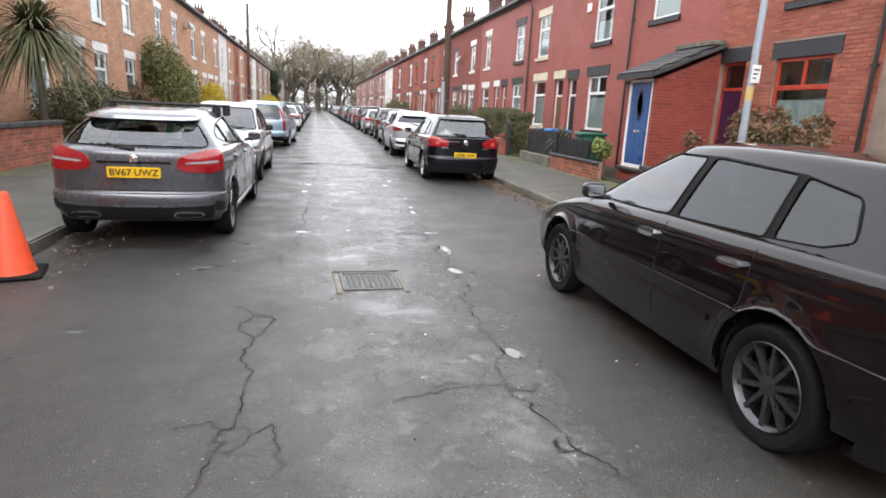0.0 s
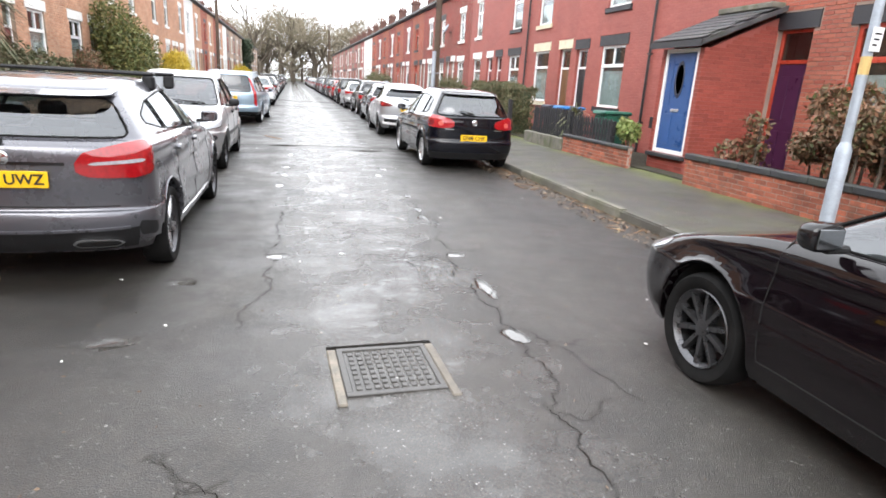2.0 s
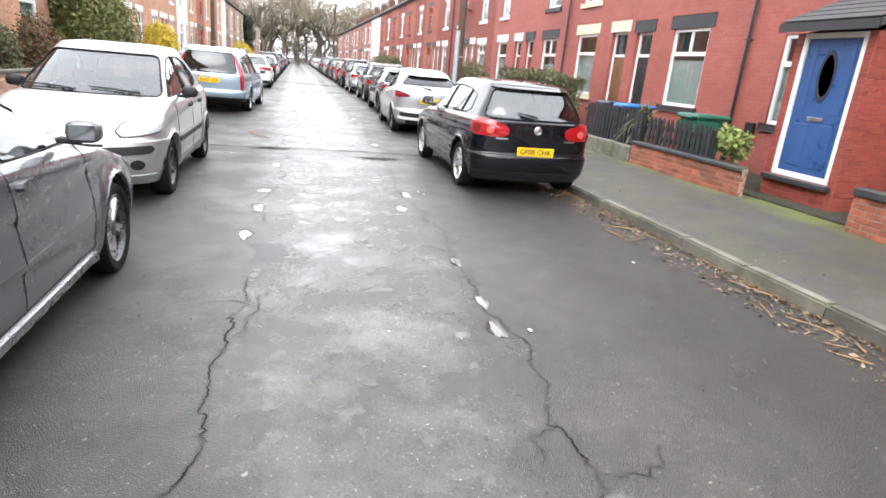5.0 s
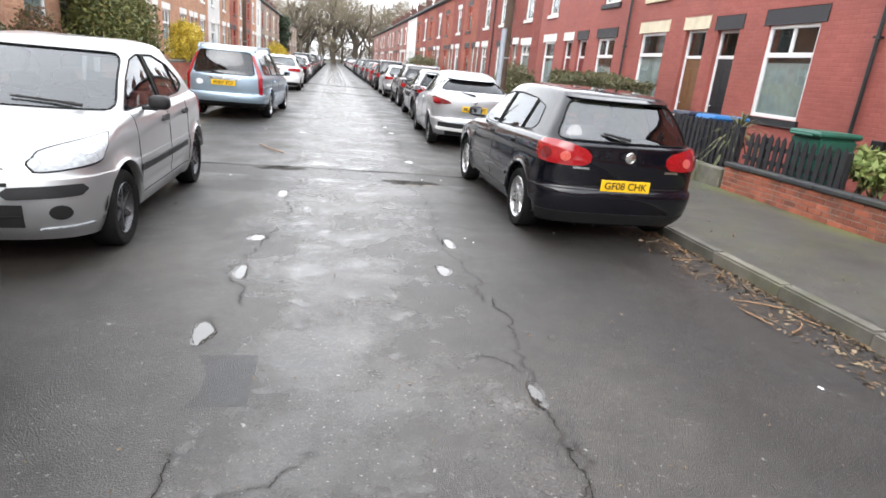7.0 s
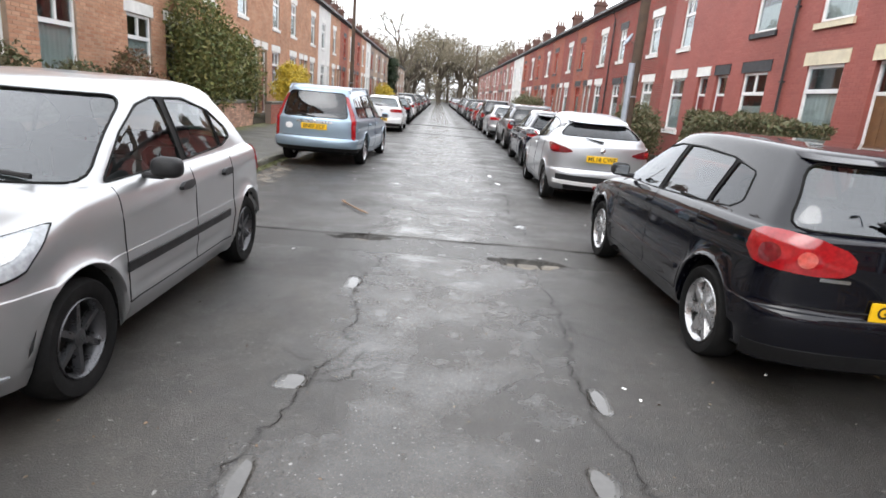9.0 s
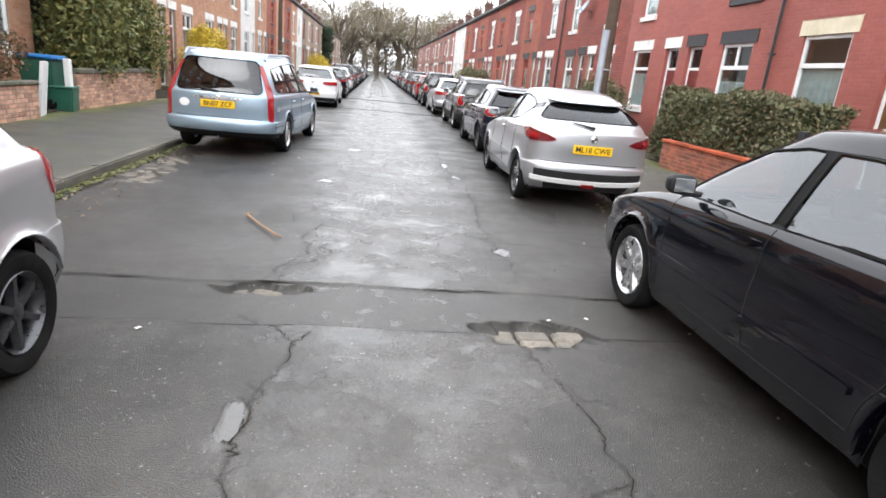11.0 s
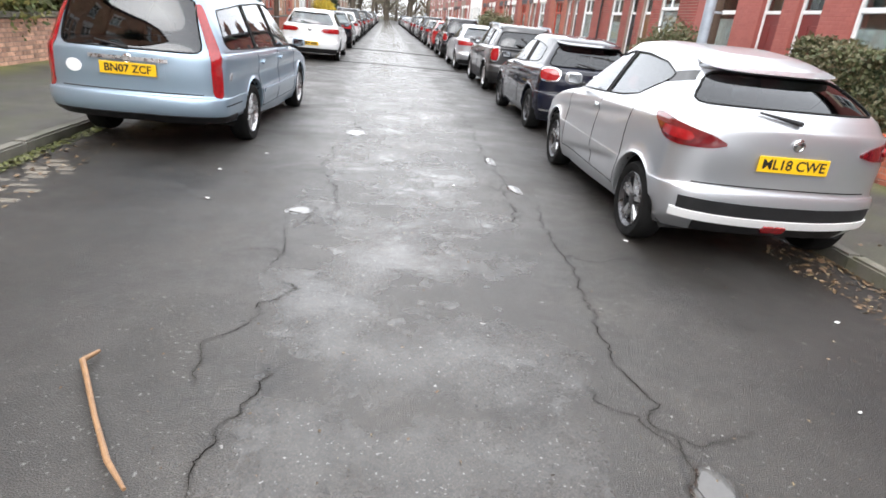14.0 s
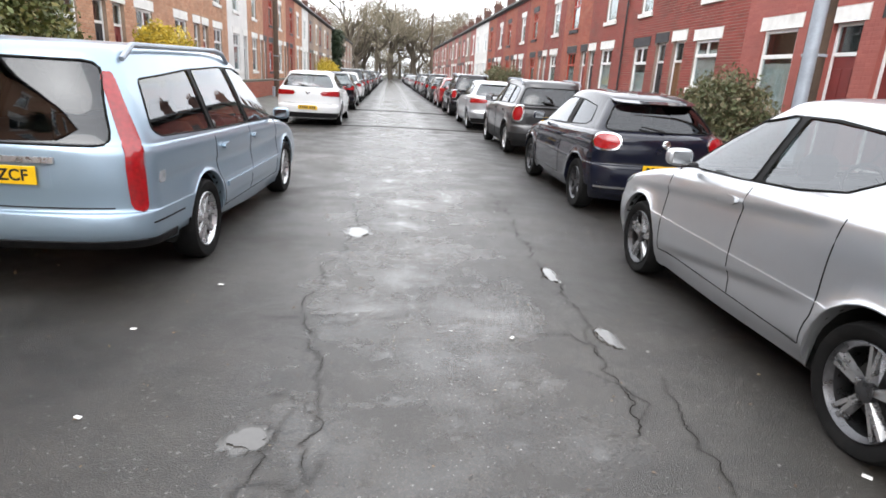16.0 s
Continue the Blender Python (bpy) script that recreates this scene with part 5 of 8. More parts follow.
cordyline(-5.75, 14.3, 2.75, 800, 5, 1.45)
cordyline(7.2, 16.6, 0.95, 90, 6, 0.75, "small spiky cordyline in a front garden")


# ---- poles, lamp posts ----
def utility_pole(x, y, height, steel_to=2.6, label="dark wooden telegraph pole with a grey steel cable guard"):
    p = empty("telegraph_pole", pose(x, y, 0.07), label, "telegraph pole")
    part("pole", tube_bm([(0, 0, -0.05), (0, 0, height * 0.5), (0, 0, height)], [0.13, 0.115, 0.095], 14), M_TIMBER, p, smooth=True)
    part("cable_guard", tube_bm([(-0.12, -0.1, -0.05), (-0.12, -0.1, steel_to)], [0.075, 0.075], 12), M_STEEL, p, "grey galvanised steel post", smooth=True)
    for z in (0.8, 1.9):
        part("strap", tube_bm([(0, 0, z), (0, 0, z + 0.03)], [0.137, 0.137], 14), M_STEEL, p)
    return p


utility_pole(5.35, 24.9, 8.5, 2.7)
utility_pole(-5.0, 48.0, 8.5, 0.5)
utility_pole(5.2, 90.0, 8.5, 2.0)


def lamp_post(x, y):
    p = empty("lamp_post", pose(x, y, 0.09), "grey galvanised street lamp post with a small sign", "lamp post")
    part("base", tube_bm([(0, 0, -0.05), (0, 0, 1.0), (0, 0, 1.08)], [0.085, 0.085, 0.055], 16), M_STEEL, p, smooth=True)
    part("shaft", tube_bm([(0, 0, 1.05), (0, 0, 3.5), (0, 0, 6.0)], [0.055, 0.05, 0.042], 14), M_STEEL, p, smooth=True)
    part("lantern", box_bm(-0.7, -0.1, -0.12, 0.12, 5.95, 6.08, 0.03), M_STEEL, p)
    sg = part("sign", box_bm(-0.075, 0.075, -0.075, -0.06, 2.1, 2.36, 0.004), M_SIGNWHITE, p, "small white sign plate")
    for k, z in enumerate((2.28, 2.22, 2.16)):
        part("print", box_bm(-0.05, 0.05 - 0.02 * k, -0.078, -0.075, z, z + 0.02), M_INK, sg)
    part("band", tube_bm([(0, 0, 1.85), (0, 0, 2.05)], [0.056, 0.056], 14), M_SIGNYELLOW, p, "yellow paper notice")
    return p


M_SIGNYELLOW = surface("faded_yellow_notice", (0.6, 0.42, 0.16), 0.6, vary=0.2, relief=0)
lamp_post(6.35, 7.85)


def wheelie_bin(x, y, body, lid, rz, label):
    b = empty("wheelie_bin", pose(x, y, 0.15, 0, 0, rz), label, "bin")
    bm = bmesh.new()
    lo, hi = [(-0.22, -0.25), (0.22, -0.25), (0.22, 0.25), (-0.22, 0.25)], [(-0.28, -0.34), (0.28, -0.34), (0.28, 0.3), (-0.28, 0.3)]
    a = [bm.verts.new((p, q, 0.06)) for p, q in lo]
    c = [bm.verts.new((p, q, 0.95)) for p, q in hi]
    for i in range(4):
        bm.faces.new((a[i], a[(i + 1) % 4], c[(i + 1) % 4], c[i]))
    bm.faces.new(a[::-1])
    bm.faces.new(c)
    bmesh.ops.bevel(bm, geom=bm.edges[:], offset=0.03, segments=2, affect="EDGES")
    part("body", bm, body, b)
    part("lid", box_bm(-0.3, 0.3, -0.38, 0.34, 0.955, 1.04, 0.03), lid, b)
    part("handle", tube_bm([(-0.2, 0.38, 0.98), (0.2, 0.38, 0.98)], [0.018, 0.018], 8), lid, b)
    for s in (-0.25, 0.25):
        w = lathe_bm([(0.001, -0.02), (0.1, -0.02), (0.1, 0.02), (0.001, 0.02)], 14)
        bmesh.ops.transform(w, matrix=Matrix.Translation((s, 0.24, 0.1)) @ Matrix.Rotation(radians(90), 4, "Y"), verts=w.verts)
        part("wheel", w, M_RUBBER, b)
    return b


wheelie_bin(7.35, 15.0, M_BIN_GREEN, M_BIN_GREEN, 90, "green plastic wheelie bin behind the picket fence")
wheelie_bin(7.4, 17.4, M_BIN_DARK, M_BIN_BLUE, 90, "dark wheelie bin with a blue lid behind the fence")
wheelie_bin(7.4, 18.2, M_BIN_DARK, M_BIN_DARK, 90, "navy plastic wheelie bin behind the fence")
wheelie_bin(-6.15, 25.3, M_BIN_GREEN, M_BIN_BLUE, -90, "wheelie bin with a blue lid beside the wall")
wheelie_bin(-6.2, 11.6, M_BIN_DARK, M_BIN_BLUE, -90, "wheelie bin with a blue lid behind the wall")
wheelie_bin(-5.8, 39.2, M_BIN_DARK, M_BIN_BLUE, -90, "wheelie bin with a blue lid by the pavement")
gp = part("gate_post", box_bm(-5.72, -5.6, 25.2, 25.32, 0.05, 1.15, 0.012), M_UPVC, None)
tagged(gp, "white painted gate post at a garden entrance", "gate post")

def leaning_board(x, y, z):
    """A white board on end, leaning back against the gatepost."""
    board = empty("leaning_board", pose(x, y, z, 0, 7, 12), "white painted board leaning in a gateway", "board")
    part("panel", box_bm(-0.02, 0.02, -0.16, 0.16, 0, 1.0, 0.006), M_SIGNWHITE, board)
    for q in (-0.16, 0.13):
        part("batten", box_bm(0.021, 0.04, q, q + 0.03, 0.02, 0.98, 0.004), M_SIGNWHITE, board)


def recycling_caddy(x, y, z):
    """A low green box for kitchen scraps, with a lid and a handle."""
    caddy = empty("recycling_caddy", pose(x, y, z, 0, 0, 8), "small dark green plastic recycling caddy", "recycling box")
    tub = bmesh.new()
    ends = [[tub.verts.new((sx * w, sy * w * 1.1, h)) for sx, sy in ((-1, -1), (1, -1), (1, 1), (-1, 1))] for w, h in ((0.17, 0.0), (0.21, 0.46))]
    for i in range(4):
        tub.faces.new((ends[0][i], ends[0][(i + 1) % 4], ends[1][(i + 1) % 4], ends[1][i]))
    tub.faces.new(ends[0][::-1])
    tub.faces.new(ends[1])
    bmesh.ops.bevel(tub, geom=tub.edges[:], offset=0.02, segments=2, affect="EDGES")
    part("tub", tub, M_BIN_GREEN, caddy, smooth=True)
    part("lid", box_bm(-0.225, 0.225, -0.245, 0.245, 0.462, 0.5, 0.014), M_BIN_GREEN, caddy)
    part("handle", tube_bm([(-0.22, 0, 0.40), (-0.26, 0, 0.40), (-0.26, 0.1, 0.36), (-0.22, 0.1, 0.36)], [0.012] * 4, 6), M_BLACKPLASTIC, caddy)


leaning_board(-5.62, 24.05, 0.115)
recycling_caddy(-5.75, 25.25, 0.115)


def satellite_dish(x, y, z, out, label):
    d = empty("satellite_dish", pose(x, y, z), label, "satellite dish")
    dish = lathe_bm([(0.001, 0.0), (0.12, 0.015), (0.24, 0.06), (0.3, 0.1), (0.305, 0.1), (0.24, 0.05), (0.12, 0.004)], 24)
    bmesh.ops.transform(dish, matrix=Matrix.Translation((out * 0.28, 0, 0)) @ Matrix.Rotation(radians(60) * out, 4, "Y"), verts=dish.verts)
    part("dish", dish, M_STEEL, d, smooth=True)
    part("bracket", tube_bm([(0, 0, -0.12), (out * 0.15, 0, -0.1), (out * 0.28, 0, 0)], [0.02] * 3, 8), M_PIPE, d)
    part("arm", tube_bm([(out * 0.28, 0, -0.2), (out * 0.55, 0, 0.0)], [0.012] * 2, 6), M_PIPE, d)
    return d


def alarm_box(x, y, z, out, mat, label):
    b = part("alarm_box", box_bm(min(x, x + out * 0.07), max(x, x + out * 0.07), y - 0.12, y + 0.12, z - 0.14, z + 0.14, 0.015), mat, None)
    return tagged(b, label, "alarm box")


satellite_dish(FACE_L, 35.2, 5.3, 1, "grey satellite dish on a brick house front")
satellite_dish(FACE_R, 36.2, 4.6, -1, "small satellite dish under the eaves")
alarm_box(FACE_R, 18.95, 5.1, -1, M_UPVC, "white alarm box high on the house front")
alarm_box(FACE_R, 15.45, 0.95, -1, M_BLACKPLASTIC, "black meter box on the house front")

# ---- in the road: manhole cover, setts, cone, stick, litter ----
cover = empty("manhole_cover", pose(0.48, 5.15, camber(0.5) + 0.004, 0, 0, 2) @ Matrix.Diagonal((0.8, 0.88, 1, 1)), "rectangular cast iron manhole cover set in the road", "manhole cover")
fr = box_bm(-0.33, 0.33, -0.31, -0.27, -0.04, 0.006, 0.003)
for a in ((-0.33, 0.33, 0.27, 0.31), (-0.33, -0.29, -0.27, 0.27), (0.29, 0.33, -0.27, 0.27)):
    box_bm(*a, -0.04, 0.006, 0.003, bm=fr)
part("frame", fr, M_IRON, cover)
lid = box_bm(-0.282, 0.282, -0.262, 0.262, -0.05, -0.003)
part("lid", lid, M_IRON, cover)
for i in range(9):
    for j in range(8):
        st = box_bm(-0.26 + i * 0.06, -0.222 + i * 0.06, -0.245 + j * 0.063, -0.205 + j * 0.063, -0.003, 0.005, 0.003)
        part("stud", st, M_IRON, cover)
for a in ((-0.40, -0.335, -0.40, 0.30), (0.335, 0.40, -0.40, 0.30)):
    part("edging", box_bm(*a, -0.05, 0.007, 0.008), M_SETT, cover, "pale worn stone edging")
part("edging", box_bm(-0.40, 0.40, 0.315, 0.36, -0.05, 0.004, 0.008), M_CRACK, cover, "dark dirt joint")
for hx, hy in ((1.6, 15.62), (-0.2, 16.2)):
    setts = empty("exposed_setts", pose(hx, hy, camber(hx) - 0.072), "old sandstone setts laid bare in a pothole", "stone setts")
    cols = 3 if hx > 1 else 2
    for i in range(cols):
        for j in range(2):
            part("sett", box_bm(-0.33 + i * 0.24, -0.11 + i * 0.24, -0.15 + j * 0.15, -0.01 + j * 0.15, -0.06, 0.014 + random.uniform(-0.006, 0.014), 0.014), M_SETT, setts)

gutter_setts = empty("exposed_setts", pose(-2.4, 20.5, camber(-2.4), 0, 0, 2), "pale stone setts showing through the road by the kerb", "stone setts")
for j in range(15):
    gy = -1.0 + j * 0.135 + random.uniform(-0.015, 0.015)
    for gx in ((-0.16, 0.09) if j % 4 != 2 else (-0.05,)):
        gx += 0.10 * math.sin(j * 1.3) + random.uniform(-0.02, 0.02)
        gl, gw = random.uniform(0.15, 0.21), random.uniform(0.075, 0.105)
        lift = camber(-2.4 + gx) - camber(-2.4) + random.uniform(0.001, 0.010)
        part("sett", box_bm(gx, gx + gl, gy, gy + gw, lift - 0.06, lift, 0.012), M_SETT, gutter_setts)

cone = empty("traffic_cone", pose(-2.62, 5.6, camber(-2.6), 0, 0, 15), "orange plastic traffic cone standing by the kerb", "traffic cone")
part("cone", lathe_bm([(0.19, 0.03), (0.175, 0.06), (0.04, 0.72), (0.03, 0.74), (0.001, 0.74)], 24), M_ORANGE, cone, smooth=True)
part("base", box_bm(-0.24, 0.24, -0.24, 0.24, 0.004, 0.035, 0.012), M_RUBBER, cone, "black rubber base")

stick = part("stick", tube_bm([(-0.68, 18.2, 0.015), (-0.7, 18.1, 0.03), (-0.63, 17.98, 0.02), (-0.5, 17.75, 0.02), (-0.36, 17.52, 0.022), (-0.26, 17.4, 0.018)], [0.009, 0.013, 0.011, 0.010, 0.011, 0.007], 8), M_STICK, None, smooth=True)
tagged(stick, "bent brown stick lying in the road", "stick")


def scatter(name, label, x0, x1, y0, y1, count, size, mat, seed, z=0.0, bias=1.0):
    rng = np.random.default_rng(seed)
    px = x1 - (x1 - x0) * rng.random(count) ** bias
    p = np.stack([px, rng.uniform(y0, y1, count), camber(px) + z + rng.random(count) * 0.012 + 0.004], 1)
    a = rng.normal(size=(count, 3)) * (1, 1, 0.18)
    a /= np.linalg.norm(a, axis=1)[:, None]
    b = np.cross(a, rng.normal(size=(count, 3)) * 0.3 + (0, 0, 1))
    b /= np.linalg.norm(b, axis=1)[:, None]
    s = size * (0.4 + rng.random((count, 1)) * 1.2)
    w = 0.2 + 0.5 * rng.random((count, 1))
    v = np.stack([p - a * s, p + b * s * w + (0, 0, 0.004), p + a * s, p - b * s * w], 1).reshape(-1, 3)
    ob = mesh_object(name, v, np.arange(count * 4).reshape(-1, 4).tolist(), mat)
    return tagged(ob, label, "leaf litter", kind="stuff")


scatter("leaf_litter", "wet brown leaves and twigs along the kerb", KERB_R - 0.55, KERB_R, 5, 22, 6000, 0.022, M_LITTER, 31, bias=2.4)
scatter("leaf_litter", "wet brown leaves along the kerb", KERB_L + 0.7, KERB_L, 5, 30, 3000, 0.02, M_LITTER, 32, bias=2.2)
scatter("grit", "scattered bits of grit and leaf on the road", -2.5, 4.0, 1, 27, 2200, 0.008, M_LITTER, 33)
scatter("grass_tufts", "moss and grass tufts along the kerb", KERB_L + 0.16, KERB_L, 15, 23, 2600, 0.024, M_MOSS, 34, z=0.012, bias=1.6)
scatter("pavement_leaves", "small leaves on the pavement", KERB_R + 0.2, WALL_R, 5, 26, 2600, 0.013, M_LITTER, 35, z=0.15)
tw = np.random.default_rng(58)
for k in range(46):
    x, y = KERB_R - 0.06 - 0.5 * tw.random() ** 2, tw.uniform(8.0, 13.6) if k < 41 else tw.uniform(17.2, 19.5)
    L, a = tw.uniform(0.12, 0.5), tw.normal() * 0.5 + 1.45
    d = np.array((math.cos(a), math.sin(a))) * L
    x = min(x, KERB_R - 0.03 - max(0.0, d[0]))
    bend = tw.normal(size=2) * L * 0.06
    pts = [(x + d[0] * t + bend[0] * 4 * t * (1 - t), y + d[1] * t + bend[1] * 4 * t * (1 - t), camber(x) + 0.014 + 0.01 * tw.random()) for t in (0, 0.35, 0.7, 1)]
    th = tw.uniform(0.003, 0.0075)
    tagged(part("twig", tube_bm(pts, [th, th * 0.9, th * 0.8, th * 0.45], 6), M_STICK if k % 3 else M_BARK, None, smooth=True), "thin brown twig lying wet in the gutter", "twig", "twigs in the gutter")
for k in range(34):
    bits = np.random.default_rng(100 + k)
    x, y = bits.uniform(-1.6, 3.6), bits.uniform(2, 25)
    s = bits.uniform(0.008, 0.02)
    bm = box_bm(-s, s, -s * 0.6, s * 0.6, 0, 0.006, 0.002)
    bmesh.ops.transform(bm, matrix=pose(x, y, camber(x) + 0.004, 0, 0, bits.uniform(0, 180)), verts=bm.verts)
    tagged(part("litter", bm, M_WHITEBIT, None), "small white scrap of litter on the road", "litter", "scraps on the road")

# ---- trees at the end of the street ----


def bare_tree(x, y, height, seed, depth=5):
    rng = np.random.default_rng(seed)
    top = empty("tree", pose(x, y, -0.2), "bare winter tree with a wide crown of brown twigs", "tree", "trees at the street's end")
    trunk, twigs_v, twigs_f = bmesh.new(), [], []

    def grow(p, d, L, r, k):
        q = p + d * L
        mid = (p + q) / 2 + Vector(rng.normal(size=3)) * L * 0.05
        if k > 2:
            tube_bm([p, mid, q], [r, r * 0.85, r * 0.7], 6, bm=trunk, cap=False)
        else:
            for a, b in ((p, mid), (mid, q)):
                n = len(twigs_v)
                s = (b - a).cross(Vector(rng.normal(size=3))).normalized() * max(r, 0.02)
                twigs_v.extend([a - s, a + s, b + s * 0.6, b - s * 0.6])
                twigs_f.append((n, n + 1, n + 2, n + 3))
        if k == 0:
            return
        for _ in range(3 if k > 3 else 4):
            nd = (d + Vector(rng.normal(size=3)) * 0.5 + Vector((0, 0, 0.12))).normalized()
            grow(p + (q - p) * rng.uniform(0.55, 1.0), nd, L * rng.uniform(0.6, 0.82), r * 0.6, k - 1)
    grow(Vector((0, 0, 0)), Vector((0, 0, 1)), height * 0.28, height * 0.02, depth)
    part("trunk", trunk, M_BARK, top)
    tagged(mesh_object("crown", twigs_v, twigs_f, M_TWIG, top), kind="stuff")
    return top


protos = [bare_tree(-9, 165, 30, 41), bare_tree(-3, 172, 25, 42), bare_tree(6, 176, 22, 43)]
tr = np.random.default_rng(44)
for i in range(42):
    row = i % 3
    copy_thing(protos[i % 3], pose(-46 + 2.15 * i + tr.uniform(-1.5, 1.5), 178 + row * 9 + tr.uniform(-4, 4), -0.2, 0, 0, tr.uniform(0, 360)) @ Matrix.Diagonal((1.15, 1.15, tr.uniform(0.62, 0.95), 1)))
thick = np.random.default_rng(45)
c, r = blobs(thick, -50, 50, 205, 225, 1.5, 20.0, 300, 3.6)
leaf_thing("wood", "brown winter scrub and woodland behind the street", "woodland", c, r, 110000, 0.42, M_TWIG, flat=0.35, shell=0.3, seed=46)

# ---- parked cars ----


def level_line(pts, soft=0.16):
    """A height along y through a few points, its kinks rounded off."""
    pts = sorted(pts)
    y = np.linspace(pts[0][0] - 0.6, pts[-1][0] + 0.6, 260)
    z = np.interp(y, [p[0] for p in pts], [p[1] for p in pts])
    w = max(1, int(soft / (y[1] - y[0])))
    k = np.ones(w) / w
    for _ in range(2):
        z = np.convolve(np.pad(z, w, mode="edge"), k, mode="same")[w:-w]
    return y, z


class Shell:
    """A car body as stacked outlines, front centre round to rear centre; forward is +y, the middle between the axles is 0."""

    def __init__(self, s):
        wb, W = s["wb"] / 2, s["w"] / 2
        F, R, H = wb + s["fo"], -wb - s["ro"], s["h"] + 0.02
        self.F, self.R, self.W, self.s = F, R, W, s
        cowl, top, cz, bz = F - s["cowl"], F - s["ws"], s["cowl_z"], s["belt_z"]
        rt, rb = R + s["rear_top"], R + s["rear_bot"]
        n0, bt, side_top = s["nose"], s.get("bump_z", 0.62), s.get("win_top", H - 0.055)
        rz = s.get("tail_z", bz - 0.02)
        mid = s.get("shoulder", 0.80)
        d1, d2 = s.get("df", 0.42), s.get("dr", 0.30)
        roof_hw = W - s.get("tumble", 0.27) - 0.04
        rise, ledge = s.get("rear_rise", 0.0), s.get("ledge", 1.0)
        peak = top - s.get("peak", 0.4) * (top - rt)
        fall, dip = s.get("drop", 0.05), s.get("dip", 0.045)

        def roof(base, a=1.0):
            return [(q, base - a * (dip * ((q - peak) / (top - peak)) ** 2 if q > peak else fall * ((q - peak) / (rt - peak)) ** 2)) for q in np.linspace(rt, top, 13)]
        self.side_top, self.roof_hw, self.rear_edge, self.front_edge = side_top, roof_hw, side_top - fall, side_top - dip
        sl = [  # z along y, front, rear, half width, corner depths
            ([(R, s["clear"] + rise), (0, s["clear"]), (F, s["clear"])], F - 0.12, R + 0.13, W - 0.075, d1 * 0.8, d2),
            ([(R, 0.33 + rise * 0.5), (F, 0.32)], F - 0.03, R + 0.035, W - 0.02, d1, d2),
            ([(R, 0.48), (F, 0.48)], F, R + s.get("bump_in", 0.0), W - 0.004, d1, d2),
            ([(R, bt), (F, min(bt, n0 - 0.05))], F - 0.025, R + 0.01, W, d1, d2),
            ([(R, bt + 0.03), (F, min(bt + 0.03, n0 - 0.02))], F - 0.04, R + 0.045, W - 0.004, d1, d2),
            ([(R, mid), (0, mid - 0.02), (F, n0)], F - 0.10, R + 0.035, W - 0.012, d1, d2),
            ([(R, rz - 0.05), (0, bz - 0.085), (cowl, cz - 0.08), (F - 0.3, n0 + 0.065)], F - 0.26, R + 0.045, W - 0.03 * ledge, d1 + 0.02, d2),
            ([(R, rz), (0, bz - 0.03), (cowl, cz - 0.03), (F - 0.6, n0 + 0.14)], F - 0.62, rb - 0.05 * ledge, W - 0.055 * ledge, 0.36, d2),
            ([(R, s.get("belt_rear", rz + 0.02)), (0, bz), (cowl, cz)], cowl, rb, W - 0.085 * ledge, 0.30, d2 * 0.9),
            ([(R, s.get("belt_rear", rz + 0.02) + 0.018), (0, bz + 0.018), (cowl, cz + 0.018)], cowl - 0.02, rb + 0.02 * ledge, W - 0.092 * ledge, 0.30, d2 * 0.9),
            None,
            (roof(side_top), top, rt, roof_hw, 0.24, d2 * 0.8),
            (roof(H - 0.012), top - 0.09, rt + 0.06, roof_hw - 0.05, 0.22, d2 * 0.7),
            (roof(H + 0.012, 0.9), top - 0.25, rt + 0.22, roof_hw - 0.22, 0.15, 0.15),
        ]
        nf = nr = 13
        r, Ra = s["wheel"], s["wheel"] + s.get("gap", 0.055)
        self.Ra = Ra
        y0, y1 = F - d1, R + d2
        u = set(np.round(np.linspace(0, 1, 34), 4))
        for yw in (wb, -wb):
            for a in np.linspace(0, math.pi, 15):
                u.add(round((y0 - (yw + Ra * 1.005 * math.cos(a))) / (y0 - y1), 4))
        u = sorted(v for v in u if 0 <= v <= 1)
        u = [v for i, v in enumerate(u) if i == 0 or v - u[i - 1] > 0.002]
        u[0], u[-1] = 0.0, 1.0
        ns = len(u)
        rings = []
        for row in sl:
            if row is None:
                rings.append(None)
                continue
            zc, yf, yr, hw, df, dr = row
            e, pts = hw * 0.965, []
            for t in np.linspace(0, 1, nf)[:-1]:
                a = t * math.pi / 2
                pts.append((e * math.sin(a) ** (2 / 2.7), yf - df * (1 - math.cos(a) ** (2 / 2.7))))
            for v in u:
                pts.append((hw * (1 - 0.035 * abs(2 * v - 1) ** 3.0), (yf - df) + v * (yr + dr - yf + df)))
            for t in np.linspace(1, 0, nr)[1:]:
                a = t * math.pi / 2
                pts.append((e * math.sin(a) ** (2 / 2.7), yr + dr * (1 - math.cos(a) ** (2 / 2.7))))
            pts = np.array(pts)
            zz = np.interp(pts[:, 1], *level_line(zc))
            rings.append(np.column_stack([pts, zz]))
        k = sl.index(None)
        m = (rings[k - 1] + rings[k + 1]) / 2
        m[:, 0] *= 1.008
        m[:nf, 1] += 0.03
        m[-nr:, 1] -= 0.03
        rings[k] = m
        key = np.array(rings)
        out, self.band = [], []
        for lo, hi, steps in ((0, 8, 3 if s.get("simple") else 6), (8, 9, 1), (9, 11, 3), (11, 13, 4)):
            for j in range(lo, hi):
                p0, p1, p2, p3 = key[max(j - 1, lo)], key[j], key[j + 1], key[min(j + 2, hi)]
                for q in range(steps):
                    t = q / steps
                    out.append(p1 + 0.5 * t * (p2 - p0 + t * (2 * p0 - 5 * p1 + 4 * p2 - p3 + t * (3 * (p1 - p2) + p3 - p0))))
                    self.band.append(j)
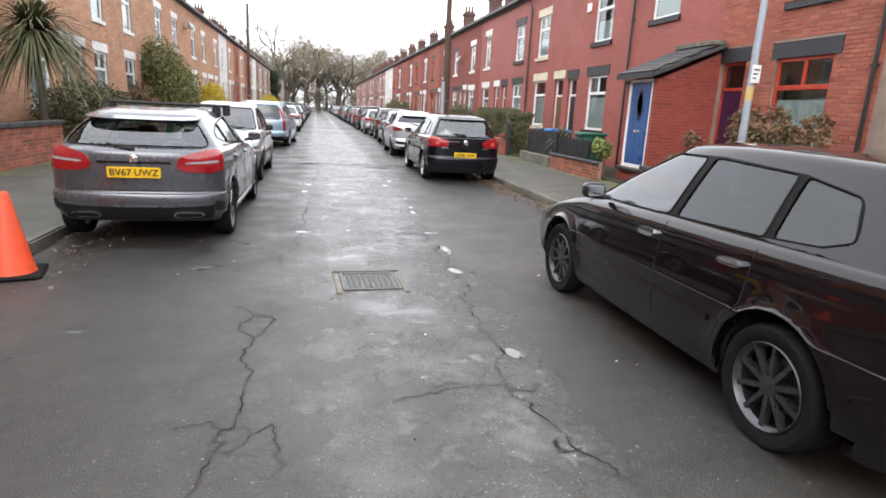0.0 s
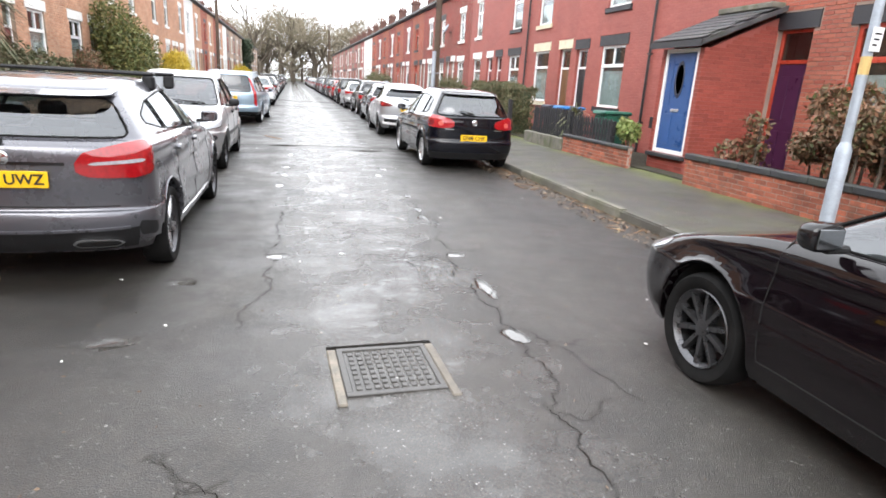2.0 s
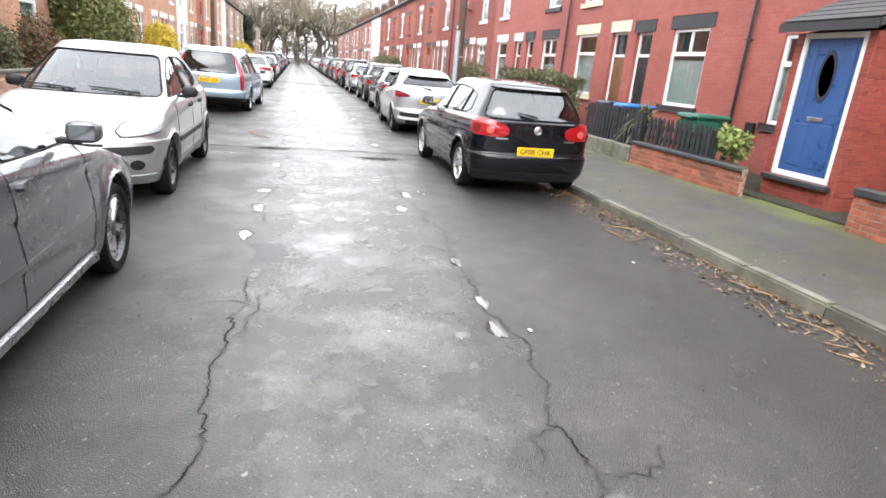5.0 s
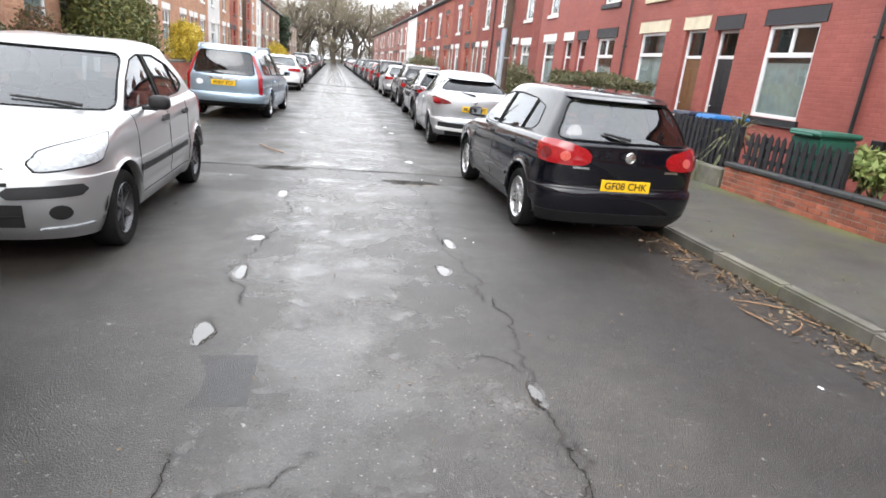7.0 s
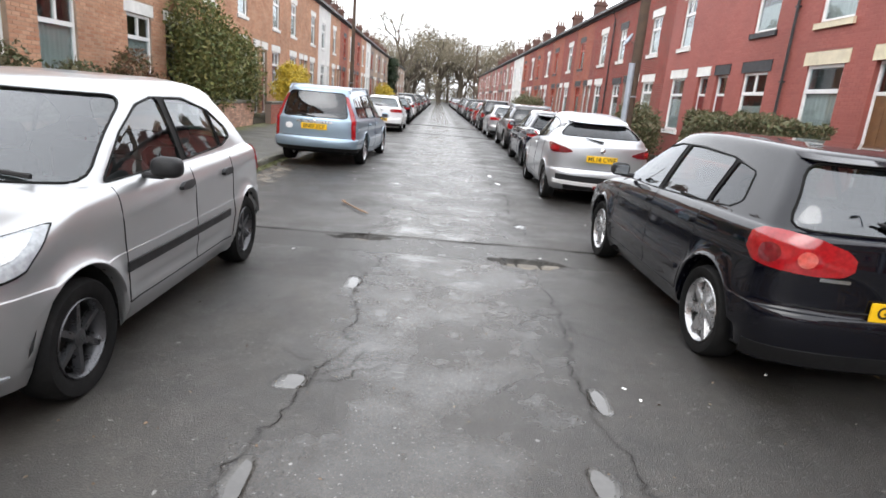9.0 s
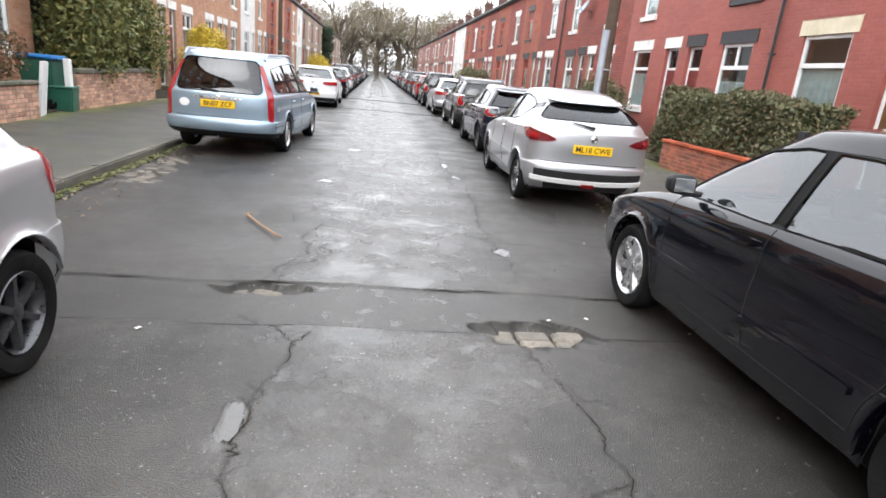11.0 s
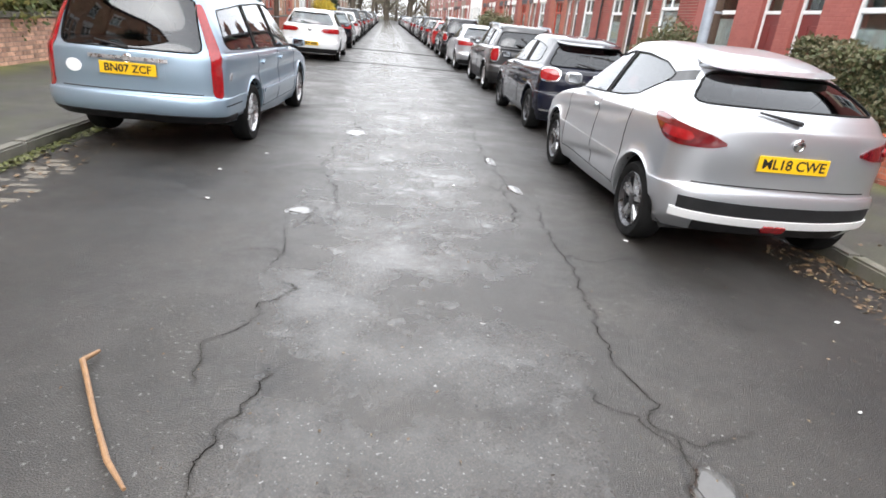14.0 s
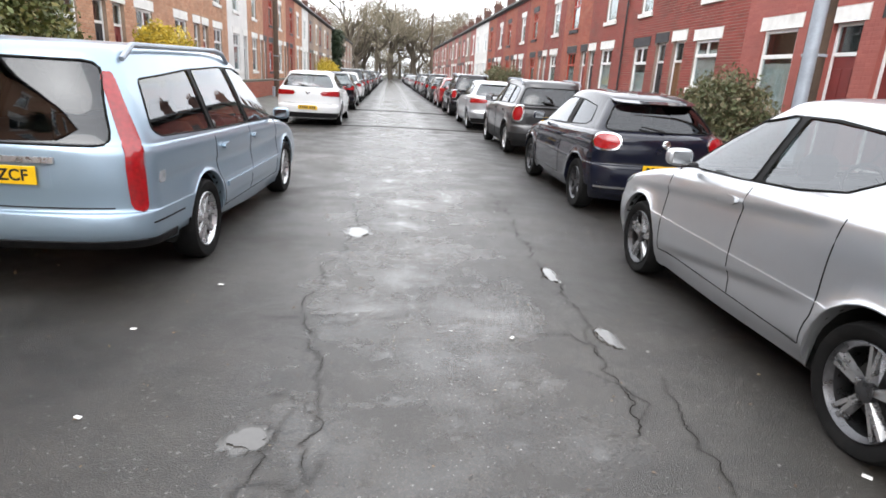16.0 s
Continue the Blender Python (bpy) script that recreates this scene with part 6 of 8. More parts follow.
        out.append(key[13])
        V = np.array(out)
        nb = self.band.index(8)
        side = slice(nf - 1, nf - 1 + ns)
        for yw in (wb, -wb):
            d = Ra ** 2 - (V[:nb, side, 1] - yw) ** 2
            lift = r + np.sqrt(np.maximum(d, 0))
            V[:nb, side, 2] = np.where(d > 0, np.maximum(V[:nb, side, 2], lift + np.arange(nb)[:, None] * 0.001), V[:nb, side, 2])
        flank_x, flank_y, flank_z = V[:nb, side, 0], V[:nb, side, 1], V[:nb, side, 2]
        for yw in (wb, -wb):  # swollen arches
            gone = np.hypot(flank_y - yw, flank_z - r) - Ra
            flank_x += s.get("flare", 0.012) * np.exp(-(np.maximum(gone, 0) / 0.055) ** 2)
        for ya, za, yb, zb, deep, fade in s.get("creases", ()):  # pressed lines along the doors
            t = np.clip((flank_y - ya) / (yb - ya), 0, 1)
            under = za + (zb - za) * t - flank_z
            ends = np.clip(np.minimum(flank_y - min(ya, yb), max(ya, yb) - flank_y) / 0.3, 0, 1)
            flank_x -= deep * ends * np.clip(under / 0.035, 0, 1) * np.clip(1 - under / fade, 0, 1)
        self.V, self.nf, self.nr, self.ns, self.wb = V, nf, nr, ns, wb
        self.N, self.K = V.shape[1], V.shape[0]
        self.belt = V[nb]
        ref = self.ref = V[self.band.index(5)]
        seg = np.hypot(*np.diff(ref[:, :2], axis=0).T)
        self.s_front = np.concatenate([[0], np.cumsum(seg)])
        self.s_rear = np.concatenate([[0], np.cumsum(seg[::-1])])

    def at(self, c, z, sg=1):
        c = min(max(c, 0), self.N - 1.001)
        i, f = int(c), c - int(c)
        col = self.V[:, i] * (1 - f) + self.V[:, i + 1] * f
        return np.array([sg * np.interp(z, col[:, 2], col[:, 0]), np.interp(z, col[:, 2], col[:, 1]), z])

    def side(self, y, z, sg=1):
        """The point of the flank at y and height z."""
        cols = [self.at(c, z) for c in np.arange(max(0, self.flank(y) - 14), min(self.N - 1, self.flank(y) + 14), 0.5)]
        ys = np.array([p[1] for p in cols])
        return np.array([sg * np.interp(-y, -ys, [p[0] for p in cols]), y, z])

    def rear(self, s):
        return self.N - 1 - np.interp(s, self.s_rear, np.arange(self.N))

    def front(self, s):
        return np.interp(s, self.s_front, np.arange(self.N))

    def flank(self, y):
        a = self.ref[self.nf - 1:self.nf - 1 + self.ns, 1]
        return self.nf - 1 + np.interp(-y, -a, np.arange(self.ns))


def shell_patch(name, sh, cs, zb, zt, mat, parent, sg=1, off=0.006, nz=5, thick=0.014, label="", smooth=True):
    """A moulded piece lying on the body between two heights along columns cs."""
    n = len(cs)
    out, back = [], []
    for j, c in enumerate(cs):
        for i in range(nz):
            z = zb[j] + (zt[j] - zb[j]) * i / (nz - 1)
            p = sh.at(c, z, sg)
            tc = sh.at(c + 0.25, z, sg) - sh.at(c - 0.25, z, sg)
            tz = sh.at(c, z + 0.015, sg) - sh.at(c, z - 0.015, sg)
            nn = np.cross(tc, tz)
            nn = nn / (np.linalg.norm(nn) + 1e-9)
            if nn @ np.array([p[0], p[1] * 0.5, 0]) < 0:
                nn = -nn
            out.append(p + nn * off)
            back.append(p + nn * (off - thick))
    v = out + back
    m = n * nz
    f = []
    for j in range(n - 1):
        for i in range(nz - 1):
            a = j * nz + i
            f.append((a, a + nz, a + nz + 1, a + 1))
    ring = [j * nz for j in range(n)] + [(n - 1) * nz + i for i in range(1, nz)] + [j * nz + nz - 1 for j in range(n - 2, -1, -1)] + [i for i in range(nz - 2, 0, -1)]
    for a, b in zip(ring, ring[1:] + ring[:1]):
        f.append((a, b, b + m, a + m))
    bm = bmesh.new()
    vs = [bm.verts.new(p) for p in v]
    for q in f:
        try:
            bm.faces.new([vs[i] for i in q])
        except ValueError:
            pass
    bmesh.ops.remove_doubles(bm, verts=bm.verts[:], dist=1e-5)
    bmesh.ops.recalc_face_normals(bm, faces=bm.faces[:])
    return part(name, bm, mat, parent, label, smooth)


def rounded(f, p=4.0):
    return max(0.0, 1 - abs(2 * f - 1) ** p) ** (1 / p)


def lamp(name, sh, where, s0, s1, a, b, mat, parent, sg, off=0.012, p=5.0, label="", n=14):
    """A lamp glass round a corner: heights a=(low, high) at s0 and b at s1, its ends rounded."""
    fn = sh.rear if where == "rear" else sh.front
    if b is None:  # a is then an outline: (s, low, high) along the body
        ss = np.linspace(a[0][0], a[-1][0], 26)
        lo, hi = (np.interp(ss, [q[0] for q in a], [q[k] for q in a]) for k in (1, 2))
        k = np.array([0.25, 0.5, 0.25])
        lo[1:-1], hi[1:-1] = np.convolve(lo, k, "valid"), np.convolve(hi, k, "valid")
        return shell_patch(name, sh, [fn(q) for q in ss], lo, hi, mat, parent, sg, off, 7, 0.03, label)
    cs, zb, zt = [], [], []
    for j in range(n):
        f = j / (n - 1)
        lo, hi = a[0] + (b[0] - a[0]) * f, a[1] + (b[1] - a[1]) * f
        m, h = (lo + hi) / 2, (hi - lo) / 2 * max(0.12, rounded(f, p))
        cs.append(fn(s0 + (s1 - s0) * f))
        zb.append(m - h)
        zt.append(m + h)
    return shell_patch(name, sh, cs, zb, zt, mat, parent, sg, off, max(5, int((a[1] - a[0]) / 0.04)), 0.03, label)


def strip(name, sh, where, s0, s1, z0, z1, mat, parent, off=0.008, n=20, label="", sides=(1, -1), bow=0.0):
    """A band of trim across the front or rear, or along the flank (s is then y)."""
    for sg in sides:
        fn = {"rear": sh.rear, "front": sh.front, "side": sh.flank}[where]
        ss = np.linspace(s0, s1, n)
        shell_patch(name, sh, [fn(q) for q in ss], [z0 + bow * (q / max(abs(s1), 0.1)) ** 2 for q in ss], [z1 + bow * (q / max(abs(s1), 0.1)) ** 2 for q in ss], mat, parent, sg, off, 3, 0.02, label)


def make_wheel(car, r, width, rim_mat, spokes, pair, x, y, sg, rimr, simple=False, slim=1.0, spoke_mat=None):
    """Tyre with tread shoulders, a dished rim, spokes and a hub."""
    hub = lathe_bm([(0.001, -0.02), (rimr * 0.62, -0.02), (rimr * 0.62, 0.0), (0.001, 0.0)], 20)
    w = part("wheel", hub, M_IRON, car)
    w.matrix_basis = pose(x, y, r, 0, 90 * sg, 0)
    h = width / 2
    tyre = lathe_bm([(rimr, -h * 0.8), (rimr + 0.02, -h), (r * 0.93, -h), (r - 0.008, -h * 0.82), (r, -h * 0.5), (r, h * 0.5), (r - 0.008, h * 0.82), (r * 0.93, h), (rimr + 0.03, h), (rimr, h * 0.8)], 40, ends=False)
    part("tyre", tyre, M_TYRE, w, smooth=True)
    rim = bmesh.new()
    prof = [(rimr * 0.9, -h * 0.7), (rimr * 0.9, h * 0.55), (rimr * 0.97, h * 0.72), (rimr * 1.01, h * 0.86), (rimr * 0.985, h * 0.92)]
    rings = [[rim.verts.new((q * math.cos(k * math.tau / 40), q * math.sin(k * math.tau / 40), z)) for k in range(40)] for q, z in prof]
    for a, b in zip(rings, rings[1:]):
        for k in range(40):
            rim.faces.new((a[k], a[(k + 1) % 40], b[(k + 1) % 40], b[k]))
    part("rim", rim, rim_mat, w, smooth=True)
    ho = h * 0.72
    joined = bmesh.new() if simple else None
    for k in range(spokes):
        for dv in ((-pair, pair) if pair else (0,)):
            a = k * math.tau / spokes
            sp = bmesh.new()
            r0, r1, w0, w1 = rimr * 0.16, rimr * 0.94, rimr * slim * (0.09 if pair else 0.13), rimr * slim * (0.075 if pair else 0.105)
            pr = [(r0, -w0 + dv * r0 * 0.4, ho * 0.92), (r0, w0 + dv * r0 * 0.4, ho * 0.92), (r1, w1 + dv * r1, ho), (r1, -w1 + dv * r1, ho)]
            tp = [sp.verts.new((p, q * 0.75, z)) for p, q, z in pr]
            bt = [sp.verts.new((p, q * 1.15, z - 0.035)) for p, q, z in pr]
            sp.faces.new(tp)
            for i in range(4):
                sp.faces.new((tp[i], bt[i], bt[(i + 1) % 4], tp[(i + 1) % 4]))
            bmesh.ops.recalc_face_normals(sp, faces=sp.faces[:])
            bmesh.ops.rotate(sp, verts=sp.verts, cent=(0, 0, 0), matrix=Matrix.Rotation(a, 3, "Z"))
            if simple:
                tmp = bpy.data.meshes.new("tmp")
                sp.to_mesh(tmp)
                sp.free()
                joined.from_mesh(tmp)
                bpy.data.meshes.remove(tmp)
            else:
                part("spoke", sp, spoke_mat or rim_mat, w)
    if simple:
        part("spoke_set", joined, rim_mat, w)
        return w
    part("hub_cap", lathe_bm([(rimr * 0.24, ho * 0.7), (rimr * 0.22, ho * 0.98), (rimr * 0.13, ho * 1.05), (0.001, ho * 1.06)], 20), rim_mat, w, smooth=True)
    return w


def car_mirror(car, sh, sg, mat, y, z):
    p = sh.at(sh.flank(y), z - 0.06, sg)
    bm = bmesh.new()
    bmesh.ops.create_uvsphere(bm, u_segments=16, v_segments=10, radius=1)
    for v in bm.verts:
        c = v.co.copy()
        v.co = Vector((math.copysign(abs(c.x) ** 0.6, c.x) * 0.09, (math.copysign(abs(c.y) ** 0.6, c.y)) * (0.085 if c.y > 0 else 0.03), math.copysign(abs(c.z) ** 0.7, c.z) * 0.062))
    bmesh.ops.translate(bm, verts=bm.verts, vec=(p[0] + sg * 0.11, y, z + 0.035))
    ob = part("wing_mirror", bm, mat, car, smooth=True)
    part("mirror_glass", box_bm(p[0] + sg * 0.11 - 0.066, p[0] + sg * 0.11 + 0.066, y - 0.034, y - 0.029, z - 0.008, z + 0.076, 0.002), M_MIRROR, ob)
    part("mirror_arm", box_bm(min(p[0] - sg * 0.03, p[0] + sg * 0.1), max(p[0] - sg * 0.03, p[0] + sg * 0.1), y - 0.02, y + 0.05, z - 0.035, z + 0.0, 0.01), M_BLACKPLASTIC, ob)


def number_plate(car, sh, where, z, mat, words, w=0.52, h=0.112, off=0.012):
    p = sh.at(sh.N - 1.01 if where == "rear" else 0.01, z)
    sg = -1 if where == "rear" else 1
    y = p[1] + sg * off
    pl = part("number_plate", box_bm(-w / 2, w / 2, y - 0.006, y + 0.006, z - h / 2, z + h / 2, 0.003), mat, car, "yellow rear number plate" if mat is M_PLATE else "white front number plate")
    m = pose(0, y + sg * 0.0075, z - 0.002, 90, 0, 0 if sg < 0 else 180)
    if words:
        text_part("registration", words, 0.098, m, M_INK, pl, "black registration letters")
    else:
        for i in range(7) if not car.get("plain") else ():
            q = -w * 0.42 + (i + (0.5 if i > 3 else 0)) * w * 0.115
            part("character", box_bm(q, q + 0.04, y + sg * 0.0065 - 0.001, y + sg * 0.0065 + 0.001, z - 0.036, z + 0.036), M_INK, pl)


def soften(poly, r=0.05, n=3):
    """Rounds the corners of an outline."""
    out = []
    for i, p in enumerate(poly):
        p, a, b = Vector(p), Vector(poly[i - 1]), Vector(poly[(i + 1) % len(poly)])
        if (p - a).angle(b - p) < 0.45:
            out.append(p)
            continue
        u, v = min(r, (a - p).length * 0.45), min(r, (b - p).length * 0.45)
        q0, q1 = p + (a - p).normalized() * u, p + (b - p).normalized() * v
        for k in range(n + 1):
            t = k / n
            out.append(q0 * (1 - t) ** 2 + p * 2 * t * (1 - t) + q1 * t * t)
    return [p for i, p in enumerate(out) if (p - out[i - 1]).length > 1e-4]


def clip_poly(poly, a, n):
    """Keeps the part of an outline on the side of a that n points to."""
    out = []
    for i, q in enumerate(poly):
        p, q = Vector(poly[i - 1]), Vector(q)
        dp, dq = (p - a).dot(n), (q - a).dot(n)
        if dp * dq < 0:
            out.append(p + (q - p) * (dp / (dp - dq)))
        if dq >= 0:
            out.append(q)
    return out


def in_poly(p, poly):
    hit = False
    for i, b in enumerate(poly):
        a = poly[i - 1]
        if (a[1] > p[1]) != (b[1] > p[1]) and p[0] < a[0] + (p[1] - a[1]) / (b[1] - a[1]) * (b[0] - a[0]):
            hit = not hit
    return hit


def cut_faces(bm, axis, poly, accept):
    """Cuts the shell along an outline drawn from the side (axis 1: y, z) or the end (axis 0: x, z); gives the faces inside."""
    lo = [min(p[k] for p in poly) - 0.01 for k in (0, 1)]
    hi = [max(p[k] for p in poly) + 0.01 for k in (0, 1)]
    faces = []
    for f in bm.faces:
        c = f.calc_center_median()
        if not accept(c, f.normal):
            continue
        us, zs = [v.co[axis] for v in f.verts], [v.co.z for v in f.verts]
        if max(us) >= lo[0] and min(us) <= hi[0] and max(zs) >= lo[1] and min(zs) <= hi[1]:
            faces.append(f)
    for i, b in enumerate(poly):
        a = poly[i - 1]
        co, no = [0, 0, a[1]], [0, 0, b[0] - a[0]]
        co[axis], no[axis] = a[0], -(b[1] - a[1])
        geom = list(faces) + list({e for f in faces for e in f.edges}) + list({v for f in faces for v in f.verts})
        got = bmesh.ops.bisect_plane(bm, geom=geom, dist=1e-5, plane_co=co, plane_no=no)
        faces = [g for g in got["geom"] if isinstance(g, bmesh.types.BMFace)]
    return [f for f in faces if in_poly((f.calc_center_median()[axis], f.calc_center_median().z), poly)]


def take_pane(bm, faces, name, mat, car, seal=None, width=0.008):
    """Lifts the faces out of the shell as a pane set a little deeper, with a rubber seal round it."""
    inside = set(faces)
    rim = [e for f in faces for e in f.edges if sum(1 for g in e.link_faces if g in inside) == 1]
    link = collections.defaultdict(list)
    for e in rim:
        for v, w in ((e.verts[0], e.verts[1]), (e.verts[1], e.verts[0])):
            link[v].append(w)
    pane, at = bmesh.new(), {}
    for f in faces:
        for v in f.verts:
            if v not in at:
                at[v] = pane.verts.new(v.co - v.normal * 0.006)
        pane.faces.new([at[v] for v in f.verts])
    loop, seen = [], set()
    v = next(iter(link)) if link else None
    while v is not None and v not in seen:
        seen.add(v)
        loop.append(v.co + v.normal * 0.001)
        v = next((w for w in link[v] if w not in seen), None)
    bmesh.ops.delete(bm, geom=faces, context="FACES")
    ob = part(name, pane, mat, car, smooth=True)
    ob.visible_shadow = False
    if seal and len(loop) > 5:
        pts = [p for i, p in enumerate(loop) if (p - loop[i - 1]).length > 0.004]
        part("window_seal", tube_bm(pts + pts[:2], [width] * (len(pts) + 2), 5, cap=False), seal, ob, smooth=True)
    return ob


def build_car(s, m, label, group="parked cars"):
    """A parked hatchback or estate from its sizes; s names what it carries."""
    sh = Shell(s)
    car = empty("car", m, label, "car", group)
    V, N, K, nf, ns, nr = sh.V, sh.N, sh.K, sh.nf, sh.ns, sh.nr
    paint = s["paint"]
    verts = np.concatenate([V.reshape(-1, 3), V.reshape(-1, 3) * (-1, 1, 1)])
    off = K * N

    def fid(k, i, left):
        return k * N + i + (off if left else 0)
    body, index = [], []
    for k in range(K - 1):
        for i in range(N - 1):
            for left in (False, True):
                q = (fid(k, i, left), fid(k, i + 1, left), fid(k + 1, i + 1, left), fid(k + 1, i, left))
                body.append(q if left else q[::-1])
                index.append(1 if sh.band[k] < s.get("dark_low", 0) else 0)
    for i in range(N - 1):
        body.append((fid(K - 1, i, False), fid(K - 1, i + 1, False), fid(K - 1, i + 1, True), fid(K - 1, i, True)))
        index.append(0)
    bob = mesh_object("body", verts, body, [paint, M_BLACKPLASTIC, M_SEAL, M_GLOSSBLACK], car, smooth=True, index=index)
    bm = bmesh.new()
    bm.from_mesh(bob.data)
    bmesh.ops.remove_doubles(bm, verts=bm.verts[:], dist=0.0004)
    bmesh.ops.delete(bm, geom=[v for v in bm.verts if not v.link_faces], context="VERTS")
    bm.normal_update()
    # side windows: the dark surround first, then each pane between the posts
    dlo = [Vector(p) for p in s["dlo"]]
    rubber = None if s.get("simple") else M_SEAL
    low = min(p[1] for p in dlo) - 0.05
    for sg in (1, -1):
        def on_side(c, n):
            return c.x * sg > 0.25 and c.z > low and abs(n.x) > 0.3
        for f in cut_faces(bm, 1, soften(dlo, s.get("corner", 0.06)), on_side):
            f.material_index = 2
        for black in s.get("black_panels", ()):
            for f in cut_faces(bm, 1, [Vector(p) for p in black], on_side):
                f.material_index = 3
        mid = sum(dlo, Vector((0, 0))) / len(dlo)
        inner = [p + (mid - p).normalized() * 0.014 for p in dlo]
        cuts = sorted(s["posts"], reverse=True)
        for q in range(len(cuts) + 1):
            poly = inner
            for post, up in ((cuts[q - 1] if q else None, -1), (cuts[q] if q < len(cuts) else None, 1)):
                if post:
                    yb, yt, hw = post
                    lean = Vector((0.43, yb - yt)).normalized() * up
                    poly = clip_poly(poly, Vector((yb, 0.95)) + lean * hw, lean)
            bm.normal_update()
            fs = cut_faces(bm, 1, soften(poly, s.get("pane_corner", 0.035)), on_side)
            if fs:
                take_pane(bm, fs, "side_window", M_TINTED if q in s.get("privacy", ()) else M_CARGLASS, car, rubber, 0.006)
    rz0, rz1 = s.get("rear_glass_z", (s.get("belt_rear", s.get("tail_z", s["belt_z"])) + 0.03, sh.rear_edge - 0.012))
    rw0, rw1 = s.get("rear_glass_w", (sh.W - 0.17, sh.roof_hw - 0.04))
    bm.normal_update()
    fs = cut_faces(bm, 0, soften([Vector(p) for p in ((-rw0, rz0), (rw0, rz0), (rw1, rz1), (-rw1, rz1))], 0.09), lambda c, n: c.y < sh.R + 1.0 and n.y < -0.2)
    take_pane(bm, fs, "rear_window", M_TINTED if s.get("dark_rear") else M_CARGLASS, car, rubber)
    wz0, wz1, ww0, ww1 = s["cowl_z"] + 0.015, sh.front_edge - 0.012, sh.W - 0.145, sh.roof_hw - 0.035
    bm.normal_update()
    fs = cut_faces(bm, 0, soften([Vector(p) for p in ((-ww0, wz0), (ww0, wz0), (ww1, wz1), (-ww1, wz1))], 0.07), lambda c, n: c.y > sh.F - s["ws"] - 0.4 and c.z > s["cowl_z"] - 0.01 and n.y > 0.15)
    take_pane(bm, fs, "windscreen", M_CARGLASS, car, rubber)
    bm.to_mesh(bob.data)
    bm.free()
    bob.data.set_sharp_from_angle(angle=radians(42))
    W, F, R, wb, r = sh.W, sh.F, sh.R, sh.wb, s["wheel"]
    under = box_bm(-W + 0.12, W - 0.12, -wb + 0.38, wb - 0.38, s["clear"] - 0.03, 0.3, 0.03)
    box_bm(-W + 0.34, W - 0.34, R + 0.42, F - 0.5, 0.25, 0.32, 0.02, bm=under)
    part("underbody", under, M_WELL, car)
    for yw in (wb, -wb):
        for sg in (1, -1):
            well = bmesh.new()
            a = []
            for k in range(13):
                t = math.pi * k / 12
                a.append([well.verts.new((sg * xx, yw + sh.Ra * 1.01 * math.cos(t), r + sh.Ra * 1.01 * math.sin(t) - (0.1 if k in (0, 12) else 0))) for xx in (W - (0.14 if k in (0, 12) else 0.03), W - 0.4)])
            for p, q in zip(a, a[1:]):
                well.faces.new((p[0], q[0], q[1], p[1]))
            well.faces.new([p[1] for p in a])
            part("wheel_arch", well, M_WELL, car)
            make_wheel(car, r, 0.2, s["alloy"], s["spokes"], s.get("pair", 0), sg * (W - 0.115), yw, sg, s.get("rimr", r * 0.66), s.get("simple"), s.get("slim", 1.0), s.get("spoke_mat"))
    # cabin
    for sx in (-0.36, 0.36) if not s.get("simple") else ():
        for yy in (0.22, -0.62):
            seat = box_bm(sx - 0.24, sx + 0.24, yy - 0.08, yy + 0.45, 0.35, 0.56, 0.05)
            box_bm(sx - 0.23, sx + 0.23, yy - 0.28, yy - 0.12, 0.5, 1.02, 0.06, bm=seat)
            box_bm(sx - 0.12, sx + 0.12, yy - 0.3, yy - 0.2, 1.04, 1.2, 0.04, bm=seat)
            part("seat", seat, M_CABIN, car)
    part("dashboard", box_bm(-W + 0.15, W - 0.15, F - s["cowl"] - 0.55, F - s["cowl"] - 0.05, 0.6, s["cowl_z"] - 0.02, 0.06), M_CABIN, car)
    sw = bmesh.new() if not s.get("simple") else None
    ringp = [(0.36 + 0.18 * math.cos(t * math.tau / 18), F - s["cowl"] - 0.62 + 0.06 * math.sin(t * math.tau / 18), 0.93 + 0.17 * math.sin(t * math.tau / 18)) for t in range(19)]
    if sw:
        tube_bm(ringp, [0.016] * 19, 6, bm=sw)
        part("steering_wheel", sw, M_CABIN, car)
    # shut lines, handles, mirrors
    zs = s["belt_z"] - 0.02
    for q, y in enumerate(s["seams"]):
        for sg in (1, -1):
            path = [(y + 0.02 * math.sin(t * 3.1), zs + (0.34 - zs) * t) for t in np.linspace(0, 1, 16)]
            if q == len(s["seams"]) - 1 and q == 2:  # the rear door is cut round the arch
                path = [(max(y, -sh.wb + math.sqrt(max(0.0, (sh.Ra + 0.05) ** 2 - (z - s["wheel"]) ** 2))), z) for y, z in path]
            pts = [sh.side(y, z, sg) for y, z in path]
            part("door_seam", tube_bm(pts, [0.0042] * len(pts), 5), M_WELL, car)
    if not s.get("simple"):
        for sg in (1, -1):
            pts = [sh.side(y, 0.335, sg) for y in np.linspace(s["seams"][0], max(s["seams"][-1], -sh.wb + sh.Ra + 0.06), 12)]
            part("door_seam", tube_bm(pts, [0.004] * 12, 5), M_WELL, car)
    for y in s["handles"]:
        for sg in (1, -1):
            cs = [sh.flank(y + 0.1 - 0.2 * j / 9) for j in range(10)]
            z = s.get("handle_z", s["belt_z"] - 0.14)
            shell_patch("door_handle", sh, cs, [z + 0.018 - 0.022 * rounded(j / 9, 3) for j in range(10)], [z + 0.022 + 0.022 * rounded(j / 9, 3) for j in range(10)], s.get("handle_mat", paint), car, sg, 0.03, 4, 0.03)
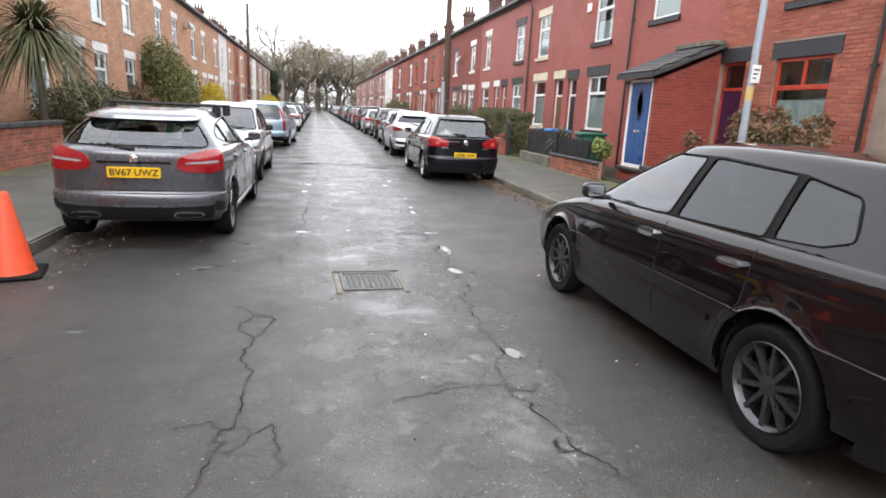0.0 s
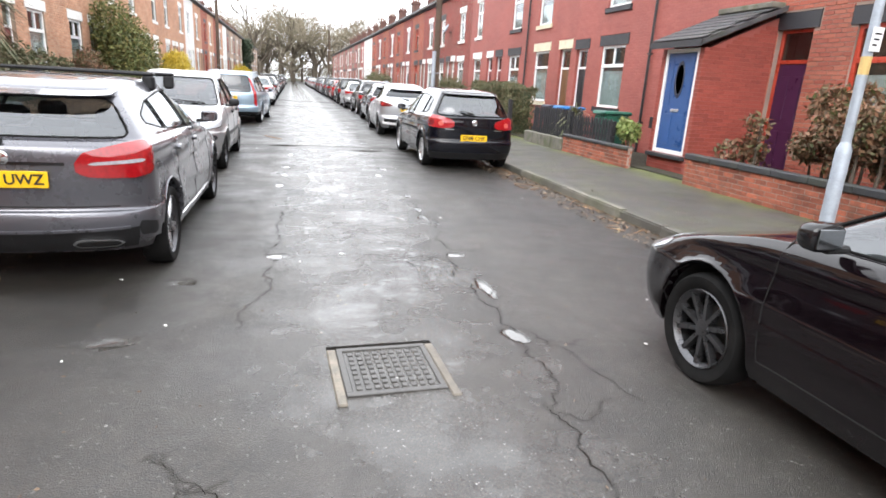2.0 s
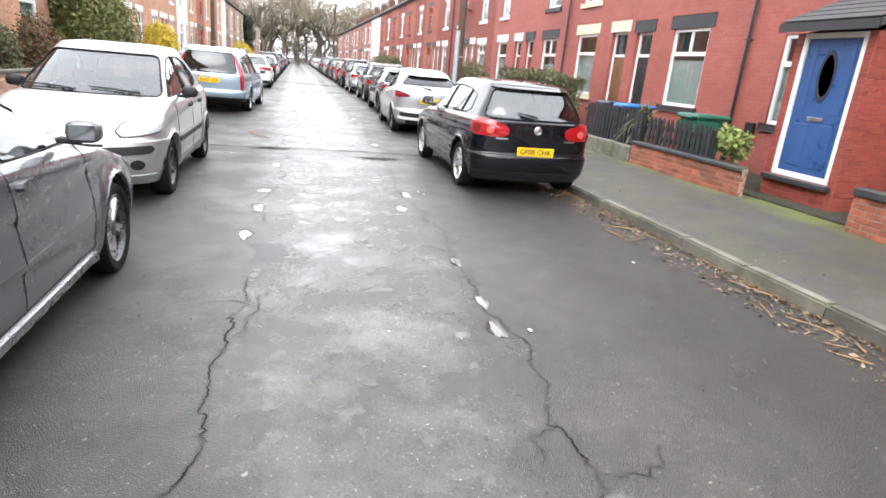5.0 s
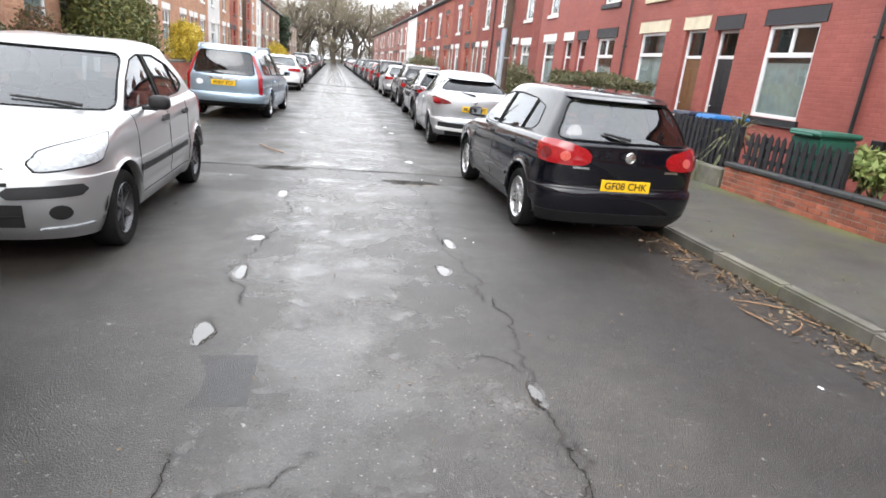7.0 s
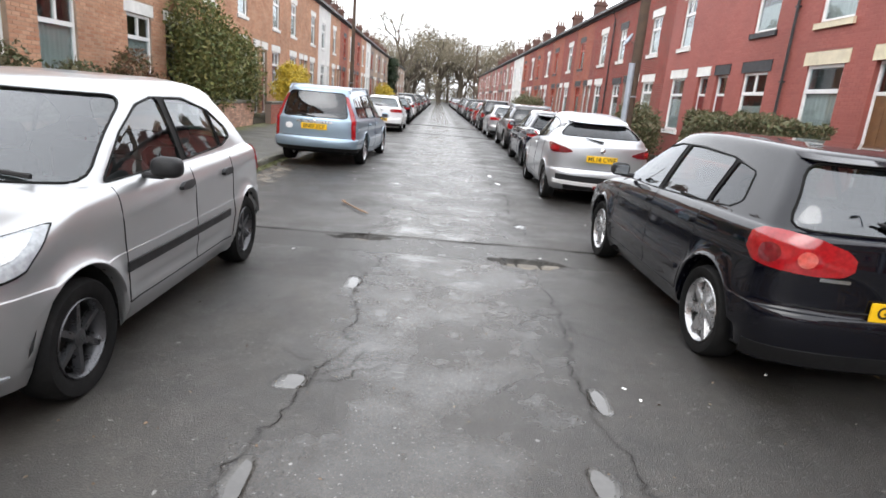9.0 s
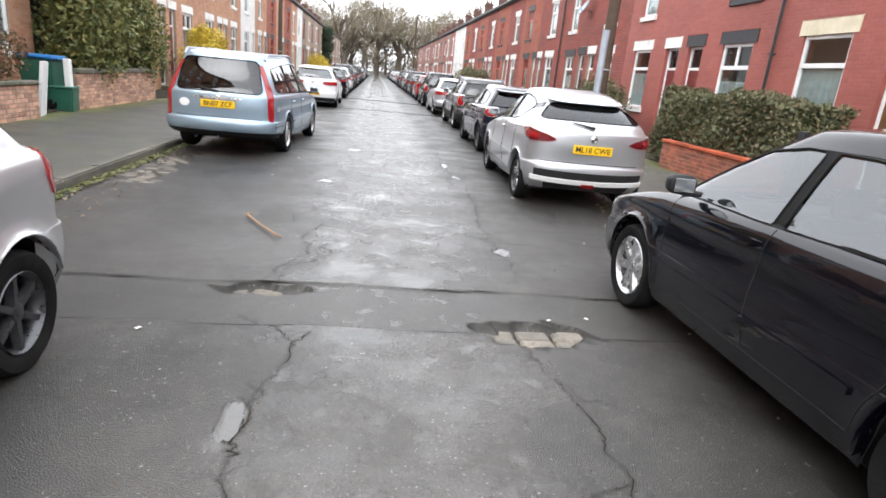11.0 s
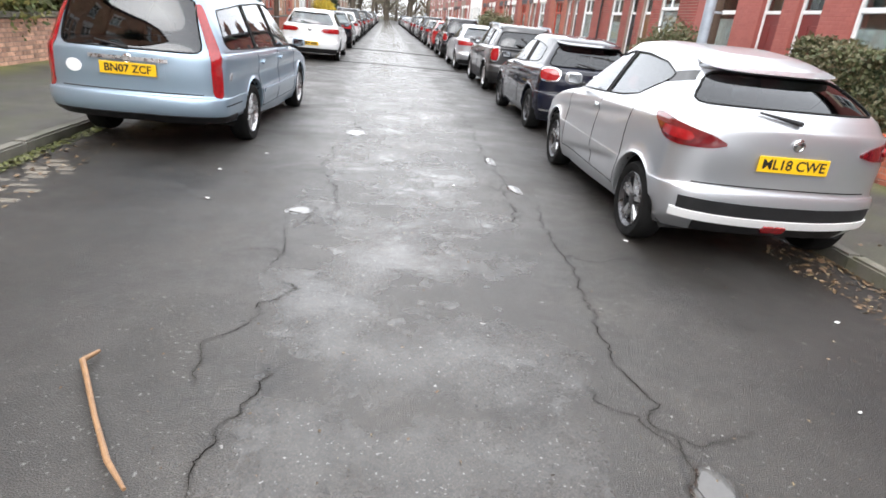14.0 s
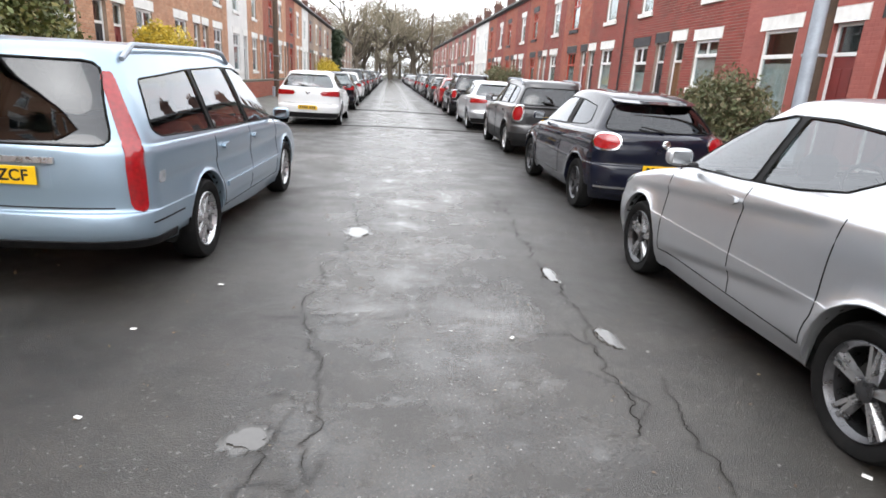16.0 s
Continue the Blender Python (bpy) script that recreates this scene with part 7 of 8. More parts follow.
    if "seam_low" in s:
        strip("sill_trim", sh, "side", wb - 0.42, -wb + 0.42, s["clear"] + 0.0, s["clear"] + 0.09, s["seam_low"], car, 0.012)
    if "moulding" in s:
        z0, z1, mm = s["moulding"]
        strip("door_moulding", sh, "side", wb - 0.46, -wb + 0.46, z0, z1, mm, car, 0.014)
    for sg in (1, -1):
        car_mirror(car, sh, sg, s.get("mirror_mat", paint), s["dlo"][0][0] - 0.40, s["belt_z"] + 0.02)
    if not s.get("simple"):
        for sx, ex in ((0.12, 0.62), (-0.5, 0.0)):
            za = s["cowl_z"] + 0.045
            a, b = sh.at(sh.front(abs(sx)), za), sh.at(sh.front(abs(ex)), za + 0.035)
            part("wiper", tube_bm([(sx, a[1] + 0.03, za), ((sx + ex) / 2, (a[1] + b[1]) / 2 + 0.03, za + 0.02), (ex, b[1] + 0.025, za + 0.035)], [0.014, 0.011, 0.007], 6), M_BLACKPLASTIC, car)
    # rear: tailgate shut line, wiper, lamps, plate
    if s.get("wiper", True):
        p, q = sh.at(sh.N - 1.01, s.get("wiper_z", s["belt_z"] + 0.06)), sh.at(sh.rear(0.32), s.get("wiper_z", s["belt_z"] + 0.06) + 0.05)
        part("rear_wiper", tube_bm([(0, p[1] - 0.03, p[2]), ((p[0] - q[0]) / 2, (p[1] + q[1]) / 2 - 0.035, (p[2] + q[2]) / 2), (-q[0], q[1] - 0.03, q[2])], [0.018, 0.012, 0.007], 8), M_BLACKPLASTIC, car)
    strip("tailgate_seam", sh, "rear", 0.0, 0.66, s.get("bump_z", 0.62) + 0.035, s.get("bump_z", 0.62) + 0.044, M_WELL, car, 0.002)
    for name, where, s0, s1, a, b, mat, o, p in s["lamps"]:
        for sg in (1, -1):
            lamp(name, sh, where, s0, s1, a, b, mat, car, sg, o, p)
    for name, where, s0, s1, z0, z1, mat, o, bow in s.get("strips", ()):
        strip(name, sh, where, s0, s1, z0, z1, mat, car, o, bow=bow)
    number_plate(car, sh, "rear", s["plate_z"], M_PLATE, s.get("reg", ""), off=s.get("plate_off", 0.014))
    number_plate(car, sh, "front", s.get("front_plate_z", 0.46), M_PLATE_WHITE, s.get("reg_front", ""))
    for where, z, rad in s.get("badges", ()):
        p = sh.at(sh.N - 1.01 if where == "rear" else 0.01, z)
        d = lathe_bm([(rad, 0.0), (rad, 0.008), (rad * 0.8, 0.012), (rad * 0.75, 0.006), (rad * 0.25, 0.01), (0.001, 0.012)], 20)
        bmesh.ops.transform(d, matrix=Matrix.Translation((0, p[1] + (-0.004 if where == "rear" else 0.004), z)) @ Matrix.Rotation(radians(90 if where == "rear" else -90), 4, "X"), verts=d.verts)
        part("badge", d, M_CHROME, car, smooth=True)
    # spoiler lip over the rear window
    if s.get("spoiler"):
        k = sh.band.index(11)
        ii = range(N - nr + 1, N)
        up, lo = [], []
        for sg in (1, -1):
            pts = [V[k, i] * (sg, 1, 1) for i in ii]
            if sg < 0:
                pts = pts[::-1][1:]
            up += pts
        bm = bmesh.new()
        t0 = [bm.verts.new(p + np.array([0, 0.05, 0.035])) for p in up]
        t1 = [bm.verts.new(p + np.array([0, -s["spoiler"], 0.0])) for p in up]
        t2 = [bm.verts.new(p + np.array([0, 0.03, -0.03])) for p in up]
        for a, b in ((t0, t1), (t1, t2)):
            for i in range(len(up) - 1):
                bm.faces.new((a[i], a[i + 1], b[i + 1], b[i]))
        bmesh.ops.recalc_face_normals(bm, faces=bm.faces[:])
        part("spoiler", bm, s.get("spoiler_mat", paint), car, smooth=True)
    if s.get("rails"):
        za = s["h"] - 0.03
        for sg in (1, -1):
            x = sg * (W - s.get("tumble", 0.27) - 0.03)
            part("roof_rail", tube_bm([(x, F - s["ws"] - 0.35, za - 0.05), (x, F - s["ws"] - 0.5, za + 0.035), (x * 1.0, -0.3, za + 0.055), (x, R + s["rear_top"] + 0.35, za + 0.03), (x, R + s["rear_top"] + 0.2, za - 0.06)], [0.018, 0.02, 0.02, 0.02, 0.018], 8), M_STEEL, car, smooth=True)
    if s.get("bars"):
        za = s["h"] - 0.03
        for y in s["bars"]:
            x = W - s.get("tumble", 0.27) + 0.0
            bar = part("roof_bar", box_bm(-x - 0.02, x + 0.02, y - 0.04, y + 0.04, za + 0.075, za + 0.105, 0.012), M_BLACKPLASTIC, car, "black roof bar")
            for sg in (1, -1):
                part("bar_foot", box_bm(sg * (x - 0.03) - 0.05, sg * (x - 0.03) + 0.05, y - 0.045, y + 0.045, za - 0.05, za + 0.08, 0.02), M_BLACKPLASTIC, bar)
    return car, sh


def heading(x, y, toward=1, turn=0.0):
    return pose(x, y, -0.02, 0, 0, (0 if toward > 0 else 180) + turn)


P_AUBERGINE = car_paint("aubergine_black_paint", (0.0042, 0.0022, 0.0034), 0.0, 0.3, grime=0.008, spec=0.05, coat=1.0)
P_GREY = car_paint("mountain_grey_paint", (0.11, 0.11, 0.125), 0.6, 0.28, coat=0.8)
P_SILVER = car_paint("silver_paint", (0.46, 0.465, 0.47), 0.72, 0.33, coat=0.7)
P_BRIGHT = car_paint("pale_silver_paint", (0.53, 0.545, 0.57), 0.75, 0.32, coat=0.7)
P_NAVY = car_paint("black_navy_paint", (0.0022, 0.0025, 0.0055), 0.0, 0.3, grime=0.008, spec=0.05, coat=1.0)
P_ICE = car_paint("ice_blue_paint", (0.32, 0.42, 0.51), 0.6, 0.33, coat=0.7)
P_INK = car_paint("dark_blue_paint", (0.007, 0.008, 0.017), 0.0, 0.3, grime=0.008, spec=0.05, coat=1.0)
P_GUN = car_paint("gunmetal_paint", (0.06, 0.06, 0.063), 0.6, 0.32)
P_WHITE = car_paint("white_paint", (0.74, 0.75, 0.76), 0.0, 0.35)
P_RED = car_paint("red_paint", (0.30, 0.02, 0.02), 0.2, 0.3)

BASE = dict(clear=0.20, cowl=1.05, ws=1.78, cowl_z=0.94, belt_z=0.96, rear_top=0.42, rear_bot=0.14, nose=0.68, wheel=0.316, alloy=M_ALLOY, spokes=5, dark_low=0,
            seams=(0.92, -0.06, -0.95), handles=(0.14, -0.78), plate_z=0.74, lamps=[], )

AUDI = dict(BASE,
            dlo=[(0.98, 0.965), (0.0, 0.985), (-1.0, 1.02), (-1.38, 1.05), (-1.52, 1.10), (-1.42, 1.29), (-1.05, 1.355), (-0.4, 1.39), (0.1, 1.38), (0.42, 1.31)], posts=[(-0.24, -0.28, 0.035), (-1.06, -1.03, 0.025)], privacy=(1, 2), dark_rear=True,
            creases=[(1.7, 0.80, -1.95, 0.93, 0.014, 0.2), (0.85, 0.40, -0.85, 0.44, 0.016, 0.1)], slim=0.62, flare=0.016, mirror_mat=M_GLOSSBLACK, wb=2.578, fo=0.86, ro=0.84, w=1.765, h=1.45, paint=P_AUBERGINE, nose=0.66, cowl=1.12, ws=1.92, belt_z=0.985, cowl_z=0.95, tail_z=1.0, rear_top=0.30, rear_bot=0.10, wheel=0.318,
            alloy=M_ALLOY_DARK, spokes=10, moulding=(0.50, 0.535, P_AUBERGINE), handle_mat=M_CHROME, rimr=0.225,
            seams=(0.85, -0.26, -1.06), handles=(-0.06, -0.9), drop=0.045,
            lamps=[("headlamp", "front", 0.42, 0.95, (0.58, 0.70), (0.64, 0.74), M_CLEAR, 0.008, 5), ("tail_lamp", "rear", 0.42, 0.95, (0.78, 0.92), (0.8, 0.94), M_TAIL, 0.008, 5)])
MERC = dict(BASE,
            dlo=[(1.02, 0.985), (0.3, 0.995), (-0.5, 1.025), (-1.1, 1.075), (-1.45, 1.14), (-1.4, 1.2), (-1.05, 1.29), (-0.5, 1.345), (0.0, 1.36), (0.42, 1.31)], posts=[(-0.08, -0.12, 0.035), (-0.98, -0.96, 0.02)], privacy=(2,),
            creases=[(1.6, 0.86, -1.7, 0.72, 0.02, 0.2), (0.9, 0.44, -0.9, 0.62, 0.024, 0.2), (-0.2, 0.93, -2.0, 0.93, 0.014, 0.12)], flare=0.02, slim=0.8, spoke_mat=M_ALLOY, wb=2.699, fo=0.86, ro=0.73, w=1.80, h=1.433, paint=P_GREY, nose=0.68, cowl=1.15, ws=1.95, belt_z=1.02, cowl_z=0.95, tail_z=1.03, rear_top=0.46, rear_bot=0.14, wheel=0.318, reg="BV67 UWZ",
            alloy=M_ALLOY_DARK, spokes=5, pair=0.13, rimr=0.235, seams=(0.85, -0.14, -0.98), handles=(0.08, -0.8), bars=(0.35, -0.55), 
            plate_z=0.79, spoiler=0.16, tumble=0.265, drop=0.07, badges=[("rear", 0.93, 0.045)], mirror_mat=P_GREY, bump_z=0.56, wiper_z=1.03, seam_low=M_ALLOY, rear_rise=0.06,
            lamps=[("tail_lamp", "rear", 0, 0, [(0.42, 0.845, 0.90), (0.47, 0.81, 0.97), (0.6, 0.80, 1.0), (0.78, 0.80, 1.03), (0.9, 0.82, 1.04), (0.97, 0.88, 1.02)], None, M_TAIL, 0.014, 0), ("reflector", "rear", 0.5, 0.86, (0.885, 0.905), (0.905, 0.93), M_CLEAR, 0.018, 6), ("exhaust_trim", "rear", 0.36, 0.68, (0.30, 0.38), (0.31, 0.37), M_CHROME, 0.014, 3),
                   ("exhaust_pipe", "rear", 0.38, 0.66, (0.315, 0.365), (0.32, 0.36), M_WELL, 0.018, 3), ("bumper_vent", "rear", 0.78, 0.98, (0.38, 0.50), (0.38, 0.46), M_BLACKPLASTIC, 0.006, 5), ("headlamp", "front", 0.45, 1.0, (0.58, 0.72), (0.66, 0.76), M_CLEAR, 0.008, 5)],
            strips=[("plate_recess", "rear", 0.0, 0.34, 0.70, 0.885, P_GREY, -0.001, 0), ("tailgate_handle", "rear", 0.0, 0.36, 0.885, 0.905, M_GLOSSBLACK, 0.01, 0), ("diffuser", "rear", 0.0, 0.78, 0.27, 0.43, M_BLACKPLASTIC, 0.006, 0.02), ("diffuser_lip", "rear", 0.0, 0.72, 0.425, 0.442, P_GREY, 0.016, 0.02)])
C3 = dict(BASE,
            dlo=[(0.84, 1.0), (0.0, 1.015), (-0.9, 1.06), (-1.14, 1.12), (-1.12, 1.19), (-0.85, 1.34), (-0.45, 1.43), (0.0, 1.435), (0.2, 1.39), (0.50, 1.24)], posts=[(-0.14, -0.12, 0.04), (-0.86, -0.8, 0.018)], corner=0.09, flare=0.034, dip=0.03, peak=0.5,
          creases=[(0.9, 0.44, -0.8, 0.44, 0.02, 0.1)], slim=0.85, wb=2.446, fo=0.74, ro=0.66, w=1.68, h=1.52, paint=P_SILVER, nose=0.76, cowl=0.86, ws=1.62, belt_z=1.0, cowl_z=1.0, tail_z=1.02, rear_top=0.55, rear_bot=0.16, wheel=0.30, gap=0.06, reg_front="", df=0.5,
          alloy=M_ALLOY_DARK, spokes=6, pair=0.0, win_top=1.475, tumble=0.215, drop=0.12, shoulder=0.86, seams=(0.80, -0.14, -0.9), handles=(0.06, -0.72),
          mirror_mat=M_BLACKPLASTIC, handle_mat=M_BLACKPLASTIC, moulding=(0.52, 0.575, M_BLACKPLASTIC),
          front_plate_z=0.33, lamps=[("headlamp_surround", "front", 0.435, 0.975, (0.655, 0.80), (0.722, 0.918), M_SEAL, 0.008, 4), ("headlamp", "front", 0.45, 0.96, (0.665, 0.79), (0.732, 0.91), M_CLEAR, 0.013, 4), ("reflector_bowl", "front", 0.52, 0.70, (0.71, 0.785), (0.725, 0.83), M_CHROME, 0.0135, 2.4), ("indicator_bulb", "front", 0.72, 0.88, (0.765, 0.85), (0.785, 0.875), M_ALLOY, 0.0155, 2.4), ("bumper_rub", "front", 0.30, 0.80, (0.50, 0.58), (0.52, 0.60), M_BLACKPLASTIC, 0.012, 6), ("fog_lamp", "front", 0.56, 0.70, (0.36, 0.46), (0.36, 0.46), M_WELL, 0.008, 2), ("bumper_chin", "front", 0.5, 0.86, (0.285, 0.30), (0.30, 0.315), M_CLEAR, 0.012, 8),
                 ("tail_lamp", "rear", 0.5, 0.9, (0.75, 1.0), (0.78, 1.0), M_TAIL, 0.01, 4)],
          strips=[("lower_grille", "front", 0.0, 0.42, 0.31, 0.47, M_WELL, 0.004, 0), ("grille_bar", "front", 0.0, 0.40, 0.385, 0.395, M_BLACKPLASTIC, 0.008, 0), ("upper_grille", "front", 0.0, 0.34, 0.585, 0.61, M_WELL, 0.004, 0), ("grille_slot", "front", 0.0, 0.28, 0.635, 0.655, M_WELL, 0.004, 0), ("grille_slot", "front", 0.0, 0.32, 0.69, 0.70, M_WELL, 0.004, 0)])
GOLF = dict(BASE,
            dlo=[(1.04, 0.96), (0.0, 0.98), (-0.9, 1.015), (-1.26, 1.045), (-1.36, 1.1), (-1.28, 1.29), (-0.9, 1.36), (-0.35, 1.39), (0.1, 1.38), (0.42, 1.32)], posts=[(-0.09, -0.1, 0.035), (-0.95, -0.98, 0.02)], privacy=(2,), flare=0.018,
            creases=[(1.8, 0.80, -1.9, 0.86, 0.016, 0.18), (0.85, 0.42, -0.85, 0.44, 0.016, 0.1)], slim=1.3, mirror_mat=M_BLACKPLASTIC, wb=2.578, fo=0.87, ro=0.76, w=1.76, h=1.485, paint=P_NAVY, nose=0.70, cowl=1.05, ws=1.82, belt_z=1.0, cowl_z=0.95, tail_z=1.0, rear_top=0.36, rear_bot=0.10, wheel=0.316, reg="GF08 CHK", rimr=0.22,
            alloy=M_ALLOY, spokes=7, tumble=0.26, plate_z=0.62, bump_z=0.56, seams=(0.84, -0.12, -0.98), handles=(0.1, -0.82), spoiler=0.05, moulding=(0.48, 0.515, P_NAVY),
            badges=[("rear", 0.90, 0.055)], shoulder=0.82, drop=0.04,
            lamps=[("tail_lamp", "rear", 0, 0, [(0.40, 0.84, 0.90), (0.45, 0.80, 0.95), (0.6, 0.79, 0.99), (0.8, 0.80, 1.01), (0.95, 0.82, 1.005), (1.02, 0.88, 0.97)], None, M_TAIL, 0.014, 0), ("reverse_lamp", "rear", 0.60, 0.70, (0.83, 0.92), (0.83, 0.92), M_AMBER, 0.022, 2), ("brake_lamp", "rear", 0.78, 0.90, (0.83, 0.94), (0.83, 0.94), M_TAIL_DEEP, 0.021, 2), ("headlamp", "front", 0.42, 0.95, (0.56, 0.72), (0.64, 0.76), M_CLEAR, 0.008, 4)],
            strips=[("rear_bumper_lower", "rear", 0.0, 0.9, 0.22, 0.34, M_BLACKPLASTIC, 0.006, 0), ("script_badge", "rear", 0.40, 0.56, 0.765, 0.785, M_CHROME, 0.006, 0)])
C5 = dict(BASE,
            dlo=[(1.16, 0.955), (0.0, 0.975), (-1.1, 1.0), (-2.02, 1.03), (-2.1, 1.08), (-1.96, 1.39), (-1.1, 1.46), (-0.3, 1.49), (0.2, 1.475), (0.58, 1.38)], posts=[(-0.12, -0.14, 0.04), (-1.1, -1.06, 0.035)], dark_rear=True, rear_glass_z=(0.99, 1.49), rear_glass_w=(0.66, 0.56), flare=0.014,
          creases=[(1.9, 0.76, -2.3, 0.80, 0.016, 0.2), (0.9, 0.40, -0.9, 0.42, 0.014, 0.08)], wb=2.75, fo=0.97, ro=1.10, w=1.79, h=1.60, rear_rise=0.13, ledge=0.45, paint=P_ICE, nose=0.68, cowl=1.15, ws=1.95, belt_z=0.97, cowl_z=0.93, tail_z=0.98, rear_top=0.24, rear_bot=0.08, wheel=0.318, reg="BN07 ZCF", rimr=0.215,
          alloy=M_ALLOY, spokes=7, tumble=0.24, plate_z=0.81, bump_z=0.57, seams=(0.9, -0.15, -1.12), handles=(0.08, -0.86), rails=True, drop=0.03, 
          moulding=(0.50, 0.54, P_ICE), shoulder=0.78, wiper_z=1.0, badges=[("rear", 0.90, 0.045)], 
          lamps=[("tail_lamp", "rear", 0.74, 0.86, (0.60, 1.43), (0.57, 1.43), M_TAIL, 0.006, 5), ("reflector", "rear", 0.98, 1.08, (0.74, 0.82), (0.74, 0.82), M_CLEAR, 0.004, 4), ("headlamp", "front", 0.45, 0.95, (0.56, 0.70), (0.64, 0.74), M_CLEAR, 0.008, 4)],
          strips=[("plate_recess", "rear", 0.0, 0.33, 0.735, 0.88, P_ICE, 0.002, 0), ("tailgate_handle", "rear", 0.0, 0.36, 0.885, 0.92, M_ALLOY, 0.022, 0), ("bumper_rub", "rear", 0.0, 1.2, 0.325, 0.40, M_BLACKPLASTIC, 0.008, 0), ("bumper_line", "rear", 0.9, 1.35, 0.50, 0.51, M_WELL, 0.004, 0)])
MICRA = dict(BASE,
            dlo=[(1.0, 0.985), (0.1, 1.015), (-0.5, 1.05), (-0.82, 1.10), (-1.12, 1.25), (-1.14, 1.30), (-0.85, 1.38), (-0.4, 1.425), (0.0, 1.425), (0.4, 1.345)], posts=[(-0.12, -0.12, 0.035)], dark_rear=True, flare=0.026,
             black_panels=[[(-1.09, 1.23), (-1.40, 1.28), (-1.30, 1.35), (-1.09, 1.32)]],
             creases=[(1.6, 0.74, -0.9, 0.98, 0.022, 0.25), (0.9, 0.36, -0.85, 0.58, 0.03, 0.22)], slim=0.75, spoke_mat=M_ALLOY, wb=2.525, fo=0.83, ro=0.645, w=1.745, h=1.51, paint=P_BRIGHT, nose=0.72, cowl=1.05, ws=1.80, belt_z=1.02, cowl_z=0.96, tail_z=1.05, rear_top=0.55, rear_bot=0.12, wheel=0.31, reg="ML18 CWE", rimr=0.222,
             alloy=M_ALLOY_DARK, spokes=5, pair=0.14, tumble=0.29, plate_z=0.80, bump_z=0.58, seams=(0.84, -0.14, -0.92), handles=(0.06,), spoiler=0.12, drop=0.11, belt_rear=1.12,
             badges=[("rear", 0.94, 0.045)], shoulder=0.84, wiper_z=1.08, rear_rise=0.05,
             lamps=[("tail_lamp", "rear", 0, 0, [(0.50, 0.89, 0.91), (0.6, 0.865, 0.955), (0.8, 0.86, 1.0), (0.96, 0.89, 1.03), (1.09, 0.96, 1.04), (1.19, 1.015, 1.035)], None, M_TAIL_DEEP, 0.014, 0), ("lamp_core", "rear", 0.72, 0.98, (0.89, 0.96), (0.92, 0.98), M_TAIL, 0.026, 4), ("fog_lamp", "rear", 0.0, 0.09, (0.31, 0.36), (0.31, 0.36), M_TAIL, 0.03, 8), ("headlamp", "front", 0.42, 0.98, (0.62, 0.72), (0.70, 0.80), M_CLEAR, 0.008, 4)],
             strips=[("rear_valance", "rear", 0.0, 0.74, 0.40, 0.50, M_BLACKPLASTIC, 0.008, 0.02), ("valance_blade", "rear", 0.0, 0.78, 0.34, 0.40, M_SIGNWHITE, 0.018, 0.03), ("valance_low", "rear", 0.0, 0.6, 0.26, 0.345, M_BLACKPLASTIC, 0.012, 0)])
DS = dict(BASE,
            dlo=[(0.98, 0.975), (-0.4, 1.0), (-1.15, 1.05), (-1.25, 1.1), (-1.12, 1.28), (-0.6, 1.345), (0.0, 1.37), (0.38, 1.32)], posts=[(-0.5, -0.36, 0.08)], privacy=(1,), dark_rear=True, flare=0.018, creases=[(1.4, 0.78, -1.7, 0.84, 0.014, 0.18)], wb=2.464, fo=0.80, ro=0.685, w=1.72, h=1.458, paint=P_INK, cowl=1.02, ws=1.75, belt_z=0.98, cowl_z=0.95, tail_z=1.0, rear_top=0.46, rear_bot=0.14, wheel=0.315, alloy=M_ALLOY_DARK, spokes=5, pair=0.12, tumble=0.28,
          seams=(0.82, -0.45), handles=(-0.25,), spoiler=0.12, drop=0.08, plate_z=0.60,
          lamps=[("tail_lamp", "rear", 0.55, 0.86, (0.82, 0.98), (0.82, 0.98), M_TAIL, 0.018, 2.6), ("lamp_ring", "rear", 0.53, 0.88, (0.80, 1.0), (0.80, 1.0), M_CHROME, 0.012, 2.6), ("headlamp", "front", 0.42, 0.95, (0.6, 0.74), (0.68, 0.8), M_CLEAR, 0.008, 4)],
          strips=[("bumper_chrome", "rear", 0.0, 0.8, 0.36, 0.385, M_CHROME, 0.01, 0)], badges=[("rear", 0.90, 0.05)])
MINI = dict(BASE,
            dlo=[(0.98, 1.025), (0.0, 1.04), (-1.45, 1.07), (-1.58, 1.12), (-1.5, 1.38), (-1.0, 1.44), (0.0, 1.47), (0.48, 1.43)], posts=[(-0.1, -0.1, 0.04), (-1.02, -1.0, 0.03)], privacy=(1, 2), dark_rear=True, flare=0.03, wb=2.595, fo=0.78, ro=0.72, w=1.79, h=1.56, paint=P_GUN, cowl=1.0, ws=1.62, belt_z=1.03, cowl_z=1.0, tail_z=1.03, nose=0.80, rear_top=0.26, rear_bot=0.08, wheel=0.33, alloy=M_ALLOY, spokes=5, tumble=0.24, win_top=1.47,
            seams=(0.9, -0.12, -1.05), handles=(0.1, -0.85), plate_z=0.78, rails=True, dark_low=2, shoulder=0.86,
            lamps=[("tail_lamp", "rear", 0.66, 0.86, (0.74, 1.02), (0.74, 1.02), M_TAIL, 0.018, 2.8), ("lamp_ring", "rear", 0.63, 0.89, (0.71, 1.05), (0.71, 1.05), M_CHROME, 0.012, 2.8), ("headlamp", "front", 0.5, 0.9, (0.62, 0.84), (0.68, 0.88), M_CLEAR, 0.01, 2.5)])
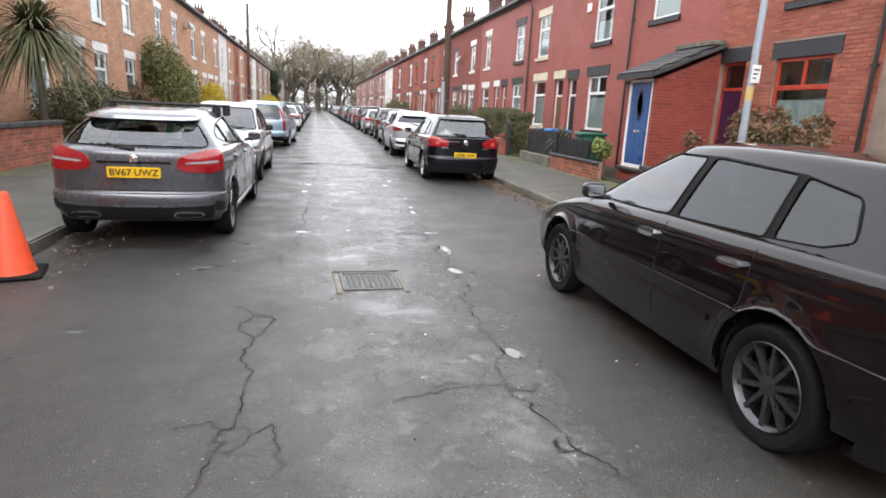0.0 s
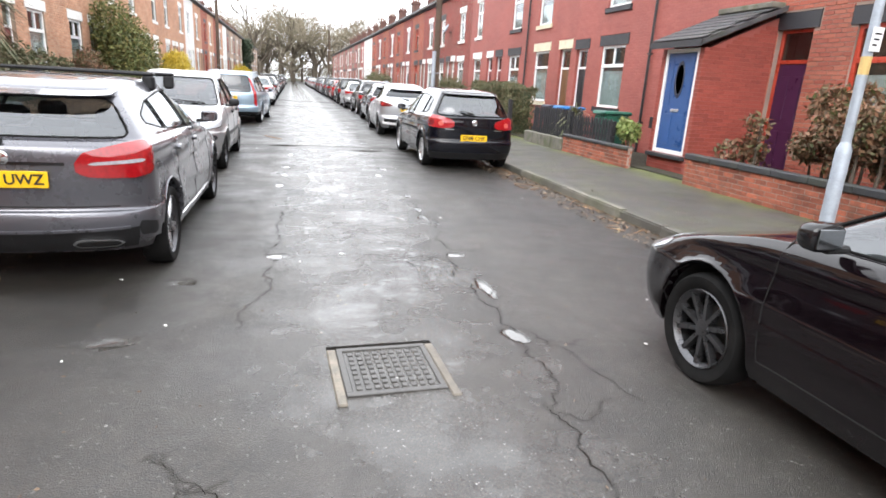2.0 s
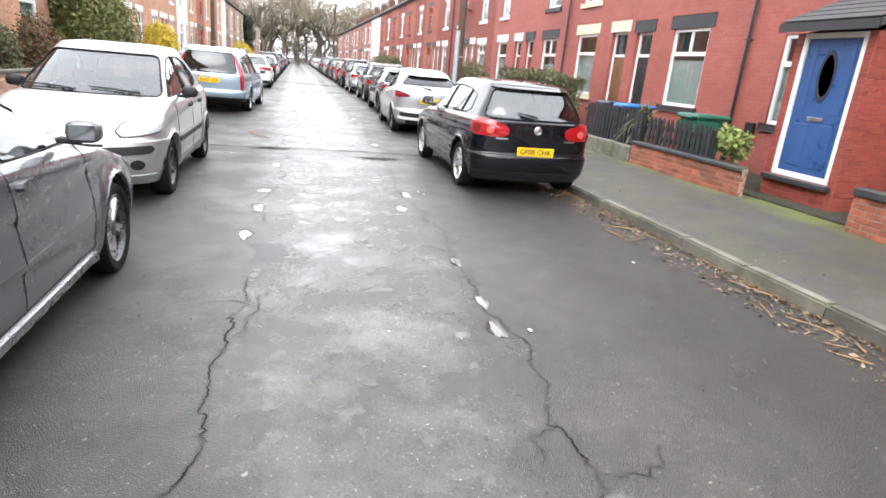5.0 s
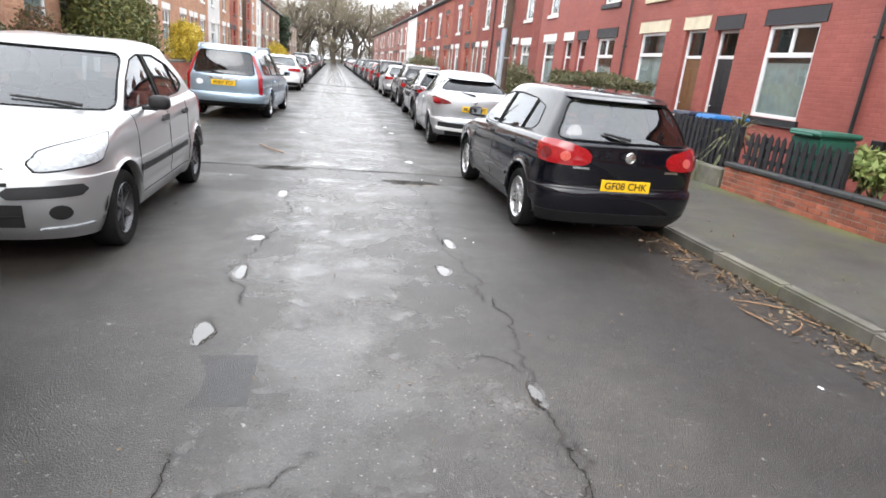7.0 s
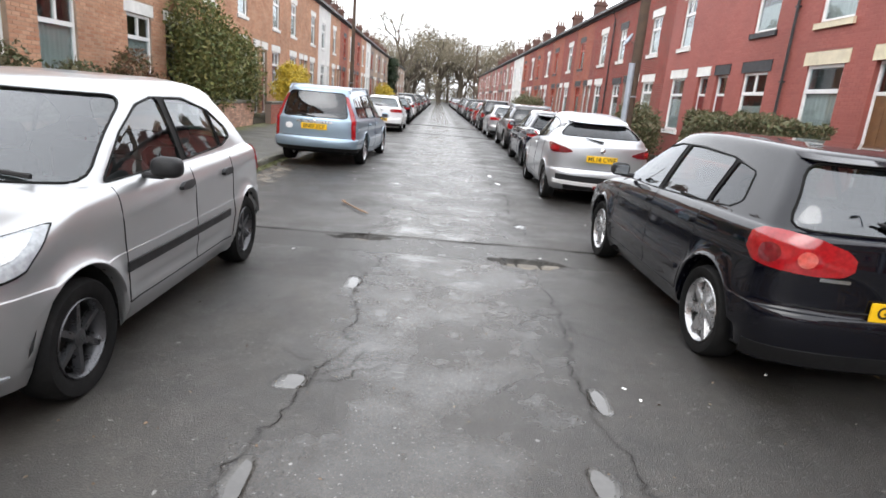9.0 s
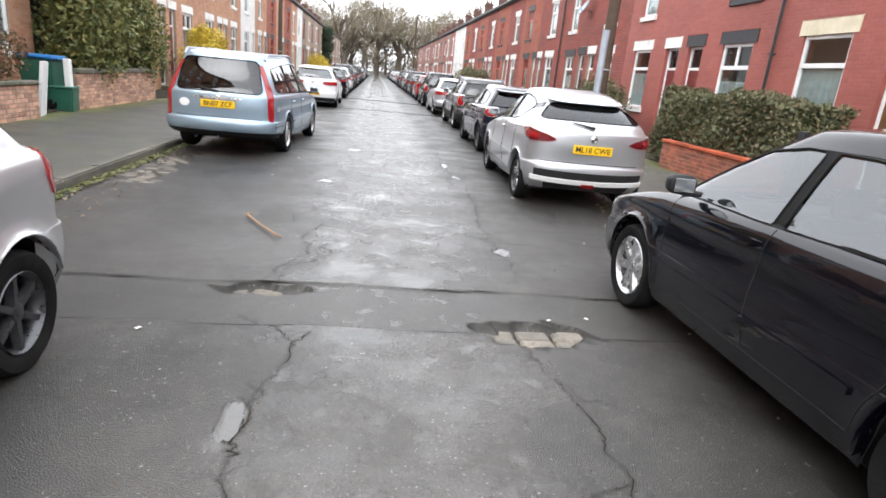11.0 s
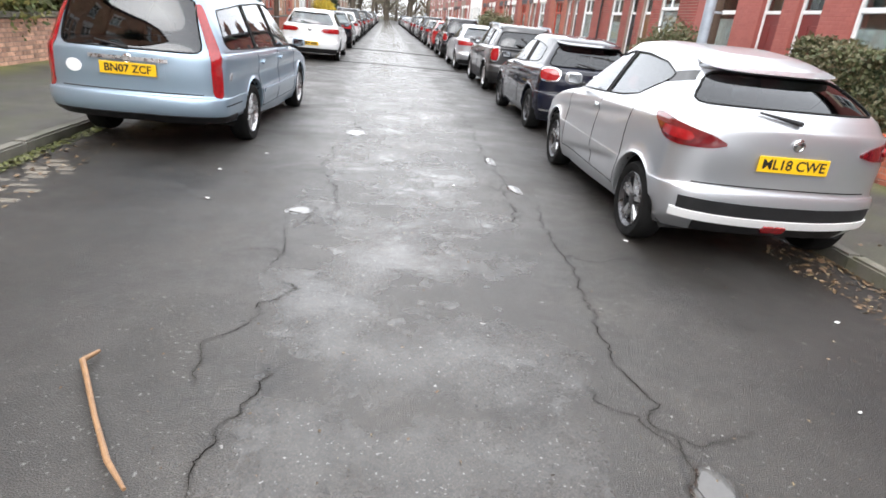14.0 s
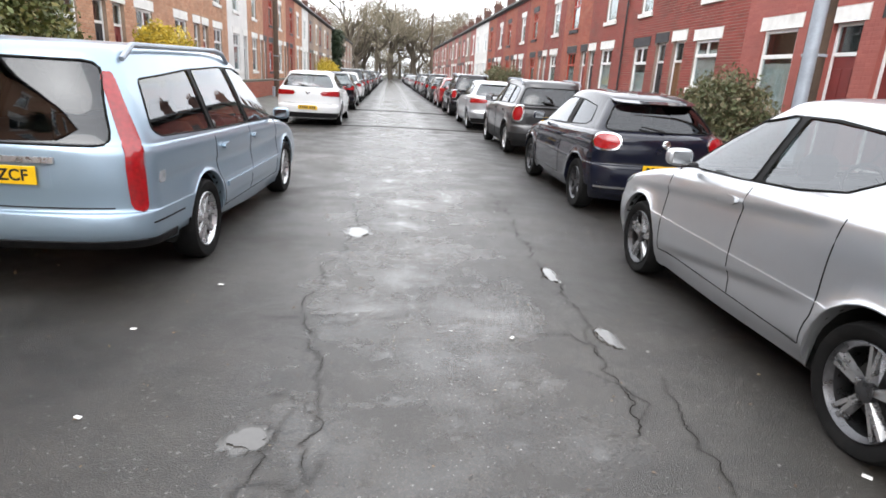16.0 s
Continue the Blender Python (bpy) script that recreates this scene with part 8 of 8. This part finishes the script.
GOLF7 = dict(GOLF, simple=True, seams=(0.84, -0.98), wb=2.62, paint=P_WHITE, reg="", h=1.45, plate_z=0.50, moulding=(0.48, 0.50, P_WHITE),
             lamps=[("tail_lamp", "rear", 0.34, 1.02, (0.82, 0.93), (0.80, 0.95), M_TAIL, 0.016, 5), ("headlamp", "front", 0.42, 0.95, (0.56, 0.72), (0.64, 0.76), M_CLEAR, 0.008, 4)], strips=[("rear_bumper_lower", "rear", 0.0, 0.9, 0.22, 0.36, M_BLACKPLASTIC, 0.006, 0)])

build_car(AUDI, heading(3.04, 3.54), "dark aubergine hatchback parked at the kerb with alloy wheels")
build_car(MERC, heading(-1.865, 8.68), "grey hatchback parked at the kerb with black roof bars")
build_car(C3, heading(-1.905, 13.78, -1), "small silver rounded hatchback parked facing the camera")
build_car(GOLF, heading(3.325, 14.97), "black hatchback parked at the kerb with red tail lamps")
estate, estate_sh = build_car(C5, heading(-1.78, 24.3, 1, -3), "pale blue estate car with silver roof rails")
lamp("round_sticker", estate_sh, "rear", 0.44, 0.60, (0.74, 0.86), (0.74, 0.86), M_SIGNWHITE, estate, -1, 0.003, 2.0, "white round sticker")
build_car(MICRA, heading(3.40, 21.5, 1, -1.5), "silver hatchback parked at the kerb with black rear valance")
ds, _ = build_car(DS, heading(3.68, 26.65), "dark blue small hatchback with round-cornered tail lamps")
mini, _ = build_car(MINI, heading(3.85, 32.2), "dark grey tall hatchback with roof rails")
g7, _ = build_car(GOLF7, heading(-1.78, 36.9), "white hatchback parked at the kerb")
silver, _ = build_car(dict(GOLF7, paint=P_BRIGHT), heading(3.75, 38.1), "silver hatchback parked at the kerb")
black7, _ = build_car(dict(GOLF7, paint=P_NAVY), heading(-1.8, 44.3), "black hatchback parked at the kerb")
red7, _ = build_car(dict(GOLF7, paint=P_RED), heading(3.75, 49.6), "red hatchback parked at the kerb")
suv, _ = build_car(dict(MINI, simple=True, paint=P_NAVY, h=1.66, win_top=1.57), heading(3.75, 43.8), "black tall car parked at the kerb")
seq = np.random.default_rng(77)
grey7, _ = build_car(dict(GOLF7, paint=P_GUN), heading(3.72, 55.2), "dark grey hatchback parked at the kerb")
kinds = [g7, silver, black7, grey7, suv, silver, red7]
for side, y in ((-1, 50.4), (1, 60.9)):
    i = 0
    while y < 136:
        pick = kinds[int(seq.integers(0, 6))]
        copy_thing(pick, heading((-1.82 if side < 0 else 3.72) + seq.uniform(-0.06, 0.06), y))
        y += seq.uniform(5.1, 6.2)
        i += 1

# ---- kerb stones, laid last ----
for nm, x0, side in (("kerb_right", KERB_R, 1), ("kerb_left", KERB_L, -1)):
    k = empty(nm, pose(x0, 0, 0), "worn stone kerb, damp and mossy", "kerb", kind="structure")
    bm = box_bm(0, 0.13 * side, 0.004, 0.896, -0.15, 0.082) if side > 0 else box_bm(-0.13, 0, 0.004, 0.896, -0.15, 0.082)
    bmesh.ops.bevel(bm, geom=[e for e in bm.edges if abs(e.verts[0].co.z - 0.082) < 1e-4 and abs(e.verts[1].co.z - 0.082) < 1e-4], offset=0.018, segments=2, affect="EDGES")
    me = bpy.data.meshes.new("kerb_stone")
    bm.to_mesh(me)
    bm.free()
    me.materials.append(M_KERB)
    me.polygons.foreach_set("use_smooth", [False] * len(me.polygons))
    for i in range(-12, 130):
        ob = new("kerb_stone", me)
        ob.parent = k
        ob.matrix_basis = pose(random.uniform(-0.004, 0.004), i * 0.9, random.uniform(-0.006, 0.006), random.uniform(-0.25, 0.25), 0, random.uniform(-0.2, 0.2))
